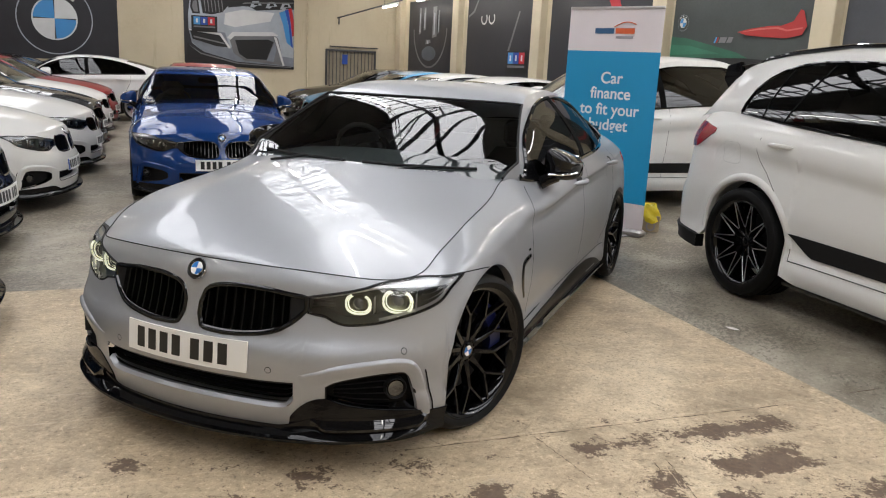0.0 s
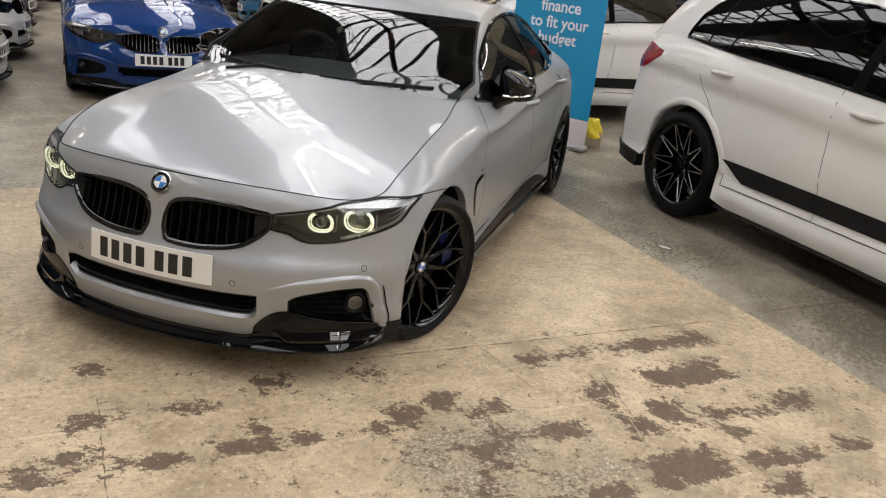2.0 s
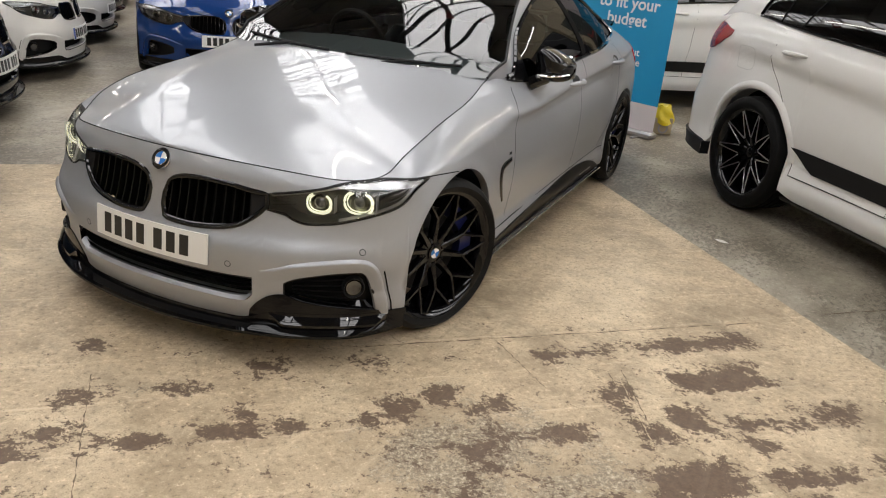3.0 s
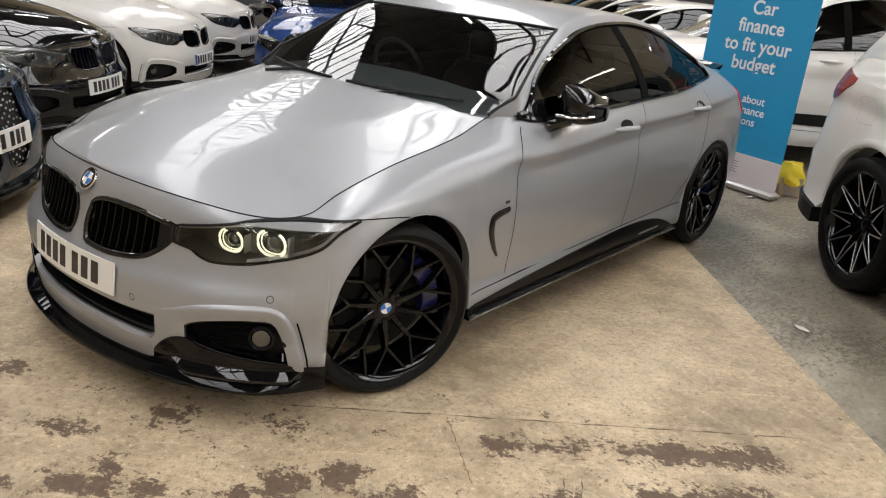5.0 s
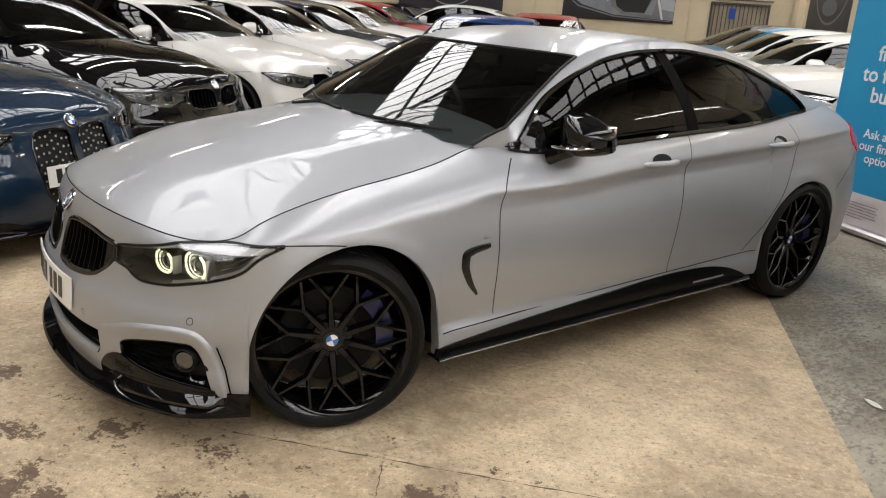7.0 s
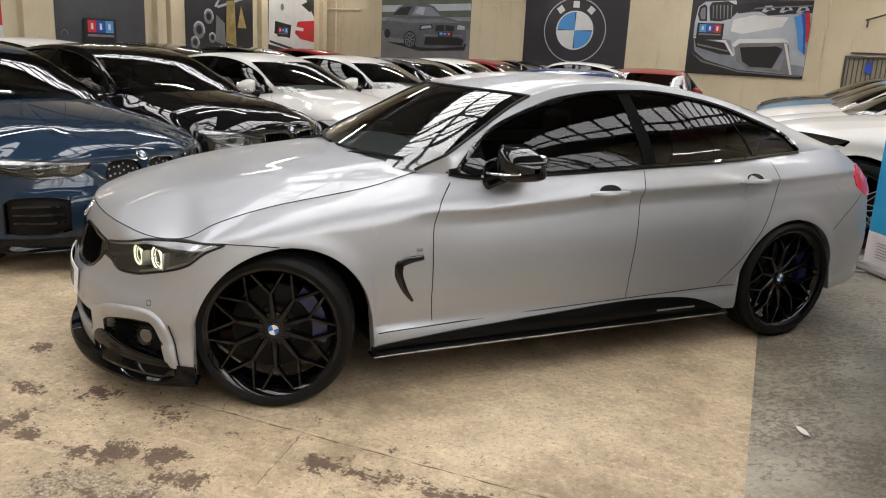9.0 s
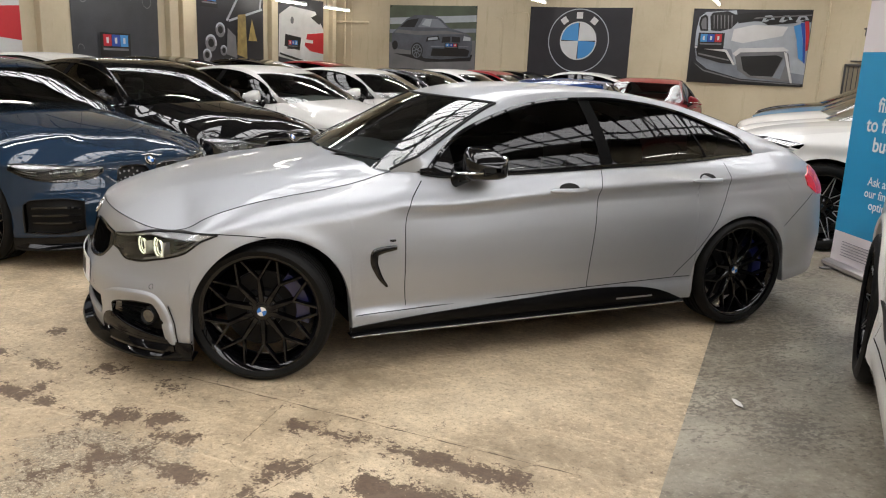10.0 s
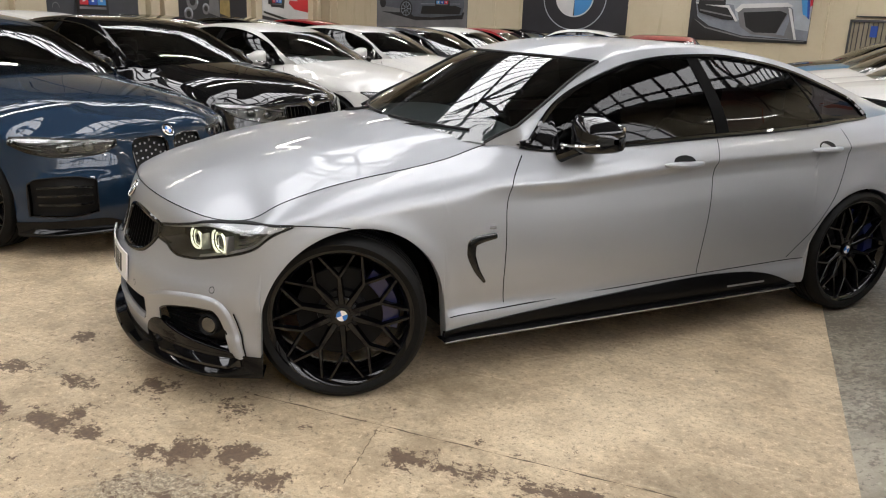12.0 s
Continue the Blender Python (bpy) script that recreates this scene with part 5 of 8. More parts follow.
        for (ya0, _), (yb0, _) in T["pillars"]:
            yt, yd = ya0, yb0
            gm = Geo()
            wide = 0.075 if _ == 1.0 else 0.014
            P4 = []
            for y_off in (-wide / 2, wide / 2):
                col = []
                for k in np.linspace(0, 1, 7):
                    y = (yt + (yd - yt) * (1 - k) if _ != 1.0 else (yt + yd) / 2 + 0.03 * (0.5 - k)) + y_off
                    zb_, zt_ = float(F["belt_z"](y)) + 0.01, float(f_dlo(y))
                    col.append(S3(y, zb_ + (zt_ - zb_) * k, 0.004))
                P4.append(col)
            gm.grid(np.array(P4), flip=sgn < 0)
            part("window_pillar", gm, MATT_BLACK, car)

    # windscreen edge band and wipers
    i0, i1 = int(np.argmin(abs(ys - T["screen"][0]))), int(np.argmin(abs(ys - T["screen"][1])))
    if fine:
        edge = [C[i, n_side - 1 + frame_k] + np.array([0.001, -0.002, 0.003]) for i in range(i0, i1 + 1)]
        head = [C[i1, j] + np.array([0, 0, 0.002]) for j in range(n_side - 1 + frame_k, nrow)]
        for sgn in (1, -1):
            part("screen_seal", Geo().tube([tuple(p * np.array([sgn, 1, 1])) for p in edge + head], 0.007, 6), SATIN_BLACK, car)
        base = C[i0 + 1, n_side:]
        for x0_, x1_, dy in ((0.05, 0.60, 0.0), (-0.62, -0.05, 0.0)):
            wp = []
            for x in np.linspace(x0_, x1_, 12):
                k = np.interp(abs(x), base[::-1, 0], np.arange(len(base))[::-1])
                i = int(round(k))
                y = float(np.interp(abs(x), base[::-1, 0], base[::-1, 1]))
                z = float(np.interp(abs(x), base[::-1, 0], base[::-1, 2]))
                wp.append((x, y + 0.035, z + 0.026))
            part("wiper", Geo().tube(wp, 0.007, 6).tube([wp[6], (wp[6][0] - 0.15, wp[6][1] - 0.08, wp[6][2] - 0.03)], 0.008, 6), SATIN_BLACK, car)
    cw = []
    for x in np.linspace(-0.60, 0.60, 15):
        b = C[i0, n_side:]
        cw.append([(x, float(np.interp(abs(x), b[::-1, 0], b[::-1, 1])) + dy, float(np.interp(abs(x), b[::-1, 0], b[::-1, 2])) + dz) for dy, dz in ((-0.10, -0.06), (0.0, -0.014), (0.08, 0.0))])
    part("cowl", Geo().grid(np.array(cw)), SATIN_BLACK, car)

    # front: kidneys
    kx0, kx1 = K["x"]
    for sgn in (1, -1):
        ring = outline_of(kx0, kx1, k_lo, k_hi, 26)
        fr = part("grille", Geo().grid(ribbon(sh, ring, 0.020 if fine else 0.014, -0.002, True, 0.008, sgn), flip=sgn < 0), trim, car, "gloss black kidney grille")
        back = patch(sh, kx0, kx1, k_lo, k_hi, -0.06, 12, 4, None, sgn)
        part("grille_back", back, MATT_BLACK, fr)
        if "solid" in K:
            part("grille_cheek", patch(sh, K["solid"], kx1 - 0.002, k_lo, k_hi, -0.004, 10, 5, -0.05, sgn), SATIN_BLACK, fr)
            part("grille_cheek", patch(sh, kx1, ls, lambda a: 0.607 + 0 * a, lambda a: 0.659 + 0 * a, 0.004, 4, 4, -0.01, sgn), SATIN_BLACK, fr)
        ns = K["slats"]
        if "studs" in K:
            stud = Geo().lathe([(0.0, 0.006), (-0.004, 0.0075), (-0.007, 0.0045), (-0.0075, 0.0)], 1, 8).mesh("grille_stud", RIM_SILVER)
            for i, x in enumerate(np.arange(kx0 + 0.024, kx1 - 0.012, 0.036)):
                for z in np.arange(float(k_lo(x)) + 0.02 + 0.022 * (i % 2), float(k_hi(x)) - 0.014, 0.044):
                    c = sh.P(x, z, -0.014)
                    part("grille_stud", stud, None, fr).matrix_local = Matrix.Translation((c[0] * sgn, c[1], c[2]))
            part("grille_mesh", patch(sh, kx0 + 0.004, kx1 - 0.004, k_lo, k_hi, -0.02, 12, 6, None, sgn), SATIN_BLACK, fr)
        for q in range(0 if "studs" in K else ns):
            x = kx0 + (K.get("solid", kx1) - kx0) * (q + 0.7) / (ns + 0.4)
            zz = np.linspace(float(k_lo(x)) + 0.005, float(k_hi(x)) - 0.005, 6)
            front, rear_ = sh.P(x, zz, -0.006), sh.P(x, zz, -0.05)
            gm = Geo()
            for dx in (-0.003, 0.003):
                gm.grid(np.stack([front + [dx, 0, 0], rear_ + [dx * 0.6, 0, 0]], 1) * np.array([sgn, 1, 1]))
            gm.grid(np.stack([front - [0.003, 0, 0], front + [0.003, 0, 0]], 1) * np.array([sgn, 1, 1]))
            part("grille_slat", gm, GRILLE_BLACK if fine else trim, fr)
    rz_ = T.get("badge_z", 0.712)
    p = sh.P(0.0, rz_)
    roundel(car, Matrix.Translation((0, p[1] + 0.002, rz_)) @ Matrix.Rotation(radians(-32), 4, "X"))

    # front: lamps
    for sgn in (1, -1):
        hs = patch(sh, ls, l_end, l_lo, l_hi, -0.105 if fine else -0.045, 20, 5, -0.004 if fine else None, sgn)
        lampo = part("headlamp", hs, LAMP_SHELL if kind_lamp == "ring" else SATIN_BLACK, car, "headlamp with round ring lights" if kind_lamp == "ring" else "slim headlamp")
        part("lamp_cover", patch(sh, ls, l_end, l_lo, l_hi, 0.004, 30, 8, -0.02, sgn), CLEAR, lampo, "clear lamp cover")
        part("lamp_edge", Geo().grid(ribbon(sh, outline_of(ls, l_end, l_lo, l_hi, 30), 0.009, 0.0, True, 0.004, sgn), flip=sgn < 0), SATIN_BLACK, lampo)
        bez = Geo()
        sv = np.linspace(ls + 0.01, l_end - 0.03, 24)
        wide_k = smooth_step(0.25, 0.75, (sv - ls) / (l_end - ls)) * (1 - smooth_step(0.85, 1.0, (sv - ls) / (l_end - ls)))
        bez.grid(np.stack([sh.P(sv, l_hi(sv) - 0.005, -0.003), sh.P(sv, l_hi(sv) - 0.010 - 0.018 * wide_k, -0.006), sh.P(sv, l_hi(sv) - 0.018 - 0.022 * wide_k, -0.032)], 1) * np.array([sgn, 1, 1]))
        part("lamp_bezel", bez, LAMP_BRIGHT, lampo, "bright upper trim strip")
        if fine:
            for k in range(3):
                sv = np.linspace(ls + 0.012, ls + 0.105, 6)
                zz = 0.622 + 0.011 * k + 0.08 * (sv - ls)
                part("lamp_fin", Geo().grid(np.stack([sh.P(sv, zz, -0.008), sh.P(sv, zz - 0.006, -0.02)], 1) * np.array([sgn, 1, 1])), LAMP_CHROME, lampo)
        bez2 = Geo()
        sv = np.linspace(ls + 0.46, l_end - 0.05, 10)
        for fz in (0.30, 0.50, 0.66):
            zz = l_lo(sv) + (l_hi(sv) - l_lo(sv)) * fz
            bez2.grid(np.stack([sh.P(sv, zz, -0.006), sh.P(sv, zz - 0.006, -0.02)], 1) * np.array([sgn, 1, 1]))
        part("lamp_bezel", bez2, LAMP_BRIGHT, lampo)
        glow = LAMP_GLOW if lit else LAMP_CHROME
        if fine:
            # two open ring lights that face ahead, each round a projector lens
            turn_out = radians(13.5)
            side_v, ahead = Vector((math.cos(turn_out) * sgn, math.sin(turn_out), 0)), Vector((math.sin(turn_out) * sgn, -math.cos(turn_out), 0))
            for cx, cy, cz, rr, rh in ((0.585, -0.533, 0.626, 0.046, 0.036), (0.715, -0.473, 0.640, 0.054, 0.041)):
                c = Vector((cx * sgn, cy, cz))
                for scale, back, thick, nm in ((1.0, 0.0, 0.0042, "ring_light"), (0.84, 0.008, 0.0022, "ring_frame")):
                    ring = []
                    for a in np.linspace(0.66 * np.pi, 2.34 * np.pi, 41):
                        ca, sa = math.cos(a), math.sin(a)
                        ring.append(c - ahead * back + side_v * (scale * rr * math.copysign(abs(ca) ** 0.8, ca)) + Vector((0, 0, scale * rh * math.copysign(abs(sa) ** 0.85, sa))))
                    part(nm, Geo().tube(ring, thick, 8), LAMP_GLOW if lit else LAMP_CHROME, lampo, "glowing ring light" if nm == "ring_light" else "")
                seat_m = Matrix.Translation(c - ahead * 0.022) @ Vector((0, 1, 0)).rotation_difference(ahead).to_matrix().to_4x4()
                part("lamp_reflector", Geo().lathe([(0.014, rh * 0.92), (0.008, rh * 0.86), (-0.002, 0.028), (0.010, 0.022)], 1, 24), LAMP_CHROME, lampo).matrix_local = seat_m
                part("lamp_lens", Geo().lathe([(0.004, 0.024), (0.014, 0.021), (0.020, 0.013), (0.022, 0.0)], 1, 20), LAMP_LENS, lampo).matrix_local = seat_m
                wall = c + side_v * (rr + 0.012)
                part("lamp_divider", Geo().grid(np.array([[tuple(wall - ahead * d + Vector((0, 0, k * rh))) for d in (0.030, 0.006, -0.004)] for k in (-0.85, 0.0, 0.85)])), LAMP_BRIGHT, lampo)
            sv = np.linspace(ls + 0.27, l_end - 0.05, 20)
            part("lamp_bezel", Geo().grid(np.stack([sh.P(sv, l_lo(sv) + 0.006, -0.003), sh.P(sv, l_lo(sv) + 0.014, -0.010)], 1) * np.array([sgn, 1, 1])), LAMP_BRIGHT, lampo, "bright lower trim strip")
        for ds, rr, rh in () if fine else ((0.17, 0.045, 0.034), (0.33, 0.05, 0.038)):
            sc = ls + ds
            zc_ = float(l_lo(sc) * 0.5 + l_hi(sc) * 0.5)
            if kind_lamp == "ring":
                ring = [(sc + rr * math.copysign(abs(math.cos(a)) ** 0.75, math.cos(a)), zc_ + rh * math.copysign(abs(math.sin(a)) ** 0.85, math.sin(a))) for a in np.linspace(0.70 * np.pi, 2.30 * np.pi, 41)]
                part("ring_light", Geo().grid(ribbon(sh, ring, 0.0058, -0.022, False, 0.004, sgn), flip=sgn < 0), glow, lampo, "glowing ring light" if lit else "")
                inner_ring = [(sc + (a - sc) * 0.84, zc_ + (b - zc_) * 0.82) for a, b in ring]
                part("ring_frame", Geo().grid(ribbon(sh, inner_ring, 0.0032, -0.026, False, 0.003, sgn), flip=sgn < 0), glow, lampo)
            rr = min(rr, rh) * 1.05
            c = sh.P(sc, zc_, -0.045)
            nn = sh.P(sc, zc_, 0.0) - c
            nn = nn / np.linalg.norm(nn)
            lens = Geo().lathe([(0.022, rr * 0.84), (0.016, rr * 0.80), (0.006, 0.036), (0.016, 0.026)], 1, 20)
            lg = part("lamp_reflector", lens, LAMP_CHROME, lampo)
            q = Vector((0, 1, 0)).rotation_difference(Vector((nn[0] * sgn, nn[1], nn[2]))).to_matrix().to_4x4()
            seat_m = Matrix.Translation((c[0] * sgn, c[1], c[2])) @ q
            lg.matrix_local = seat_m
            ln = part("lamp_lens", Geo().lathe([(0.008, 0.028), (0.018, 0.025), (0.024, 0.016), (0.026, 0.0)], 1, 20), LAMP_LENS, lampo)
            ln.matrix_local = seat_m

    # front: lower intake, fog recesses, splitter
    part("lower_intake", patch(sh, 0.0, low_in["x"], i_lo, i_hi, -0.06, 10, 4).grid(patch_points(sh, 0.0, low_in["x"], i_lo, i_hi, -0.06, -1), flip=True), MATT_BLACK, car)
    for sgn in (1, -1):
        s_ = np.linspace(0, low_in["x"], 16)
        for fn, dz in ((i_lo, 1), (i_hi, -1)):
            part("intake_lip", Geo().grid(np.stack([sh.P(s_, fn(s_), 0.001), sh.P(s_, fn(s_) + dz * 0.012, -0.012), sh.P(s_, fn(s_) + dz * 0.012, -0.06)], 1) * np.array([sgn, 1, 1])), body if dz > 0 else SATIN_BLACK, car)
        rim_pts = [(a, float(i_hi(a))) for a in np.linspace(0, low_in["x"], 16)] + [(low_in["x"] + 0.004, float(i_hi(low_in["x"]) + i_lo(low_in["x"])) / 2)] + [(a, float(i_lo(a))) for a in np.linspace(low_in["x"], 0, 16)]
        if not fine:
            part("intake_rim", Geo().grid(ribbon(sh, rim_pts, 0.014, -0.002, False, 0.002, sgn), flip=sgn < 0), SATIN_BLACK, car)
        if fine:
            for k in range(4):
                fz = (k + 0.7) / 4.4
                zz = i_lo(s_) * (1 - fz) + i_hi(s_) * fz
                part("intake_slat", Geo().grid(np.stack([sh.P(s_, zz, -0.02), sh.P(s_, zz - 0.006, -0.05)], 1) * np.array([sgn, 1, 1])), SATIN_BLACK, car)
        f0, f1 = fog["x"]
        fr = part("fog_recess", patch(sh, f0, f1, f_lo, f_hi, -0.05, 18, 5, None, sgn), SATIN_BLACK, car)
        part("fog_rim", Geo().grid(ribbon(sh, outline_of(f0, f1, f_lo, f_hi, 24), 0.012, -0.003, True, 0.003, sgn), flip=sgn < 0), SATIN_BLACK, fr)
        if fine:
            s_f = np.linspace(f0 + 0.03, f1 - 0.12, 12)
            for k in range(6):
                fz = (k + 0.5) / 6
                zz = f_lo(s_f) * (1 - fz) + f_hi(s_f) * fz
                part("recess_slat", Geo().grid(np.stack([sh.P(s_f, zz, -0.015), sh.P(s_f, zz - 0.008, -0.045)], 1) * np.array([sgn, 1, 1])), SATIN_BLACK, fr)
        sc = f0 + 0.72 * (f1 - f0)
        zc_ = 0.333 if "fog" not in T else float(f_lo(sc) * 0.35 + f_hi(sc) * 0.65)
        c = sh.P(sc, zc_, -0.026)
        nn = sh.P(sc, zc_, 0.0) - c
        q = Vector((0, 1, 0)).rotation_difference(Vector((nn[0] * sgn, nn[1], nn[2] - 0.0))).to_matrix().to_4x4()
        if "fog" in T:
            for k in range(3):
                s_f = np.linspace(f0 + 0.03, f1 - 0.05, 10)
                zz = f_lo(s_f) * (0.72 - 0.22 * k) + f_hi(s_f) * (0.28 + 0.22 * k)
                part("recess_slat", Geo().grid(np.stack([sh.P(s_f, zz, -0.012), sh.P(s_f, zz + 0.012, -0.014), sh.P(s_f, zz + 0.006, -0.04)], 1) * np.array([sgn, 1, 1])), GLOSS_BLACK, fr)
            continue
        fl = part("fog_lamp", Geo().lathe([(0.0, 0.042), (0.024, 0.042), (0.03, 0.038), (0.022, 0.034)], 1, 24), SATIN_BLACK, fr)
        fog_m = Matrix.Translation((c[0] * sgn, c[1], c[2])) @ q
        fl.matrix_local = fog_m
        fg = part("fog_lens", Geo().lathe([(0.017, 0.036), (0.024, 0.029), (0.027, 0.0)], 1, 24), FOG_GLASS, fr, "clear fog lamp lens")
        fg.matrix_local = fog_m
        # blade that frames the recess
        if "fog" not in T and T["hub"] < 0.36:
            bl = [(0.46, 0.368), (0.53, 0.388), (0.60, 0.410), (0.70, 0.425), (0.79, 0.431), (0.842, 0.426), (0.878, 0.402), (0.904, 0.350), (0.924, 0.28), (0.938, 0.215)]
            fb = pchip([(k, a) for k, (a, _) in enumerate(bl)]), pchip([(k, b) for k, (_, b) in enumerate(bl)])
            kk = np.linspace(0, len(bl) - 1, 60 if fine else 24)
            q = np.array([(float(fb[0](k)), float(fb[1](k))) for k in kk])
            t_ = np.gradient(q, axis=0)
            n_ = np.stack([-t_[:, 1], t_[:, 0]], 1) / np.hypot(*t_.T)[:, None]
            fade_ = np.minimum(1, (kk + 0.02) / 2.5)
            strip = []
            for across, lift in ((-0.033, -0.02), (-0.031, 0.001), (-0.014, 0.006), (0.006, 0.013), (0.013, 0.012), (0.020, 0.0005), (0.022, -0.004)):
                w_ = q + n_ * across
                strip.append(sh.P(w_[:, 0], w_[:, 1], lift * (fade_ if lift > 0.001 else 1)))
            part("bumper_blade", Geo().grid(np.stack(strip, 1) * np.array([sgn, 1, 1]), flip=sgn < 0), body, car, angle=60)
            slot = [(0.925, 0.395), (0.936, 0.36), (0.950, 0.31), (0.960, 0.265), (0.967, 0.225)]
            part("air_slot", Geo().grid(ribbon(sh, slot, 0.006, 0.004, False, 0, sgn), flip=sgn < 0), MATT_BLACK, car)
    if splitter:
        s_end = sh.at_y(-T["arch"] + 0.005)
        s_ = np.linspace(0, s_end, 60 if fine else 24)
        kx = s_ / s_end
        reach = 0.055 * (1 - 0.55 * smooth_step(0.75, 1, kx))
        flap = smooth_step(0.36, 0.52, kx)
        prof = []
        zb0 = float(sh.f_bottom(-0.7)) - 0.025
        for dz, ro in ((0.0, -0.10), (0.0, 1.0), (0.012, 1.05), (0.022, 0.9)):
            prof.append(sh.P(s_, zb0 + dz + 0 * s_, reach * ro if ro > 0 else ro))
        prof.append(sh.P(s_, zb0 + 0.03 + 0.012 * flap, 0.010 + 0 * s_))
        prof.append(sh.P(s_, zb0 + 0.042 + 0.045 * flap, 0.006 + 0 * s_))
        prof.append(sh.P(s_, zb0 + 0.046 + 0.048 * flap, -0.02 + 0 * s_))
        g = Geo()
        both(g, np.stack(prof, 1))
        part("front_splitter", g, SPLITTER_BLACK, car, "gloss black front splitter", angle=40)
        if fine:
            for sgn in (1, -1):
                wing = pchip([(0.415, 0.175), (0.425, 0.226), (0.552, 0.304), (0.60, 0.286), (0.66, 0.270), (0.78, 0.252), (0.88, 0.240), (0.915, 0.236), (0.955, 0.226), (s_end, 0.214)])
                part("splitter_wing", patch(sh, 0.415, s_end - 0.004, lambda a: 0.160 + 0 * a, wing, 0.005, 60, 5, -0.03, sgn), SPLITTER_BLACK, car, "gloss black splitter wing", angle=50)
                ledge = np.linspace(0.50, 0.945, 30)
                k_ = smooth_step(0.50, 0.56, ledge) * (1 - smooth_step(0.90, 0.945, ledge))
                rows_l = [sh.P(ledge, 0.165 + 0 * ledge, 0.014), sh.P(ledge, 0.178 + 0.03 * (1 - k_), 0.014 + 0.022 * k_), sh.P(ledge, 0.188 + 0.03 * (1 - k_), 0.012 + 0.022 * k_), sh.P(ledge, 0.205 + 0.012 * (1 - k_), 0.012 + 0.006 * k_), sh.P(ledge, 0.238 - 0.02 * (1 - k_), 0.010 - 0.030 * k_), sh.P(ledge, 0.262 - 0.04 * (1 - k_), 0.008 - 0.052 * k_)]
                part("splitter_ledge", Geo().grid(np.stack(rows_l, 1) * np.array([sgn, 1, 1]), flip=sgn < 0), GLOSS_BLACK, car, "gloss black ledge", angle=30)
    number_plate(car, sh, T.get("plate_z", 0.440), plate_blue)
    if fine:
        for sgn in (1, -1):
            for xs, zs in ((0.837, 0.475), (0.345, 0.399)):
                s_p = xs
                c = sh.P(s_p, zs, 0.001)
                ring = [(s_p + 0.011 * math.cos(a), zs + 0.011 * math.sin(a)) for a in np.linspace(0, 2 * np.pi, 20, endpoint=False)]
                part("parking_sensor", Geo().grid(ribbon(sh, ring, 0.0022, 0.0006, True, 0, sgn)), MATT_BLACK, car)

    # sides: sills, shut lines, handles
    wb = T["wheelbase"]
    s_a, s_b = sh.at_y(T["arch"] + 0.003), sh.at_y(wb - T["arch"] - 0.01)
    zb_f = sh.f_bottom
    k0 = float(zb_f(1.0))
    hi_fn = lambda s: k0 + 0.075 + 0.03 * smooth_step(s_a, s_b, s)
    for sgn in (1, -1):
        if splitter:
            end_fade = lambda s: np.minimum(hi_fn(s), k0 + 0.005 + (s_b - s) * 1.2)
            if fine:
                s_b = sh.at_y(2.40)
                f_skirt = soft([(0.38, 0.234), (0.78, 0.265), (1.36, 0.294), (1.80, 0.309), (2.06, 0.300), (2.20, 0.280), (2.29, 0.252), (2.40, 0.204)], 0.03)
                end_fade = lambda s: np.maximum(f_skirt(sh.Y(s)), k0)
            sk = part("side_skirt", patch(sh, s_a, s_b, lambda s: k0 - 0.004 + 0 * s, end_fade, 0.008, 40, 5, -0.01, sgn), SKIRT_BLACK, car, "black side skirt")
            s_ = np.linspace(s_a, s_b, 30)
            bld = np.stack([sh.P(s_, k0 - 0.012 + 0 * s_, -0.05), sh.P(s_, k0 - 0.012 + 0 * s_, 0.030), sh.P(s_, k0 - 0.004 + 0 * s_, 0.034), sh.P(s_, k0 + 0.004 + 0 * s_, 0.008)], 1)
            part("skirt_blade", Geo().grid(bld * np.array([sgn, 1, 1]), flip=sgn < 0), GLOSS_BLACK, car)
            # thin bright strip that draws the glint on the blade's edge
            lip = sh.P(s_, k0 - 0.010 + 0 * s_, 0.034) * np.array([sgn, 1, 1])
            part("skirt_lip", Geo().tube([Vector(q_) for q_ in lip], 0.0042, 8), LIP_GLINT, car, "bright metal strip painting the highlight on the skirt's edge")
        def line(pts, w=0.0042, material=MATT_BLACK, nm="shut_line", off=0.0012):
            f = pchip([(k, a) for k, (a, _) in enumerate(pts)]), pchip([(k, b) for k, (_, b) in enumerate(pts)])
            kk = np.linspace(0, len(pts) - 1, 40 if fine else 12)
            q = [(sh.at_y(float(f[0](k))), float(f[1](k))) for k in kk]
            part(nm, Geo().grid(ribbon(sh, q, w, off, False, 0, sgn), flip=sgn < 0), material, car)
        d = T["belt_ref"] - 0.985
        if T["hub"] < 0.36:
            line([(0.76, 0.925), (0.675, 0.83), (0.645, 0.69), (0.648, 0.45), (0.665, 0.305)])
            line([(1.79, 0.968), (1.77, 0.84), (1.745, 0.6), (1.735, 0.45), (1.738, 0.322)])
            line([(2.70, 0.985), (2.70, 0.90), (2.63, 0.72), (2.48, 0.50), (2.34, 0.345)])
            line([(0.40, 0.289), (1.26, 0.310), (2.45, 0.335)])
            line([(3.16, 0.60), (3.30, 0.70), (3.45, 0.785)])
            line([(-0.24, 0.722), (-0.10, 0.712), (-0.03, 0.703)])
            grips_at = ((1.57, 0.866), (2.515, 0.897))
        else:
            line([(0.80, 1.06), (0.72, 0.9), (0.70, 0.6), (0.74, 0.40)])
            line([(1.78, 1.15), (1.76, 0.85), (1.725, 0.55), (1.715, 0.37)])
            line([(2.90, 1.19), (2.93, 1.02), (2.78, 0.86), (2.60, 0.66), (2.52, 0.50), (2.50, 0.37)])
            line([(0.46, 0.372), (1.5, 0.370), (2.5, 0.366)])
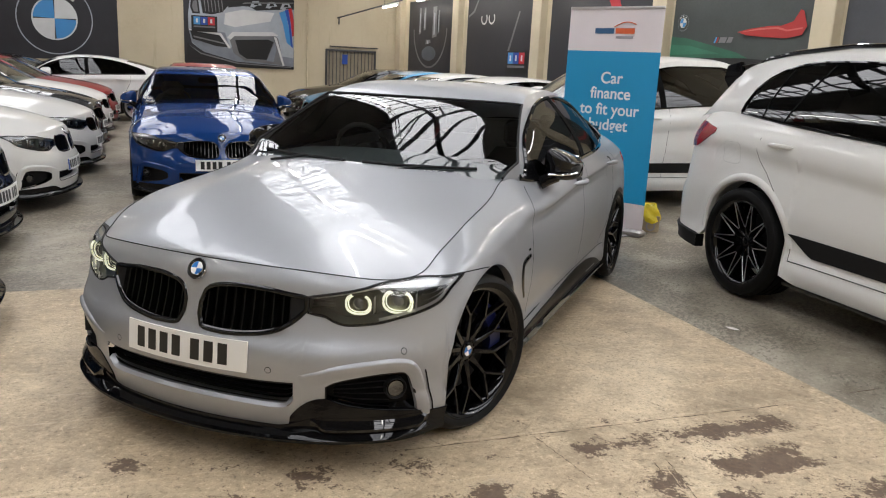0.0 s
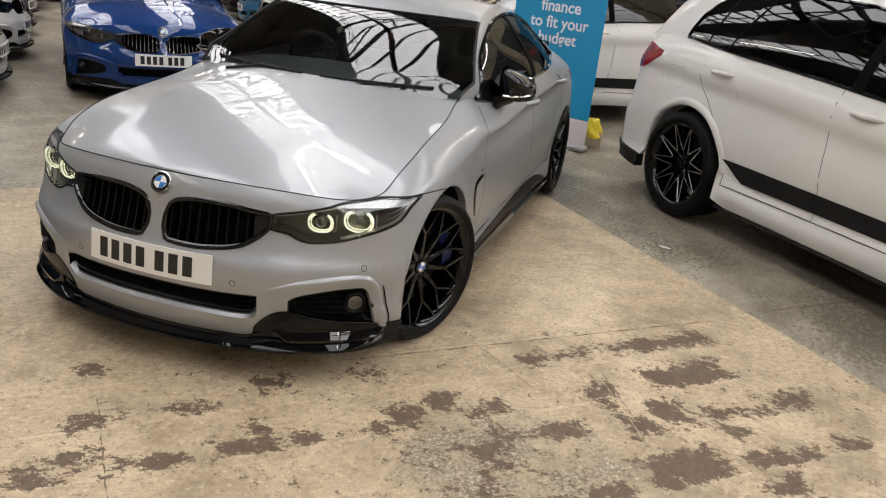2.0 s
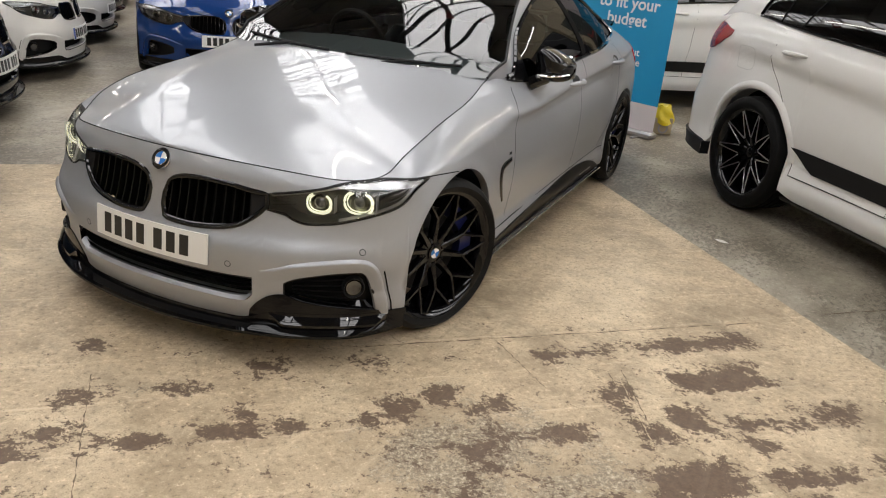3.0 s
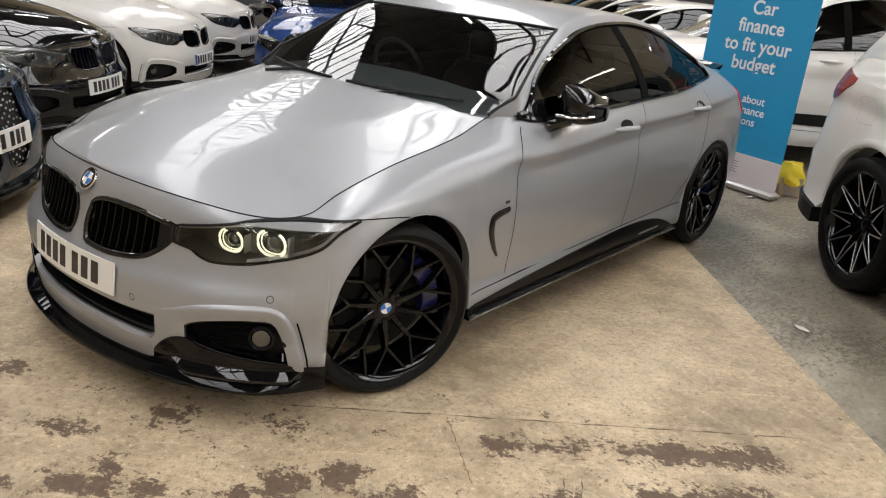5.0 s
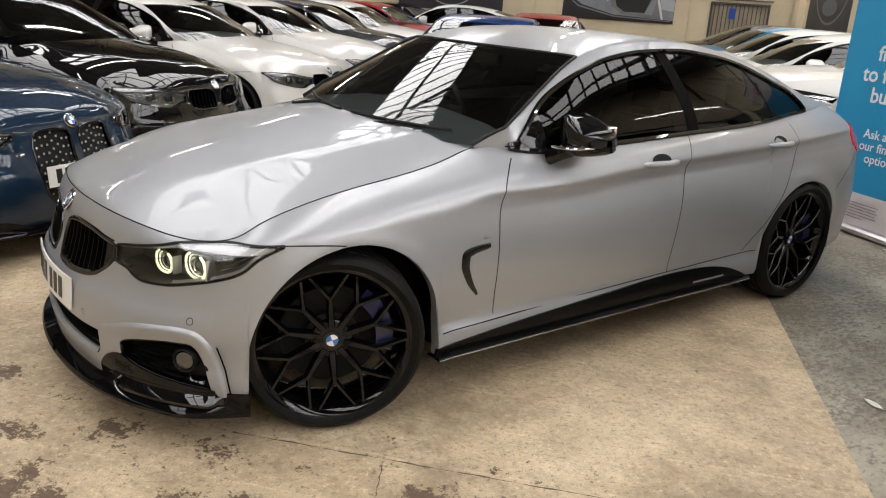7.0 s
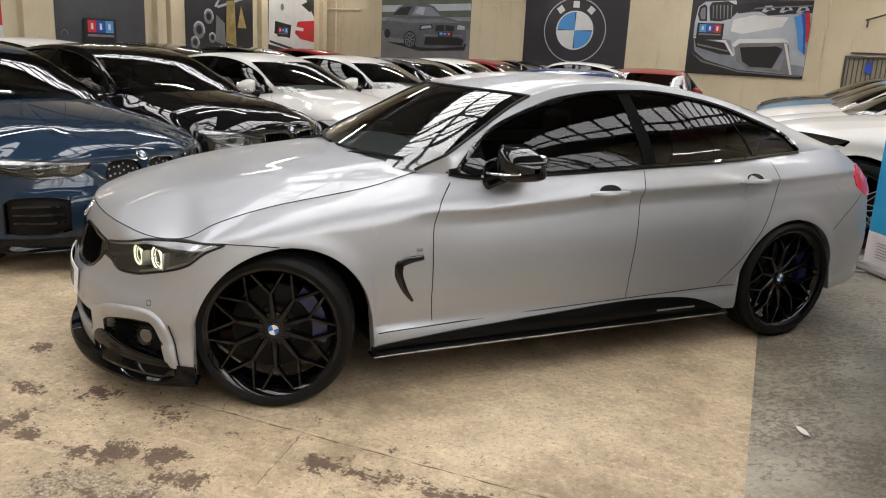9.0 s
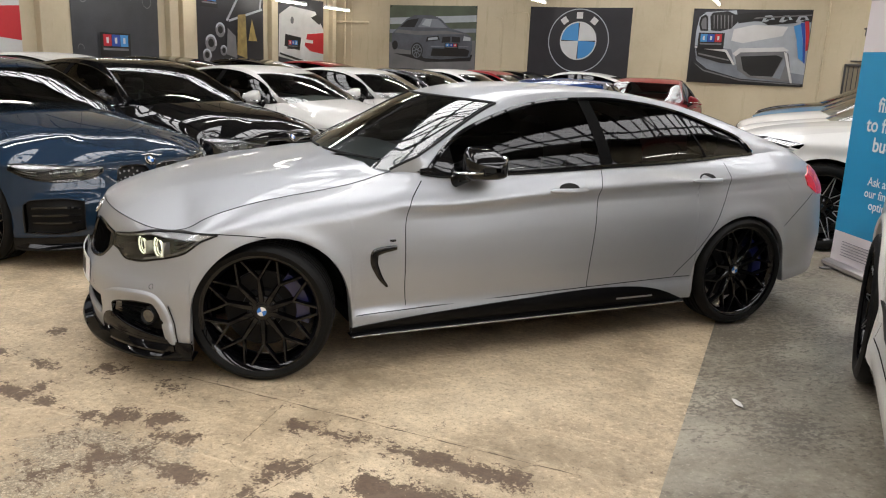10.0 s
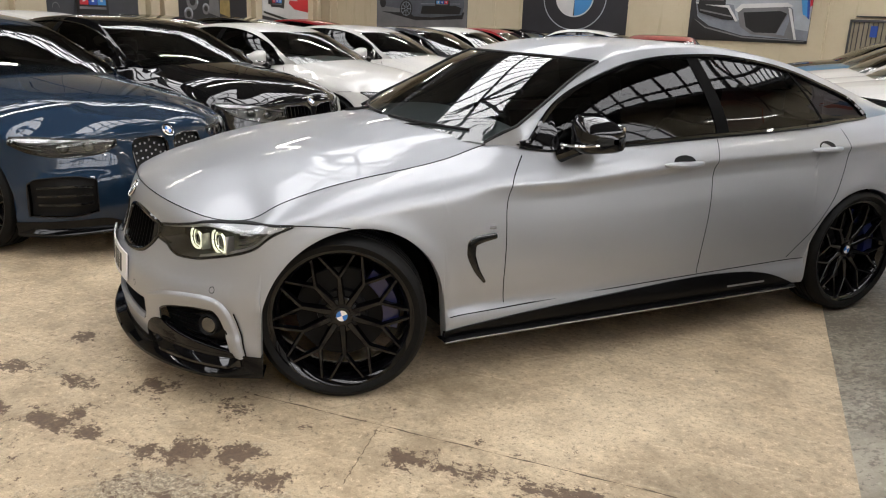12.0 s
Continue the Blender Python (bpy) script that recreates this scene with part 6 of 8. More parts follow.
            grips_at = ((1.55, 1.035), (2.72, 1.082))
            # dark moulding along the doors
            part("side_stripe", patch(sh, sh.at_y(0.55), sh.at_y(2.53), lambda s: np.maximum(0.420 + 0 * s, 0.538 - (sh.at_y(2.53) - s) * 0.62), lambda s: 0.522 + 0.018 * (s - s_a) / (s_b - s_a), 0.010, 40, 4, 0.0, sgn), SATIN_BLACK, car, "dark side moulding")
        for hy, hz in grips_at:
            sc = sh.at_y(hy)
            bowl = [(sc + 0.062 * math.cos(a), hz + (0.013 if fine else -0.008) + 0.027 * math.sin(a)) for a in np.linspace(0, 2 * np.pi, 24, endpoint=False)]
            pts = sh.P([b[0] for b in bowl], [b[1] for b in bowl], 0.0015) * np.array([sgn, 1, 1])
            hd = part("door_handle", Geo().tube([tuple(sh.P(sc + k, hz + 0.004 * math.cos(k * 14), (0.042 if fine else 0.034) - (1.05 if fine else 0.9) * abs(k) ** 1.45) * np.array([sgn, 1, 1])) for k in np.linspace(-0.115, 0.115, 13)], [0.006, 0.011, 0.014, 0.0155, 0.016, 0.016, 0.016, 0.016, 0.016, 0.0155, 0.014, 0.011, 0.006], 10), body, car)
            # on the silver car a flat black disc paints the bowl's shadow
            part("handle_bowl", Geo().fan(pts.tolist(), flip=sgn < 0), SATIN_BLACK if fine else body, hd)
        # mirror
        mx = 0.0 if T["hub"] < 0.36 else 0.09
        mz = 1.0 if T["hub"] < 0.36 else 1.20
        my = 1.02
        rings = []
        for x, yc_, hy, z0_, z1_ in ((0.83, 0.03, 0.05, -0.050, 0.080), (0.86, 0.02, 0.085, -0.058, 0.102), (0.91, 0.01, 0.100, -0.058, 0.090), (0.96, 0.018, 0.100, -0.056, 0.068), (0.99, 0.03, 0.088, -0.050, 0.050), (1.008, 0.045, 0.06, -0.040, 0.030), (1.014, 0.055, 0.014, -0.010, 0.012)):
            rg = []
            for a in np.linspace(0, 2 * np.pi, 25):
                ca, sa = math.cos(a), math.sin(a)
                yv = math.copysign(abs(ca) ** 0.5, ca) * hy
                zv = (z0_ + z1_) / 2 + math.copysign(abs(sa) ** 0.42, sa) * (z1_ - z0_) / 2
                rg.append(((x + mx) * sgn, my + yc_ + yv, mz + zv))
            rings.append(rg)
        g = Geo().grid(np.array(rings), flip=sgn > 0)
        g.fan(rings[0][:-1], flip=sgn < 0)
        mir = part("door_mirror", g, mirror_mat or body, car, "door mirror", angle=50)
        part("mirror_arm", Geo().tube([((0.83 + mx) * sgn, 0.93, mz - 0.075), ((0.87 + mx) * sgn, 0.95, mz - 0.055), ((0.91 + mx) * sgn, 0.97, mz - 0.035)], [0.035, 0.03, 0.03], 10), GLOSS_BLACK, mir)
        part("indicator_strip", Geo().tube([((0.88 + mx) * sgn, 0.898, mz - 0.022), ((0.94 + mx) * sgn, 0.904, mz - 0.020), ((0.985 + mx) * sgn, 0.935, mz - 0.016), ((1.008 + mx) * sgn, 0.995, mz - 0.012)], 0.006, 8), CHROME, mir)
        part("mirror_glass", Geo().box((min(0.87 * sgn, 0.99 * sgn) + mx * sgn, my + 0.108, mz - 0.04), (max(0.87 * sgn, 0.99 * sgn) + mx * sgn, my + 0.122, mz + 0.06), 0.01), CHROME, mir)
        # tail lamp
        tl = T["tail"]
        sa_, sb_ = sh.at_y(tl["y"][0]), sh.at_y(tl["y"][1]) + 0.22
        n01 = lambda s: (s - sa_) / (sb_ - sa_)
        tlo, thi = pchip(tl["lo"]), pchip(tl["hi"])
        part("tail_lamp", patch(sh, sa_, sb_, lambda s: tlo(n01(s)), lambda s: thi(n01(s)), 0.008, 18, 6, -0.01, sgn), RED_LIT if lit else RED_GLASS, car, "red tail lamp")
        if fine:
            # wing vent
            vent = [(0.655, 0.620), (0.575, 0.608), (0.542, 0.592), (0.540, 0.555), (0.570, 0.480), (0.613, 0.422)]
            f = pchip([(k, a) for k, (a, _) in enumerate(vent)]), pchip([(k, b) for k, (_, b) in enumerate(vent)])
            q = [(sh.at_y(float(f[0](k)) - 0.055), float(f[1](k))) for k in np.linspace(0, 5, 40)]
            part("wing_vent", Geo().grid(ribbon(sh, q, np.interp(np.linspace(0, 5, 40), (0, 1, 2.2, 3, 5), (0.024, 0.034, 0.042, 0.040, 0.012)), 0.001, False, 0.004, sgn), flip=sgn < 0), GLOSS_BLACK, car, "black wing vent")
            part("wing_badge", patch(sh, sh.at_y(0.565), sh.at_y(0.595), lambda s: 0.648 + 0 * s, lambda s: 0.660 + 0 * s, 0.003, 4, 3, 0.0, sgn), CHROME, car)
            part("skirt_bar", patch(sh, sh.at_y(1.93), sh.at_y(2.18), lambda s: k0 + 0.036 + 0 * s, lambda s: k0 + 0.046 + 0 * s, 0.0095, 4, 2, None, sgn), RIM_SILVER, car)

    # arch liners, underbody
    for hy in (0.0, wb):
        for sgn in (1, -1):
            a = np.linspace(0.05, np.pi - (0.22 if hy > 0 else 0.02), 20)
            R_ = T["arch"] + 0.006
            xo, xi = 0.775 * T["outline"][9][0] / 0.905, 0.45
            P2 = np.array([[(x * sgn, hy - R_ * math.cos(t), T["hub"] + R_ * math.sin(t)) for x in (xo, xi)] for t in a])
            g = Geo().grid(P2, flip=sgn > 0)
            g.fan([(xi * sgn, hy - R_ * math.cos(t), T["hub"] + R_ * math.sin(t)) for t in a])
            part("arch_liner", g, MATT_BLACK, car)
    half = T["outline"][9][0]
    part("underbody", Geo().box((-half + 0.05, T["arch"] + 0.03, k0 + 0.02), (half - 0.05, wb - T["arch"] - 0.03, k0 + 0.08)).box((-0.5, -0.62, k0 + 0.03), (0.5, wb + 0.75, k0 + 0.10)), MATT_BLACK, car)
    # cabin inside
    if interior:
        roof_z = float(T["spine"][5][2])
        bz = float(sh.f_top(1.2))
        part("cabin_lining", Geo().box((-0.82, 0.75, k0 + 0.1), (0.82, wb + 0.3, k0 + 0.14)).box((-0.80, 1.0, k0 + 0.1), (-0.76, wb - 0.5, bz - 0.03)).box((0.76, 1.0, k0 + 0.1), (0.80, wb - 0.5, bz - 0.03)), DASH, car)
        dsh = []
        for x in np.linspace(-0.76, 0.76, 13):
            bow = 0.18 * (1 - (x / 0.76) ** 2)
            dsh.append([(x, 0.86 - bow, bz - 0.04), (x, 1.02 - bow, bz + 0.015 + (0.035 if 0.2 < -x < 0.55 else 0.0)), (x, 1.16 - bow * 0.5, bz - 0.01), (x, 1.18 - bow * 0.4, bz - 0.22)])
        part("dashboard", Geo().grid(np.array(dsh)), DASH, car, angle=60)
        for x in (-0.38, 0.38):
            seat(car, x, 1.62, k0 + 0.10 + (bz - 0.95))
            seat(car, x, 2.45, k0 + 0.10 + (bz - 0.95))
        a = np.linspace(0, 2 * np.pi, 24, endpoint=False)
        cx, cy, cz = -0.38, 1.28, bz + 0.0
        part("steering_wheel", Geo().tube([(cx + 0.18 * math.cos(t), cy - 0.05 * math.sin(t), cz + 0.17 * math.sin(t)) for t in a], 0.014, 8, closed=True).box((cx - 0.06, cy - 0.02, cz - 0.05), (cx + 0.06, cy + 0.02, cz + 0.05), 0.02).tube([(cx - 0.17, cy, cz), (cx + 0.17, cy, cz)], 0.014, 6), LEATHER, car)
        part("rear_view_mirror", Geo().box((-0.11, 1.24, roof_z - 0.19), (0.11, 1.27, roof_z - 0.12), 0.012), SATIN_BLACK, car)
    # wheels
    for hy, tr in ((0.0, T["track"][0]), (wb, T["track"][1])):
        for sgn in (1, -1):
            add_wheel(car, T, wheels, tr * sgn, hy - (0.02 if hy == 0 and fine else 0), steer if hy == 0 else 0.0, fine, blue_caliper)
    if spoiler and T["hub"] < 0.36:
        rows_ = []
        for x in np.linspace(-0.58, 0.58, 25):
            yb_ = 3.67 - 0.12 * (x / 0.62) ** 2
            zb_ = 1.045 - 0.012 * (x / 0.62) ** 2
            rows_.append([(x, yb_ - 0.12, zb_ + 0.006), (x, yb_ - 0.02, zb_ + 0.022), (x, yb_ + 0.03, zb_ + 0.034), (x, yb_ + 0.035, zb_ + 0.026), (x, yb_ - 0.01, zb_ - 0.002)])
        part("boot_spoiler", Geo().grid(np.array(rows_)), GLOSS_BLACK, car, "gloss black boot spoiler")
    return car


def patch_points(shell, s0, s1, lo, hi, off, side, n=10, m=4):
    s = np.linspace(s0, s1, n)
    w = np.linspace(0, 1, m)
    Z = lo(s)[:, None] * (1 - w) + hi(s)[:, None] * w
    return shell.P(np.repeat(s[:, None], m, 1), Z, off) * np.array([side, 1, 1])


def facing(x, y, heading):
    """The pose of a car whose badge stands at x, y and whose nose points along heading (degrees from +x)."""
    r = Matrix.Rotation(radians(heading + 90), 4, "Z")
    return Matrix.Translation(Vector((x, y, 0)) - r @ Vector((0, -0.70, 0))) @ r


def by_wheel(x, y, heading, wheel):
    """The pose of a car of which one hub, given in its own axes, stands at x, y."""
    r = Matrix.Rotation(radians(heading + 90), 4, "Z")
    return Matrix.Translation(Vector((x, y, 0)) - r @ Vector((wheel[0], wheel[1], 0))) @ r


COUPE_SUV = dict(SUV)
COUPE_SUV["rail"] = SUV["rail"][:7] + [(3.1, 0.62, 1.55), (3.5, 0.59, 1.40), (3.75, 0.58, 1.29), (3.88, 0.58, 1.22), (3.95, 0.58, 1.16)]
COUPE_SUV["spine"] = SUV["spine"][:7] + [(3.1, 3.14, 1.64), (3.5, 3.58, 1.48), (3.75, 3.83, 1.34), (3.88, 3.94, 1.24), (3.95, 3.99, 1.16)]
COUPE_SUV["dlo"] = SUV["dlo"][:6] + [(2.9, 1.52), (3.15, 1.43), (3.35, 1.31), (3.45, 1.215)]
COUPE_SUV["backlight"] = (3.2, 3.85)
TALL_GRILLE = saloon(kidney=dict(x=(0.03, 0.30), lo=[(0.03, 0.34), (0.06, 0.29), (0.12, 0.27), (0.2, 0.275), (0.26, 0.33), (0.30, 0.45)], hi=[(0.03, 0.64), (0.06, 0.672), (0.15, 0.685), (0.25, 0.68), (0.285, 0.66), (0.30, 0.60)], slats=6, studs=True),
                     lamp=dict(lo=[(0.0, 0.655), (0.1, 0.615), (0.3, 0.60), (0.5, 0.625), (0.66, 0.68)], hi=[(0.0, 0.69), (0.2, 0.70), (0.45, 0.712), (0.66, 0.718)], start=0.40),
                     intake=dict(x=0.02, lo=[(0, 0.20), (0.02, 0.20)], hi=[(0, 0.201), (0.02, 0.201)]),
                     fog=dict(x=(0.56, 0.95), lo=[(0.56, 0.27), (0.7, 0.245), (0.95, 0.26)], hi=[(0.56, 0.47), (0.7, 0.495), (0.90, 0.485), (0.95, 0.45)]))
F30 = saloon(kidney=dict(x=(0.035, 0.36), lo=[(0.035, 0.56), (0.06, 0.53), (0.2, 0.53), (0.32, 0.55), (0.36, 0.60)], hi=[(0.035, 0.62), (0.06, 0.665), (0.2, 0.69), (0.33, 0.69), (0.36, 0.66)], slats=7),
             lamp=dict(SALOON["lamp"], start=0.37), plate_z=0.405)

build_car("silver_coupe_saloon", Matrix.Identity(4), "silver metallic four-door coupe with black wheels and splitter", SALOON, SILVER, fine=True, wheels="y", steer=-21, lit=True, blue_caliper=True, mirror_mat=GLOSS_BLACK)


def suv_extras(car):
    """Roof rails, tail spoiler, lower guard and arch edging of the near white SUV."""
    for sgn in (1, -1):
        pts = [(sgn * 0.63, 1.45, 1.655), (sgn * 0.63, 1.6, 1.70), (sgn * 0.625, 2.1, 1.735), (sgn * 0.615, 2.6, 1.735), (sgn * 0.60, 3.1, 1.70), (sgn * 0.59, 3.4, 1.655), (sgn * 0.585, 3.48, 1.62)]
        part("roof_rail", Geo().tube(pts, 0.016, 8), GLOSS_BLACK, car, "gloss black roof rail")
        part("spoiler_fin", Geo().prism([(3.62, 1.45), (3.78, 1.40), (3.87, 1.50), (3.85, 1.60), (3.70, 1.63)], 0.0, 0.03).move(Matrix(((0, 0, sgn, sgn * 0.58), (1, 0, 0, 0), (0, 1, 0, 0), (0, 0, 0, 1)))), GLOSS_BLACK, car)
    rows_ = [[(x, 3.70 + dy - 0.08 * (x / 0.6) ** 2, 1.605 + dz) for dy, dz in ((-0.14, 0.025), (0.06, 0.0), (0.14, -0.03), (0.13, -0.045), (-0.05, -0.03))] for x in np.linspace(-0.6, 0.6, 13)]
    part("tail_spoiler", Geo().grid(np.array(rows_)), WHITE, car, "white tail spoiler")
    sh = Shell(SUV)
    for hub_y in (0.0, SUV["wheelbase"]):
        for sgn in (1, -1):
            lip = [(sh.at_y(hub_y - (SUV["arch"] + 0.026) * math.cos(a)), SUV["hub"] + (SUV["arch"] + 0.026) * math.sin(a)) for a in np.linspace(0.12, np.pi - 0.05, 36)]
            part("arch_lip", Geo().grid(ribbon(sh, lip, 0.052, -0.002, False, 0.014, sgn), flip=sgn < 0), WHITE, car, angle=60)
    s0, s1 = sh.at_y(3.45), sh.length - 0.05
    for sgn in (1, -1):
        part("rear_guard", patch(sh, s0, s1, lambda s: sh.f_bottom(sh.Y(s)) - 0.10, lambda s: sh.f_bottom(sh.Y(s)) - 0.005, 0.02, 20, 4, -0.05, sgn), SATIN_BLACK, car, "black lower rear guard")
        part("fuel_flap" if sgn > 0 else "fuel_flap_line", Geo().grid(ribbon(sh, [(sh.at_y(3.20) + 0.095 * np.sign(math.cos(a)) * abs(math.cos(a)) ** 0.4, 0.99 + 0.075 * np.sign(math.sin(a)) * abs(math.sin(a)) ** 0.4) for a in np.linspace(0.05, 2 * np.pi + 0.05, 40, endpoint=False)], 0.0016, 0.0008, True, 0, sgn)), SEAM_GREY, car)
        s2, s3 = sh.at_y(0.44), sh.at_y(2.53)
        s_ = np.linspace(s2, s3, 20)
        part("sill_blade", Geo().grid(np.stack([sh.P(s_, 0.205 + 0 * s_, -0.04), sh.P(s_, 0.192 + 0 * s_, 0.012), sh.P(s_, 0.206 + 0 * s_, 0.018), sh.P(s_, 0.220 + 0 * s_, 0.002)], 1) * np.array([sgn, 1, 1]), flip=sgn < 0), GLOSS_BLACK, car)


def place(u, v, heading):
    """A car's pose with its badge at hall metres u, v."""
    p = hall(u, v)
    return facing(p.x, p.y, heading)


ROW = "parked cars in the angled row"
EAST = "cars parked along the banner's wall"
WEST = "cars parked against the far side wall"
EAST_H, WEST_H, OUT_H = 222.1, 222.1, -47.9
suv_extras(build_car("white_suv", by_wheel(1.797, 2.825, -50, (-0.985, 2.975)), "white SUV with black two-tone wheels and dark side moulding", SUV, WHITE, wheels="v", splitter=False, interior=False, spoiler=False))
_p = hall(3.9, 14.25)
build_car("white_coupe_suv", by_wheel(_p.x, _p.y, EAST_H, (0, -0.80)), "white coupe SUV with dark side moulding behind the banner", COUPE_SUV, WHITE, wheels="v", splitter=False, interior=False, spoiler=False, group=EAST)
build_car("blue_saloon", facing(-3.12, 3.42, -47) @ Matrix.Scale(0.965, 4), "bright blue coupe saloon parked nose to the silver car", saloon(), BLUE, wheels="y", interior=True)
build_car("slate_blue_coupe", facing(-1.77, -0.33, 36), "slate blue coupe with tall black studded grilles", TALL_GRILLE, SLATE_BLUE, wheels="y", group=ROW, kind_lamp="slim", mirror_mat=GLOSS_BLACK)
build_car("black_coupe", facing(-3.37, 1.11, 36), "gloss black coupe with black grilles", F30, BLACK_PAINT, wheels="double", group=ROW)
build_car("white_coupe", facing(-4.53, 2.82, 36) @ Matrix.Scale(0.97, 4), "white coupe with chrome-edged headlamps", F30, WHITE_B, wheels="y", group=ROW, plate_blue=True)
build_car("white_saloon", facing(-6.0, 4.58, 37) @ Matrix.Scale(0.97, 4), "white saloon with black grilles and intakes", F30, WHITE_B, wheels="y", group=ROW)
build_car("grey_coupe", facing(-7.5, 6.15, 38) @ Matrix.Scale(0.97, 4), "dark grey coupe between two white cars", saloon(), GREY_PAINT, wheels="y", group=ROW)
build_car("white_saloon", facing(-8.95, 7.7, 38) @ Matrix.Scale(0.97, 4), "white saloon in the angled row", F30, WHITE, wheels="double", group=ROW)
build_car("red_saloon", facing(-10.4, 9.3, 38) @ Matrix.Scale(0.97, 4), "dark red saloon in the angled row", F30, RED_PAINT, wheels="double", group=ROW)
build_car("black_saloon", facing(-11.8, 10.9, 38) @ Matrix.Scale(0.97, 4), "black saloon near the end wall", F30, BLACK_PAINT, wheels="double", group=ROW, interior=False)
build_car("white_saloon", place(3.6, 11.7, EAST_H), "white saloon parked nose out from the wall", saloon(), WHITE, wheels="double", group=EAST, interior=False)
build_car("pale_blue_saloon", place(3.7, 7.0, EAST_H), "turquoise blue saloon parked nose out", F30, PALE_BLUE, wheels="double", group=EAST, interior=False)
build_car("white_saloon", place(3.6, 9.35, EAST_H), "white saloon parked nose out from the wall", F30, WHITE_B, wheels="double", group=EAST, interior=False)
build_car("black_saloon", place(3.7, 4.7, EAST_H), "black saloon parked nose out from the wall", F30, BLACK_PAINT, wheels="double", group=EAST, interior=False)
build_car("white_hatchback", place(-3.0, 3.2, EAST_H), "white car by the end wall with red tail lamps", F30, WHITE, wheels="double", interior=False)
build_car("red_saloon", place(1.8, 9.2, OUT_H) @ Matrix.Scale(0.97, 4), "red saloon parked behind the blue car", F30, RED_PAINT, wheels="double", interior=False)
build_car("white_saloon", place(-8.8, 13.9, WEST_H), "white saloon parked nose to the side wall", F30, WHITE, wheels="double", group=WEST, interior=False)
build_car("black_saloon", place(-8.8, 11.4, WEST_H), "black saloon parked nose to the side wall", F30, BLACK_PAINT, wheels="double", group=WEST, interior=False)
build_car("black_saloon", place(-8.8, 8.9, WEST_H), "black saloon parked nose to the side wall", saloon(), BLACK_PAINT, wheels="double", group=WEST, interior=False)
build_car("red_saloon", place(-8.8, 6.4, WEST_H), "red saloon parked nose to the side wall", saloon(), RED_PAINT, wheels="double", group=WEST, interior=False)

# ---------- finance banner ----------
BANNER_BLUE = speckled("banner_blue_print", (0.014, 0.285, 0.55), 0.42, 0.04, 2, 120, 0.03)
BANNER_WHITE = speckled("banner_white_print", (0.72, 0.66, 0.68), 0.45, 0.04, 2, 120, 0.03)
PRINT_WHITE = mat("white_print", (0.82, 0.82, 0.84), 0.45)
PRINT_GREY = mat("grey_print", (0.30, 0.28, 0.30), 0.5)
ORANGE = mat("orange_print", (0.65, 0.12, 0.04), 0.45)
NAVY = mat("navy_print", (0.03, 0.10, 0.22), 0.45)
ALU = mat("brushed_aluminium", (0.55, 0.53, 0.53), 0.35, 0.9)
B_DIR = Vector((0.953, -0.300, 0)).normalized()
B_NOR = Vector((B_DIR.y, -B_DIR.x, 0))
B_W, B_H = 0.97, 2.09
_m = Matrix(((B_DIR.x, -B_NOR.x, 0, 0), (B_DIR.y, -B_NOR.y, 0, 0), (0, 0, 1, 0), (0, 0, 0, 1)))
banner = thing("roll_up_banner", Matrix.Translation((0.435, 4.645, 0)) @ _m, "turquoise roll-up finance banner with white lettering on an aluminium stand", "banner")


def bent(x0, x1, z0, z1, y, n=24, sag=0.006):
    """A sheet of the banner, a little bowed."""
    P = np.zeros((n, 2, 3))
    for i, z in enumerate(np.linspace(z0, z1, n)):
        for j, x in enumerate((x0, x1)):
            P[i, j] = (x, y + sag * math.sin(z * 3.1) * 0.5, z)
    g = Geo().grid(P, flip=True)
    return g.grid(P + np.array([0, 0.003, 0]))


part("print_blue", bent(-B_W / 2, B_W / 2, 0.30, 1.705, 0.0), BANNER_BLUE, banner)
part("print_white", bent(-B_W / 2, B_W / 2, 1.705, B_H, 0.0), BANNER_WHITE, banner)
part("print_white", bent(-B_W / 2, B_W / 2, 0.055, 0.30, 0.0), BANNER_WHITE, banner)
part("base", Geo().box((-B_W / 2 - 0.02, -0.07, 0.0), (B_W / 2 + 0.02, 0.07, 0.06), 0.018), ALU, banner, "aluminium banner base")
part("top_rail", Geo().box((-B_W / 2, -0.012, B_H - 0.006), (B_W / 2, 0.012, B_H + 0.02), 0.006), ALU, banner)
part("rear_pole", Geo().tube([(0, 0.03, 0.03), (0, 0.03, B_H)], 0.010, 8), ALU, banner)
for _s in (-1, 1):
    part("foot", Geo().box((_s * 0.36 - 0.02, -0.16, 0.0), (_s * 0.36 + 0.02, 0.16, 0.012), 0.004), ALU, banner)
_flat = Matrix.Rotation(math.pi / 2, 4, "X")


def banner_line(text, z, size, bold):
    letters("lettering", text, size, PRINT_WHITE, banner, Matrix.Translation((0.02, -0.0062, z)) @ _flat, bold, 0.0004, "CENTER")


for _t, _z in (("Car", 1.41), ("finance", 1.268), ("to fit your", 1.118), ("budget", 0.972)):
    banner_line(_t, _z, 0.151, 0.0028)
for _t, _z in (("Ask about", 0.715), ("our finance", 0.625), ("options", 0.537)):
    banner_line(_t, _z, 0.092, 0.0012)
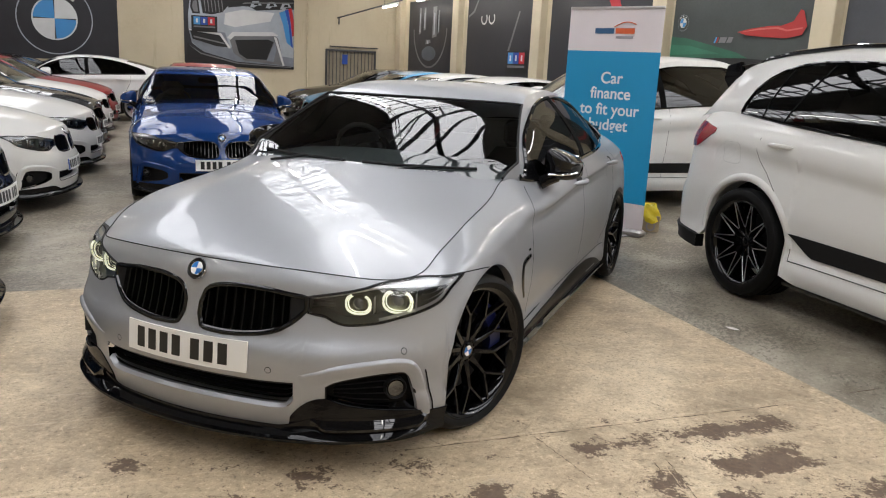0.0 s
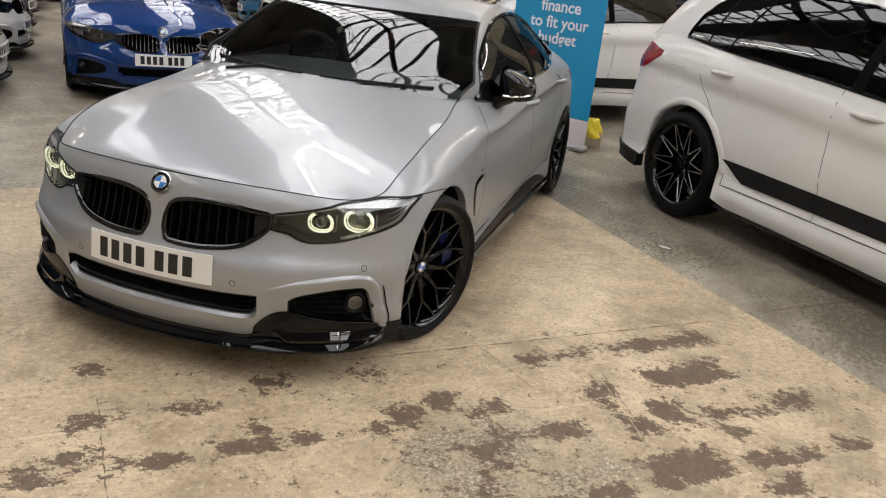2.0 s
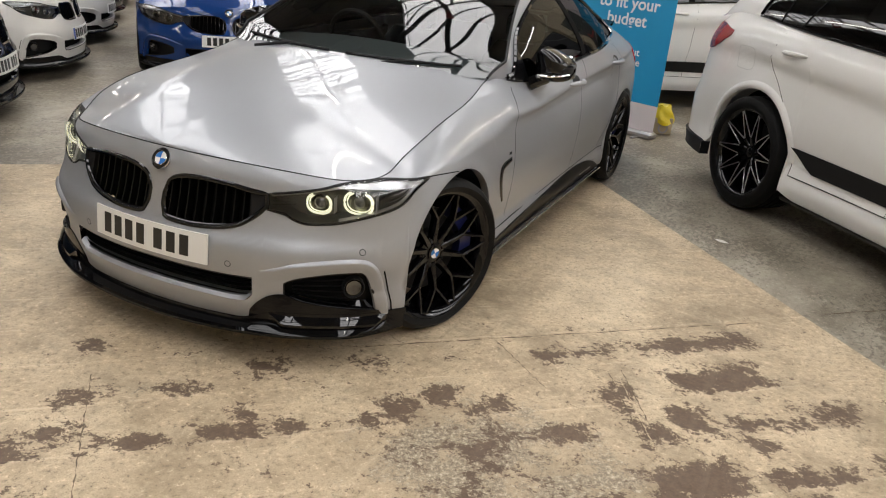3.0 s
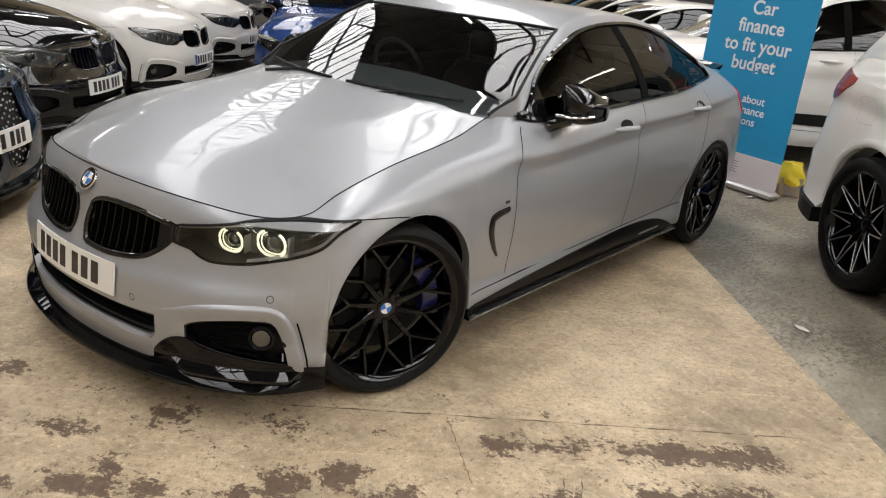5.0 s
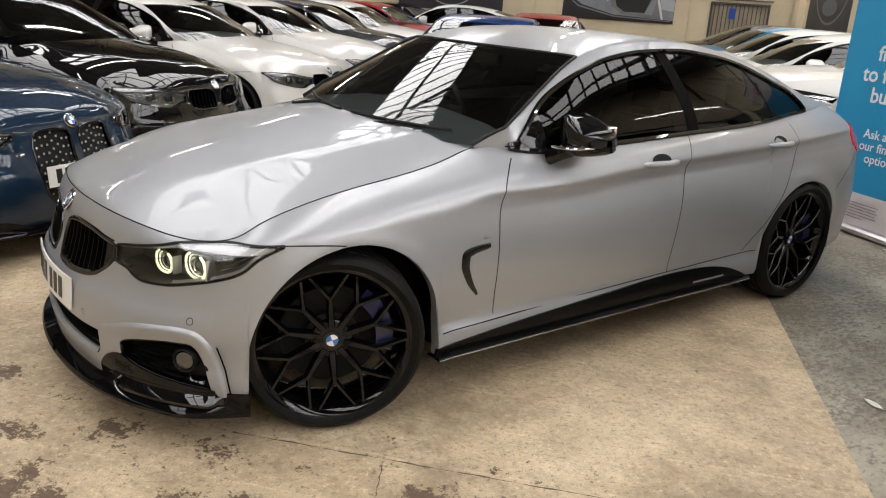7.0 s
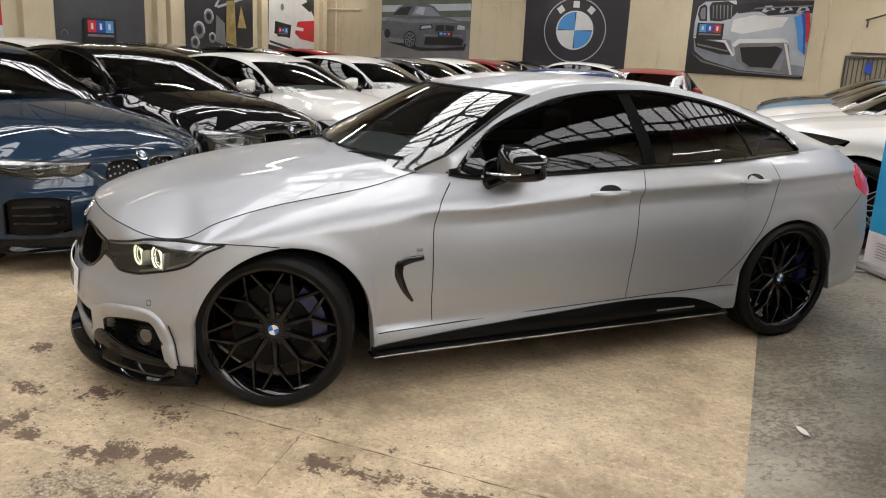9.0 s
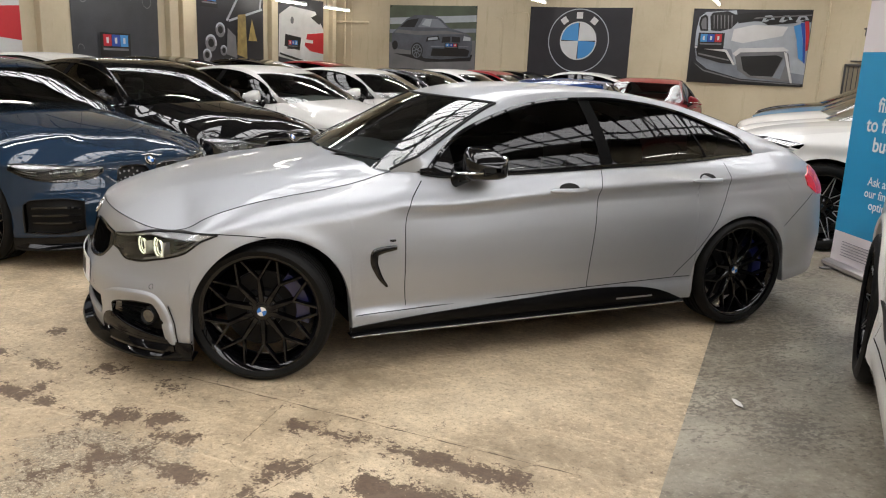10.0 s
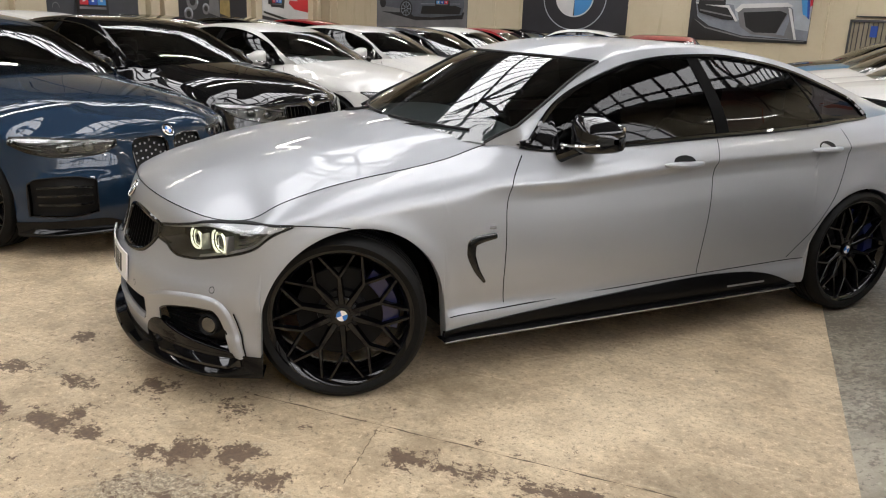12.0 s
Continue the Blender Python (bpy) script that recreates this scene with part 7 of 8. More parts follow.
# mark at the top: plain shapes in its colours
part("mark_bar", Geo().box((-0.20, -0.0062, 1.865), (0.0, -0.004, 1.915), 0.001), NAVY, banner)
part("mark_bar", Geo().box((0.015, -0.0062, 1.865), (0.21, -0.004, 1.915), 0.001), ORANGE, banner)
part("mark_bar", Geo().box((0.02, -0.0062, 1.822), (0.20, -0.004, 1.845), 0.001), PRINT_GREY, banner)
_arc = [(0.0 + 0.22 * k, -0.0062, 1.925 + 0.045 * math.sin(k * 2.6)) for k in np.linspace(0, 1, 12)]
part("mark_bar", Geo().tube(_arc, 0.005, 5), ORANGE, banner)
for _k in range(6):
    part("small_print_bar", Geo().box((-0.36, -0.0062, 0.225 - _k * 0.022), (0.10 - (0.12 if _k == 5 else 0.02 * (_k % 2)), -0.004, 0.231 - _k * 0.022)), PRINT_GREY, banner)

# ---------- small box with a yellow bag, and the bin ----------
YELLOW = speckled("yellow_plastic", (0.72, 0.56, 0.02), 0.4, 0.15, 8, 60, 0.3)
WHITE_CARD = speckled("white_paper", (0.72, 0.70, 0.66), 0.7, 0.1, 8, 60)
CARD = speckled("brown_card", (0.36, 0.29, 0.19), 0.7, 0.15, 8, 60)
BIN_MAT = speckled("grey_green_plastic", (0.17, 0.18, 0.15), 0.5, 0.15, 4, 80)
box_thing = thing("card_box", Matrix.Translation((0.90, 4.86, 0)) @ Matrix.Rotation(0.5, 4, "Z"), "small brown box covered by a yellow plastic bag", "box")
part("box_body", Geo().box((-0.09, -0.08, 0.0), (0.09, 0.08, 0.16), 0.006), CARD, box_thing)
_r = []
for _j in range(8):
    _k = _j / 7
    _r.append([((0.118 - 0.05 * _k ** 2) * (1 + 0.10 * math.sin(3 * a + _j)) * math.cos(a), (0.105 - 0.05 * _k ** 2) * (1 + 0.12 * math.sin(4 * a + 1.3 * _j)) * math.sin(a), 0.10 + 0.17 * _k + 0.012 * math.sin(5 * a)) for a in np.linspace(0, 2 * np.pi, 25)])
part("bag", Geo().grid(np.array(_r), flip=True).fan(_r[-1][:-1]), YELLOW, box_thing, "crumpled yellow plastic bag")
part("mark", Geo().lathe([(-0.084, 0.045), (-0.082, 0.05), (-0.083, 0.032)], 1, 20, (0, 0, 0.06)), PRINT_GREY, box_thing)

scrap = thing("paper_scrap", Matrix.Translation((1.833, 1.969, 0.001)) @ Matrix.Rotation(-0.5, 4, "Z"), "small torn scrap of white paper lying on the grey floor", "paper")
_P = np.array([[(0.045 * i + 0.006 * math.sin(3 * j), 0.012 * j * (1 - 0.2 * abs(i)) + 0.005 * math.sin(2.2 * i), 0.002 + 0.004 * (1 + math.sin(2.4 * i + 1.7 * j))) for j in range(-1, 2)] for i in (-1, -0.5, 0, 0.5, 1)])
part("scrap_sheet", Geo().grid(_P, flip=True).grid(_P - np.array([0, 0, 0.001])), WHITE_CARD, scrap)

bin_thing = thing("wheeled_bin", Matrix.Translation((1.62, 5.72, 0)) @ Matrix.Rotation(HALL_TURN, 4, "Z"), "grey-green plastic wheeled bin beside the parked cars", "bin")
_P = np.array([[(sx * (0.19 + 0.05 * k), sy * (0.19 + 0.06 * k), 0.04 + 0.76 * k) for k in (0, 0.5, 1)] for sx, sy in ((-1, -1), (1, -1), (1, 1), (-1, 1))])
part("bin_body", Geo().grid(_P, closed=True).fan(_P[:, 0].tolist(), flip=True), BIN_MAT, bin_thing)
part("bin_lid", Geo().box((-0.26, -0.27, 0.79), (0.26, 0.27, 0.835), 0.014), BIN_MAT, bin_thing)
for _s in (-1, 1):
    part("bin_wheel", Geo().lathe([(-0.02, 0.02), (-0.02, 0.07), (0.02, 0.07), (0.02, 0.02)], 0, 16, (_s * 0.2, 0.2, 0.07)), RUBBER, bin_thing)

# ---------- posters ----------
CLOTH_DARK = speckled("dark_printed_vinyl", (0.022, 0.022, 0.028), 0.4, 0.2, 2, 40, 0.1)
CLOTH_SLATE = speckled("slate_printed_vinyl", (0.045, 0.048, 0.056), 0.4, 0.2, 2, 40, 0.1)
CLOTH_GREEN = speckled("green_slate_printed_vinyl", (0.040, 0.048, 0.046), 0.4, 0.3, 1.2, 40, 0.1)
INK_WHITE = speckled("white_ink", (0.60, 0.60, 0.60), 0.4, 0.08, 3, 40, 0.05)
INK_SILVER = speckled("pale_blue_grey_ink", (0.38, 0.41, 0.46), 0.4, 0.18, 2, 40, 0.05)
INK_PALE = speckled("shaded_blue_grey_ink", (0.20, 0.22, 0.26), 0.4, 0.2, 3, 40, 0.05)
INK_GREY = speckled("grey_ink", (0.16, 0.16, 0.17), 0.4, 0.2, 3, 40, 0.05)
INK_MID = speckled("slate_ink", (0.09, 0.10, 0.125), 0.4, 0.3, 2.5, 40, 0.05)
INK_BLACK = mat("black_ink", (0.010, 0.010, 0.011), 0.35)
INK_BLUE = mat("blue_ink", (0.06, 0.26, 0.58), 0.4)
INK_ROYAL = mat("royal_ink", (0.02, 0.07, 0.36), 0.4)
INK_RED = mat("red_ink", (0.50, 0.020, 0.03), 0.4)
INK_HAZE = speckled("green_haze_ink", (0.022, 0.105, 0.062), 0.4, 0.3, 2, 40, 0.05)
INK_GREEN = speckled("bright_green_haze_ink", (0.03, 0.155, 0.092), 0.4, 0.3, 2, 40, 0.05)
INK_GLOW = mat("lamp_red_ink", (0.36, 0.022, 0.022), 0.4)
INK_SHEEN = mat("lamp_pink_ink", (0.52, 0.12, 0.10), 0.4)
INK_TAN = speckled("tan_ink", (0.30, 0.22, 0.08), 0.4, 0.4, 4, 40)
INK_TRACK = speckled("track_ink", (0.085, 0.105, 0.075), 0.4, 0.3, 2, 40)


def poster(pose_m, w, h, z0, base, label):
    """A vinyl banner on the wall, its left lower corner at the pose seen from the hall; returns a painter for flat shapes on it."""
    ob = thing("poster", pose_m, label, "poster", "wall posters")
    n = 14
    P = np.zeros((n, n, 3))
    for i, a in enumerate(np.linspace(0, 1, n)):
        for j, b in enumerate(np.linspace(0, 1, n)):
            sag = -0.012 * math.sin(math.pi * a) * (1 if b > 0.95 else 0.2)
            P[i, j] = (-(a - 0.5) * w, 0.012 + 0.006 * math.sin(7 * a + 2 * b), z0 + b * h + sag)
    g = Geo().grid(P)
    part("sheet", g.grid(P - np.array([0, 0.006, 0]), flip=True), base, ob)
    for sx in (-1, 1):
        for b in (0.02, 0.98):
            part("eyelet", Geo().lathe([(0.019, 0.02), (0.024, 0.018), (0.024, 0.008)], 1, 10, (sx * w * 0.485, 0, z0 + b * h)), STEEL, ob)
    layer = [0.021]

    def shape(pts, material, name="print_shape"):
        layer[0] += 0.0012
        ring = [(-(x - 0.5) * w, layer[0], z0 + y * h) for x, y in pts]
        part(name, Geo().fan(ring), material, ob)
    return ob, shape


def disc_pts(cx, cy, r, asp, a0=0.0, a1=360.0, n=40):
    pts = [(cx + r * math.cos(radians(a)), cy + r * asp * math.sin(radians(a))) for a in np.linspace(a0, a1, n)]
    return pts if a1 - a0 < 360 else pts[:-1]


def ring_pts(cx, cy, r0, r1, asp, a0=0, a1=359.9, n=48):
    o = [(cx + r1 * math.cos(radians(a)), cy + r1 * asp * math.sin(radians(a))) for a in np.linspace(a0, a1, n)]
    return o + [(cx + r0 * math.cos(radians(a)), cy + r0 * asp * math.sin(radians(a))) for a in np.linspace(a1, a0, n)]


def tiles(shape, x, y, w, h):
    """A small dark card with three coloured tiles and plain bars below."""
    shape([(x - 0.1 * w, y - 0.9 * h), (x + 1.1 * w, y - 0.9 * h), (x + 1.1 * w, y + 1.15 * h), (x - 0.1 * w, y + 1.15 * h)], INK_BLACK)
    for k, ink in enumerate((INK_BLUE, INK_ROYAL, INK_RED)):
        a = x + k * w / 3
        shape([(a, y), (a + w / 3.2, y), (a + w / 3.2, y + h), (a, y + h)], ink)
        shape([(a + w * 0.11, y + h * 0.25), (a + w * 0.2, y + h * 0.25), (a + w * 0.2, y + h * 0.75), (a + w * 0.11, y + h * 0.75)], INK_WHITE)
    shape([(x, y - 0.35 * h), (x + w, y - 0.35 * h), (x + w, y - 0.15 * h), (x, y - 0.15 * h)], INK_GREY)


def roundel_art(shape, cx, cy, r, asp):
    shape(ring_pts(cx, cy, 0.97 * r, r, asp), INK_SILVER)
    shape(ring_pts(cx, cy, 0.56 * r, 0.60 * r, asp), INK_WHITE)
    for k in range(4):
        shape([(cx, cy)] + disc_pts(cx, cy, 0.56 * r, asp, 90 * k + 2, 90 * k + 88, 14), INK_WHITE if k % 2 == 0 else INK_BLUE)
    for a in (128, 90, 52):
        c, s = math.cos(radians(a)), math.sin(radians(a))
        px, py = cx + 0.79 * r * c, cy + 0.79 * r * s * asp
        t = (-s, c)
        shape([(px + (t[0] * i + c * j) * r * 0.10, py + (t[1] * i + s * j) * r * 0.10 * asp) for i, j in ((-1, -1), (1, -1), (1, 1), (-1, 1))], INK_WHITE)


def car_front_art(shape):
    """The nose of a pale car filling the sheet."""
    shape([(0.068, 0.305), (0.04, 0.504), (0.04, 0.695), (0.056, 0.885), (0.111, 0.954), (0.371, 0.981), (0.396, 0.809), (0.525, 0.84), (0.997, 0.84), (0.997, 0.466), (0.997, 0.038), (0.466, 0.076), (0.17, 0.191)], INK_SILVER)
    shape([(0.04, 0.504), (0.069, 0.313), (0.17, 0.191), (0.466, 0.076), (0.997, 0.038), (0.997, 0.16), (0.403, 0.275), (0.364, 0.466), (0.145, 0.504)], INK_PALE)
    shape([(0.366, 0.733), (0.528, 0.794), (0.816, 0.779), (0.778, 0.656), (0.452, 0.55), (0.354, 0.58)], INK_WHITE)
    shape([(0.354, 0.58), (0.452, 0.55), (0.778, 0.656), (0.829, 0.763), (0.865, 0.763), (0.929, 0.275), (0.84, 0.485), (0.552, 0.504), (0.388, 0.458)], INK_SILVER)
    shape([(0.078, 0.702), (0.057, 0.79), (0.068, 0.885), (0.108, 0.924), (0.13, 0.893), (0.144, 0.702)], INK_BLACK)
    shape([(0.09, 0.725), (0.075, 0.794), (0.084, 0.863), (0.106, 0.885), (0.117, 0.87), (0.128, 0.725)], INK_GREY)
    shape([(0.168, 0.71), (0.149, 0.893), (0.168, 0.947), (0.3, 0.969), (0.38, 0.916), (0.392, 0.828), (0.342, 0.74), (0.249, 0.702)], INK_BLACK)
    shape([(0.176, 0.916), (0.185, 0.916), (0.196, 0.74), (0.19, 0.733)], INK_GREY)
    shape([(0.207, 0.916), (0.216, 0.916), (0.227, 0.74), (0.221, 0.733)], INK_GREY)
    shape([(0.237, 0.916), (0.247, 0.916), (0.258, 0.74), (0.252, 0.733)], INK_GREY)
    shape([(0.268, 0.916), (0.278, 0.916), (0.289, 0.74), (0.283, 0.733)], INK_GREY)
    shape([(0.299, 0.916), (0.309, 0.916), (0.32, 0.74), (0.314, 0.733)], INK_GREY)
    shape([(0.33, 0.916), (0.34, 0.916), (0.351, 0.74), (0.345, 0.733)], INK_GREY)
    shape([(0.351, 0.924), (0.492, 0.954), (0.997, 0.973), (0.997, 0.878), (0.86, 0.824), (0.648, 0.794), (0.546, 0.87), (0.398, 0.817)], INK_BLACK)
    shape([(0.591, 0.84), (0.614, 0.916), (0.67, 0.924), (0.699, 0.87), (0.656, 0.863), (0.625, 0.832)], INK_SILVER)
    shape([(0.623, 0.863), (0.634, 0.901), (0.663, 0.901), (0.67, 0.87)], INK_BLACK)
    shape([(0.734, 0.84), (0.757, 0.916), (0.813, 0.924), (0.842, 0.87), (0.799, 0.863), (0.768, 0.832)], INK_SILVER)
    shape([(0.766, 0.863), (0.777, 0.901), (0.806, 0.901), (0.813, 0.87)], INK_BLACK)
    shape([(0.868, 0.84), (0.89, 0.916), (0.947, 0.924), (0.975, 0.87), (0.933, 0.863), (0.902, 0.832)], INK_SILVER)
    shape([(0.899, 0.863), (0.911, 0.901), (0.939, 0.901), (0.946, 0.87)], INK_BLACK)
    shape([(0.518, 0.87), (0.544, 0.893), (0.993, 0.939), (0.994, 0.924), (0.569, 0.878)], INK_GREY)
    shape([(0.052, 0.481), (0.318, 0.435), (0.398, 0.267), (0.283, 0.275), (0.075, 0.359)], INK_BLACK)
    shape([(0.081, 0.405), (0.35, 0.328), (0.367, 0.305), (0.083, 0.382)], INK_GREY)
    shape([(0.041, 0.496), (0.326, 0.458), (0.413, 0.26), (0.395, 0.252), (0.314, 0.427), (0.043, 0.473)], INK_WHITE)
    shape([(0.397, 0.405), (0.436, 0.458), (0.792, 0.489), (0.849, 0.427), (0.904, 0.053), (0.536, 0.099), (0.438, 0.191)], INK_GREY)
    shape([(0.378, 0.405), (0.429, 0.481), (0.8, 0.511), (0.851, 0.466), (0.818, 0.458), (0.448, 0.427), (0.409, 0.374)], INK_WHITE)
    shape([(0.452, 0.374), (0.751, 0.405), (0.806, 0.374), (0.741, 0.122), (0.558, 0.122), (0.486, 0.191)], INK_BLACK)
    shape([(0.809, 0.45), (0.835, 0.435), (0.91, 0.046), (0.891, 0.046)], INK_WHITE)
    shape([(0.742, 0.107), (0.816, 0.374), (0.833, 0.275), (0.805, 0.092)], INK_PALE)
    shape([(0.858, 0.786), (0.913, 0.817), (0.944, 0.618), (0.973, 0.328), (0.93, 0.374), (0.896, 0.618)], INK_BLUE)
    shape([(0.912, 0.824), (0.944, 0.84), (0.967, 0.618), (0.989, 0.305), (0.97, 0.328), (0.946, 0.618)], INK_ROYAL)
    shape([(0.944, 0.847), (0.976, 0.855), (0.994, 0.695), (0.997, 0.481), (0.98, 0.466), (0.967, 0.656)], INK_RED)
    shape([(0.004, 0.008), (0.029, 0.305), (0.148, 0.168), (0.468, 0.053), (0.997, 0.023), (0.997, 0.003)], INK_BLACK)
    shape([(0.038, 0.282), (0.147, 0.176), (0.467, 0.065), (0.973, 0.034), (0.974, 0.023), (0.469, 0.046), (0.139, 0.16)], INK_GREY)
    tiles(shape, 0.085, 0.555, 0.19, 0.105)


def whole_car_art(shape):
    """A dark coupe on a road with green verges."""
    shape([(0.003, 0.42), (0.003, 0.997), (0.997, 0.997), (0.997, 0.48)], INK_TRACK)
    shape([(0.003, 0.70), (0.003, 0.80), (0.997, 0.86), (0.997, 0.76)], INK_SILVER)
    shape([(0.003, 0.56), (0.003, 0.62), (0.997, 0.66), (0.997, 0.60)], INK_PALE)
    shape([(0.003, 0.003), (0.003, 0.42), (0.997, 0.48), (0.997, 0.003)], INK_GREY)
    shape([(0.06, 0.24), (0.45, 0.12), (0.95, 0.16), (0.97, 0.26), (0.5, 0.22)], INK_BLACK)
    shape([(0.03, 0.40), (0.035, 0.55), (0.10, 0.64), (0.20, 0.78), (0.30, 0.85), (0.50, 0.85), (0.60, 0.80), (0.70, 0.66), (0.90, 0.58), (0.955, 0.52), (0.965, 0.34), (0.94, 0.22), (0.62, 0.17), (0.42, 0.18), (0.34, 0.28), (0.08, 0.32)], INK_MID)
    shape([(0.10, 0.62), (0.34, 0.60), (0.66, 0.62), (0.90, 0.57), (0.64, 0.56), (0.34, 0.54), (0.06, 0.57)], INK_GREY)
    shape([(0.34, 0.66), (0.40, 0.80), (0.57, 0.79), (0.68, 0.66)], INK_PALE)
    shape([(0.38, 0.70), (0.43, 0.79), (0.50, 0.79), (0.48, 0.67)], INK_SILVER)
    shape([(0.13, 0.66), (0.22, 0.77), (0.35, 0.80), (0.30, 0.66)], INK_BLACK)
    shape(disc_pts(0.335, 0.29, 0.07, 1.9), INK_BLACK)
    shape(ring_pts(0.335, 0.29, 0.05, 0.056, 1.9), INK_PALE)
    for a in range(0, 360, 45):
        c, d = math.cos(radians(a)), math.sin(radians(a))
        shape([(0.335 + c * r - d * t, 0.29 + 1.9 * (d * r + c * t)) for r, t in ((0.01, -0.004), (0.05, -0.003), (0.05, 0.003), (0.01, 0.004))], INK_PALE)
    shape(disc_pts(0.075, 0.37, 0.034, 2.1), INK_BLACK)
    shape([(0.44, 0.44), (0.45, 0.51), (0.58, 0.54), (0.60, 0.47)], INK_BLACK)
    shape([(0.46, 0.46), (0.47, 0.50), (0.57, 0.52), (0.58, 0.48)], INK_SILVER)
    shape([(0.86, 0.47), (0.87, 0.54), (0.945, 0.52), (0.945, 0.47)], INK_SILVER)
    shape([(0.62, 0.43), (0.63, 0.52), (0.72, 0.53), (0.72, 0.44)], INK_BLACK)
    shape([(0.735, 0.44), (0.735, 0.53), (0.83, 0.52), (0.83, 0.44)], INK_BLACK)
    shape([(0.50, 0.22), (0.52, 0.34), (0.62, 0.34), (0.88, 0.35), (0.94, 0.32), (0.92, 0.23)], INK_BLACK)
    shape([(0.50, 0.36), (0.92, 0.375), (0.92, 0.385), (0.50, 0.375)], INK_PALE)
    tiles(shape, 0.67, 0.375, 0.13, 0.045)


def dials_art(shape):
    for cx in (0.33, 0.72):
        shape(ring_pts(cx, 0.86, 0.115, 0.122, 1.5, 150, 390), INK_WHITE)
        for a in range(170, 380, 20):
            c, s = math.cos(radians(a)), math.sin(radians(a))
            shape([(cx + c * r + s * t, 0.86 + 1.5 * (s * r - c * t)) for r, t in ((0.085, -0.004), (0.108, -0.004), (0.108, 0.004), (0.085, 0.004))], INK_WHITE)
    for cx in (0.15, 0.88):
        shape(ring_pts(cx, 0.68, 0.05, 0.056, 1.5), INK_GREY)
    tiles(shape, 0.40, 0.14, 0.29, 0.13)
    shape(ring_pts(0.93, 0.10, 0.03, 0.036, 1.5, 0, 180), INK_GREY)


def engine_art(shape):
    for x0, y0, x1, y1, w in ((0.02, 0.75, 0.55, 0.55, 0.03), (0.35, 0.98, 0.58, 0.55, 0.03), (0.03, 0.98, 0.06, 0.75, 0.03)):
        dx, dy = x1 - x0, y1 - y0
        k = math.hypot(dx, dy)
        nx, ny = -dy / k * w / 2, dx / k * w / 2
        shape([(x0 + nx, y0 + ny), (x1 + nx, y1 + ny), (x1 - nx, y1 - ny), (x0 - nx, y0 - ny)], INK_SILVER)
    for x, y, r in ((0.68, 0.42, 0.07), (0.82, 0.24, 0.08), (0.88, 0.08, 0.06), (0.64, 0.15, 0.05)):
        shape(disc_pts(x, y, r, 1.4), INK_GREY)
        shape(ring_pts(x, y, r * 0.75, r, 1.4, 20, 200), INK_SILVER)
        shape(disc_pts(x, y, r * 0.5, 1.4), INK_BLACK)
    shape([(0.28, 0.05), (0.30, 0.66), (0.42, 0.64), (0.44, 0.1)], INK_TAN)
    shape([(0.12, 0.3), (0.2, 0.6), (0.26, 0.3)], INK_TAN)
    shape([(0.44, 0.05), (0.46, 0.35), (0.58, 0.45), (0.6, 0.1)], INK_GREY)
    tiles(shape, 0.74, 0.78, 0.2, 0.09)


def tail_art(shape):
    shape([(0.0, 0.55), (0.2, 0.82), (0.75, 0.86), (0.98, 0.72), (1.0, 0.1), (0.4, 0.0), (0.0, 0.0)], INK_WHITE)
    shape([(0.0, 0.72), (0.15, 0.78), (0.3, 0.72), (0.1, 0.62)], INK_BLACK)
    shape([(0.0, 0.16), (0.0, 0.50), (0.38, 0.46), (0.44, 0.28), (0.32, 0.20)], INK_RED)
    shape([(0.25, 0.32), (0.25, 0.37), (0.42, 0.38), (0.42, 0.33)], INK_WHITE)
    shape([(0.55, 0.20), (0.52, 0.40), (0.86, 0.44), (0.88, 0.26)], INK_BLACK)
    tiles(shape, 0.60, 0.28, 0.2, 0.07)
    shape(disc_pts(0.72, 0.65, 0.035, 1.5), INK_GREY)
    shape([(0.3, 0.02), (0.98, 0.16), (0.98, 0.13), (0.4, 0.0)], INK_BLACK)


def engine_bay_art(shape):
    shape(ring_pts(0.5, 0.62, 0.36, 0.38, 1.35, 180, 360), INK_GREY)
    for x, y, w, h in ((0.25, 0.55, 0.05, 0.35), (0.36, 0.6, 0.05, 0.3), (0.56, 0.5, 0.10, 0.4), (0.68, 0.55, 0.04, 0.3), (0.42, 0.42, 0.12, 0.06)):
        shape([(x, y), (x + w, y + 0.02), (x + w * 0.9, y + h), (x + 0.01, y + h)], INK_GREY)
        shape([(x + w * 0.3, y + h * 0.1), (x + w * 0.6, y + h * 0.12), (x + w * 0.55, y + h * 0.8), (x + w * 0.32, y + h * 0.8)], INK_SILVER)
    shape(disc_pts(0.5, 0.3, 0.16, 0.6), INK_MID)


def dark_car_art(shape):
    for cx in (0.28, 0.40):
        shape(ring_pts(cx, 0.70, 0.035, 0.05, 1.4, 150, 400), INK_WHITE)
    shape([(0.02, 0.72), (0.12, 0.78), (0.2, 0.95), (0.18, 0.95), (0.1, 0.80), (0.02, 0.75)], INK_GREY)
    shape([(0.65, 0.3), (0.8, 0.75), (0.82, 0.75), (0.68, 0.3)], INK_GREY)
    tiles(shape, 0.68, 0.2, 0.24, 0.12)


def curve_art(shape):
    shape([(0.05, 0.98), (0.55, 0.90), (0.66, 0.6), (0.72, 0.2), (0.78, 0.2), (0.74, 0.62), (0.62, 0.98)], INK_RED)
    shape([(0.70, 0.05), (0.72, 0.45), (0.95, 0.5), (0.95, 0.05)], INK_MID)


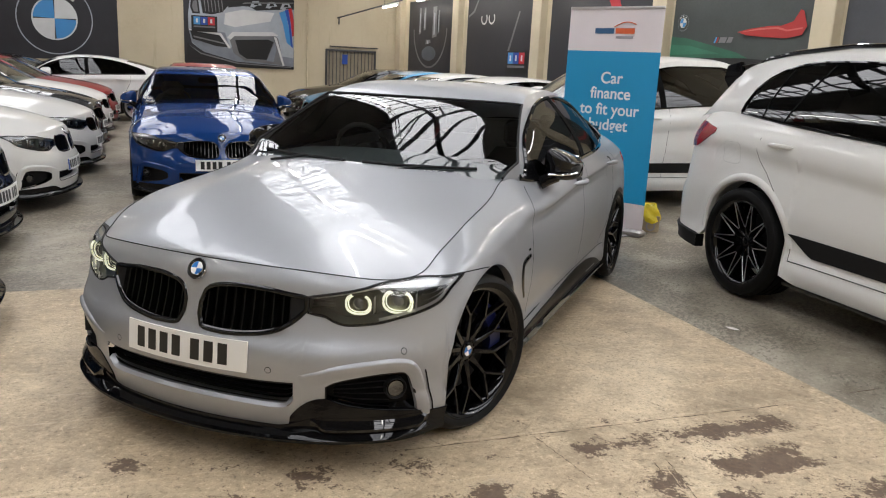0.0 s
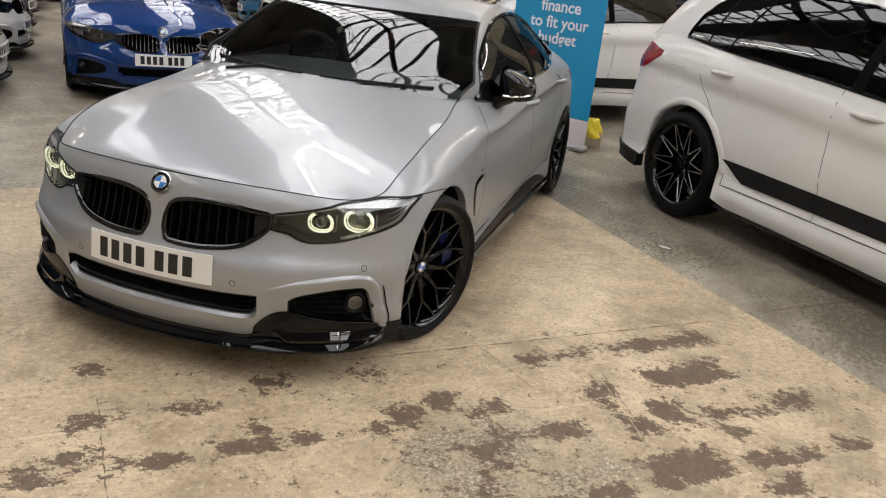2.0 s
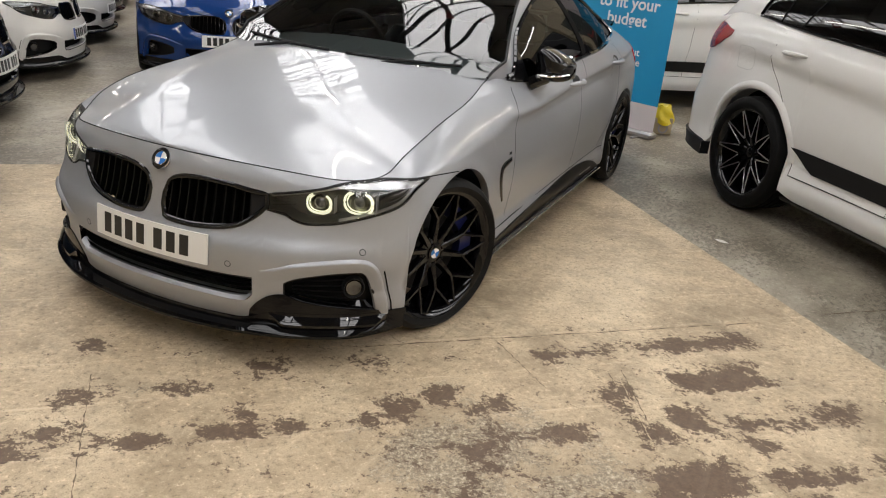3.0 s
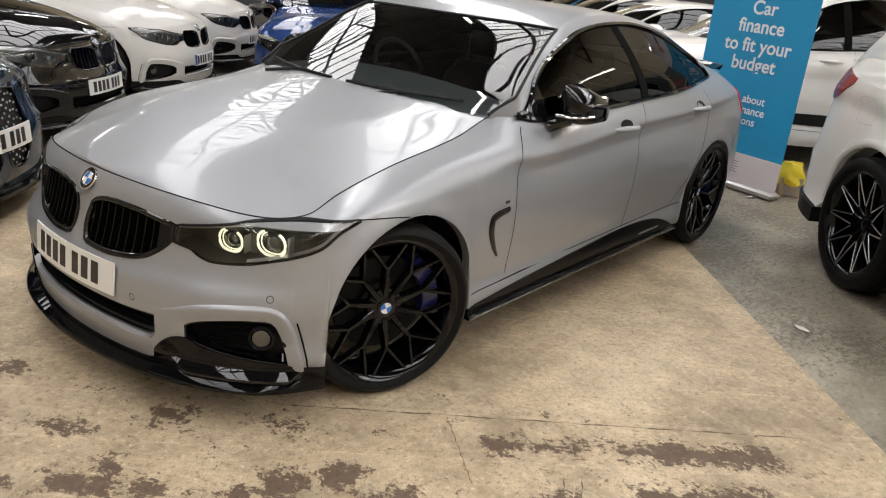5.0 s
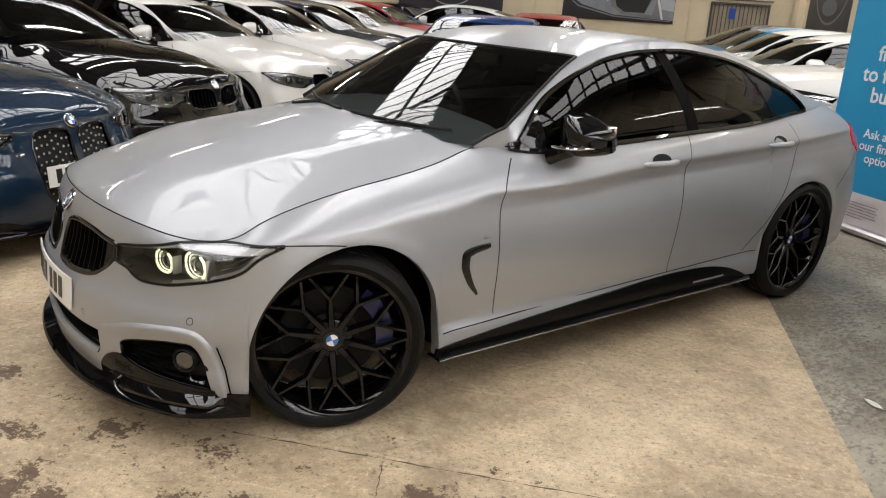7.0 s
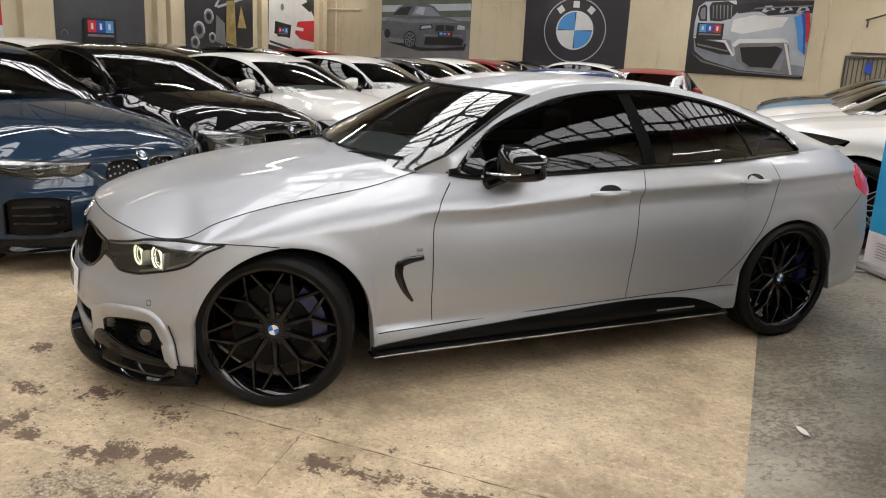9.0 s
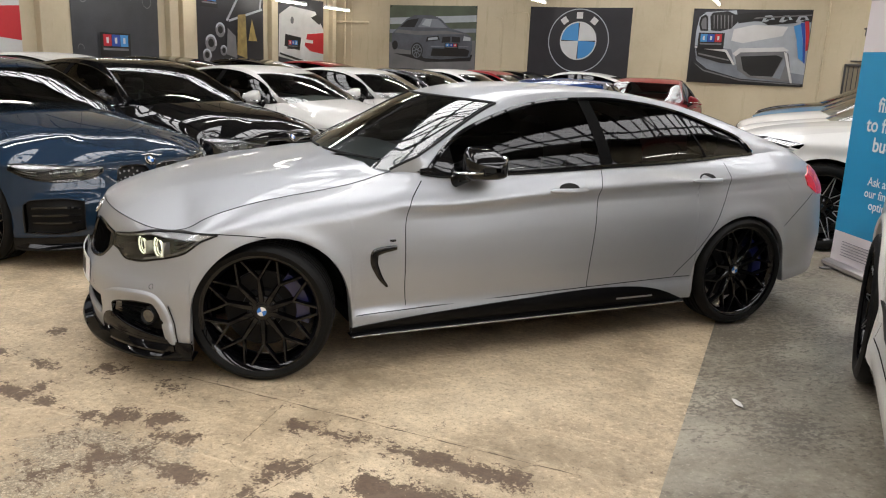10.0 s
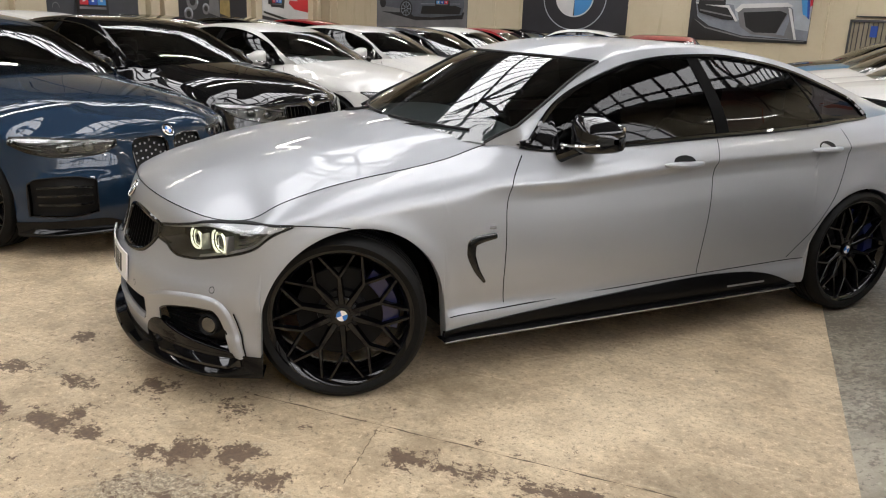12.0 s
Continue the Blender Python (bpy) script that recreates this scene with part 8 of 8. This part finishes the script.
def tail_glow_art(shape):
    shape([(0, 0), (0, 0.30), (0.30, 0.31), (1, 0.26), (1, 0)], INK_BLACK)
    shape([(0, 0.29), (0, 0.45), (0.12, 0.44), (0.34, 0.38), (0.52, 0.33), (0.60, 0.29)], INK_HAZE)
    shape([(0, 0.31), (0, 0.39), (0.16, 0.38), (0.40, 0.32)], INK_GREEN)
    roundel_art(shape, 0.085, 0.555, 0.045, 1.4)
    shape([(0.51, 0.475), (0.60, 0.495), (0.72, 0.51), (0.80, 0.51), (0.87, 0.535), (0.905, 0.61), (0.925, 0.60), (0.955, 0.50), (0.93, 0.445), (0.84, 0.425), (0.70, 0.435), (0.58, 0.45)], INK_GLOW)
    shape([(0.53, 0.472), (0.66, 0.497), (0.78, 0.502), (0.84, 0.482), (0.93, 0.495), (0.93, 0.485), (0.84, 0.470), (0.77, 0.490), (0.66, 0.485)], INK_SHEEN)
    for x0, x1, ink in ((0.350, 0.360, INK_BLUE), (0.365, 0.375, INK_GLOW), (0.385, 0.435, INK_GREY), (0.445, 0.48, INK_GREY)):
        shape([(x0, 0.40), (x0 + 0.012, 0.44), (x1 + 0.012, 0.44), (x1, 0.40)], ink)


for u0, u1, art, sheet_mat, label in (
        (-7.62, -4.65, whole_car_art, CLOTH_SLATE, "poster of a dark coupe on a road"),
        (-2.97, 0.0, None, CLOTH_DARK, "dark poster with a large blue and white roundel"),
        (1.64, 4.58, car_front_art, CLOTH_DARK, "poster of a pale car's nose with coloured stripes")):
    _ob, _shape = poster(on_north((u0 + u1) / 2), u1 - u0, 1.94, 1.23, sheet_mat, label)
    # on the end wall the pose's x runs from right to left, so the art is drawn as seen from the hall
    if art:
        art(_shape)
    else:
        roundel_art(_shape, 0.5, 0.52, 0.30, 2.97 / 1.94)
for v0, v1, art, sheet_mat, label in (
        (0.70, 3.14, tail_art, CLOTH_DARK, "poster of a white car's tail with red lamps"),
        (3.85, 6.60, engine_art, CLOTH_DARK, "poster of an engine bay with braces"),
        (7.95, 10.45, dials_art, CLOTH_SLATE, "dark poster of instrument dials"),
        (11.65, 14.1, tail_art, INK_RED, "red poster of a car")):
    _ob, _shape = poster(on_west((v0 + v1) / 2), v1 - v0, 1.94, 1.26, sheet_mat, label)
    art(_shape)
for v0, v1, art, sheet_mat, label in (
        (0.86, 3.72, engine_bay_art, CLOTH_DARK, "dark poster of an engine bay"),
        (4.50, 7.54, dark_car_art, CLOTH_DARK, "dark poster of a car in shadow"),
        (8.19, 11.35, curve_art, CLOTH_DARK, "dark poster with a red curved body line"),
        (11.80, 14.52, tail_glow_art, CLOTH_GREEN, "dark slate poster of a glowing red tail lamp"),
        (14.95, 17.9, dark_car_art, CLOTH_SLATE, "slate grey poster on the side wall")):
    _ob, _shape = poster(on_east((v0 + v1) / 2), v1 - v0, 2.0, 1.24, sheet_mat, label)
    art(lambda pts, ink, _draw=_shape: _draw([(1 - x, y) for x, y in reversed(pts)], ink))

# ---------- barred gate in the end wall ----------
# the wall's cream darkened, shade behind the bars put into its colour
GATE_BACK = speckled("shaded_plaster", (0.30, 0.26, 0.19), 0.8, 0.2, 3, 40)
gate = thing("barred_gate", on_north(6.22), "dark steel barred gate in the end wall", "gate")
part("gate_frame", Geo().box((-0.74, 0.0, 1.80), (0.74, 0.06, 1.86), 0.006).box((-0.74, 0.0, 0.0), (-0.69, 0.06, 1.80), 0.006).box((0.69, 0.0, 0.0), (0.74, 0.06, 1.80), 0.006).box((-0.69, 0.0, 0.12), (0.69, 0.05, 0.17), 0.006).box((-0.80, 0.0, 1.92), (0.62, 0.05, 1.95), 0.006), STEEL_GREY, gate)
for _k in range(13):
    part("gate_bar", Geo().tube([(-0.63 + _k * 0.105, 0.03, 0.15), (-0.63 + _k * 0.105, 0.03, 1.82)], 0.011, 6), STEEL_GREY, gate)
part("gate_notice", Geo().box((0.10, 0.045, 1.45), (0.26, 0.05, 1.72), 0.002), INK_ROYAL, gate, "small blue notice")
part("gate_panel", Geo().box((-0.69, 0.005, 0.15), (0.69, 0.012, 1.80)), GATE_BACK, gate)

# ---------- conduits and boxes on the walls ----------
_c = thing("conduit", on_north(-3.3), "painted conduit run with a junction box", "conduit")
part("pipe", Geo().tube([(0.95, 0.02, 2.85), (0.55, 0.02, 2.85), (0.50, 0.02, 2.80), (0.50, 0.02, 1.35)], 0.012, 6), PIPE_PAINT, _c)
part("junction_box", Geo().box((0.44, 0.0, 1.18), (0.58, 0.06, 1.38), 0.01), PIPE_PAINT, _c)
part("pipe", Geo().tube([(0.40, 0.02, 3.0), (-0.25, 0.02, 3.0), (-0.33, 0.02, 2.75)], 0.010, 6), PIPE_PAINT, _c)
_c = thing("wall_pipe", on_north(-8.7), "cream pipes running along the end wall corner", "pipe")
part("pipe", Geo().tube([(0.9, 0.06, 2.62), (-0.35, 0.06, 2.62)], 0.04, 10), PIPE_PAINT, _c)
part("pipe", Geo().tube([(0.55, 0.05, 0.0), (0.55, 0.05, 3.6)], 0.035, 10), PIPE_PAINT, _c)
part("pipe", Geo().tube([(0.30, 0.04, 0.0), (0.30, 0.04, 3.6)], 0.02, 8), PIPE_PAINT, _c)
_c = thing("wall_pipe", on_north(4.95), "vertical pipe beside the end wall gate", "pipe")
part("pipe", Geo().tube([(0, 0.04, 0.0), (0, 0.04, 4.2)], 0.022, 8), PIPE_PAINT, _c)
_c = thing("wall_bracket", on_north(6.3), "dark steel lamp bracket on the end wall", "bracket")
part("bracket_bar", Geo().tube([(0.5, 0.05, 2.72), (-1.25, 0.6, 3.3)], 0.022, 6), STEEL_GREY, _c)
part("bracket_bar", Geo().tube([(0.45, 0.05, 2.72), (0.45, 0.05, 2.55)], 0.02, 6), STEEL_GREY, _c)

# ---------- tube lights ----------
# rows at u 11.5 and 15.5 are unseen, added to brighten the right
for _u2, _z2, _vs in ((-9.0, 2.95, (0.95, 3.4, 6.6, 9.8, 13.0)), (-2.35, 3.22, (1.4, 4.6, 7.8, 11.0, 14.2, 17.4, 20.6)), (2.32, 3.22, (1.3, 2.9, 6.1, 9.3, 12.5, 15.7, 18.9, 22.1)), (7.0, 3.05, (1.3, 4.5, 7.7, 10.9, 14.1, 17.3, 20.5)), (11.5, 3.22, (19.8, 23.0, 26.2)), (15.5, 3.22, (19.8, 23.0, 26.2))):
    for _v2 in _vs:
        tube_light(_u2, _v2, _z2)

# ---------- floor lines ----------
LINE_MAT = speckled("dirt_in_joint", (0.14, 0.105, 0.07), 0.8, 0.3, 12, 80)
PALE_LINE = speckled("pale_ridge", (0.54, 0.435, 0.295), 0.7, 0.35, 9, 70)


def floor_line(u0, v0, u1, v1, w, material=LINE_MAT):
    d = Vector((u1 - u0, v1 - v0)).normalized()
    n = Vector((-d.y, d.x))
    P = []
    for k in np.linspace(0, 1, 60):
        c = Vector((u0 + (u1 - u0) * k, v0 + (v1 - v0) * k)) + n * (0.0015 * math.sin(k * 37) + 0.001 * math.sin(k * 91))
        ww = w * max(0.08, 0.45 + 0.35 * math.sin(k * 53 + u0) + 0.3 * math.sin(k * 171 + v0))
        P.append([hall(c.x + n.x * ww / 2, c.y + n.y * ww / 2, 0.0012), hall(c.x - n.x * ww / 2, c.y - n.y * ww / 2, 0.0012)])
    tagged(new("floor_joint", Geo().grid(np.array(P), flip=n.y < 0).mesh("floor_joint", material)), "thin dirty joint in the concrete floor" if material is LINE_MAT else "thin pale board mark in the concrete floor", "floor joint", kind="structure")


floor_line(1.9, 20.075, 3.80, 20.09, 0.010)
floor_line(0.89, 20.15, 0.91, 20.85, 0.006)
floor_line(4.22, 20.05, 5.9, 20.05, 0.012)
for _du in (0.0, 0.035, 0.06):
    floor_line(2.83 + _du, 20.40, 2.72 + _du, 20.87, 0.007, PALE_LINE if _du == 0.035 else LINE_MAT)
floor_line(2.46, 20.10, 2.52, 20.48, 0.006)

# buff slab under the silver car
slab("floor_slab", BUFF_U - 9.0, BUFF_U, BUFF_V, BUFF_V + 9.5, 0.0, BUFF, "worn buff concrete slab with bare brown patches")
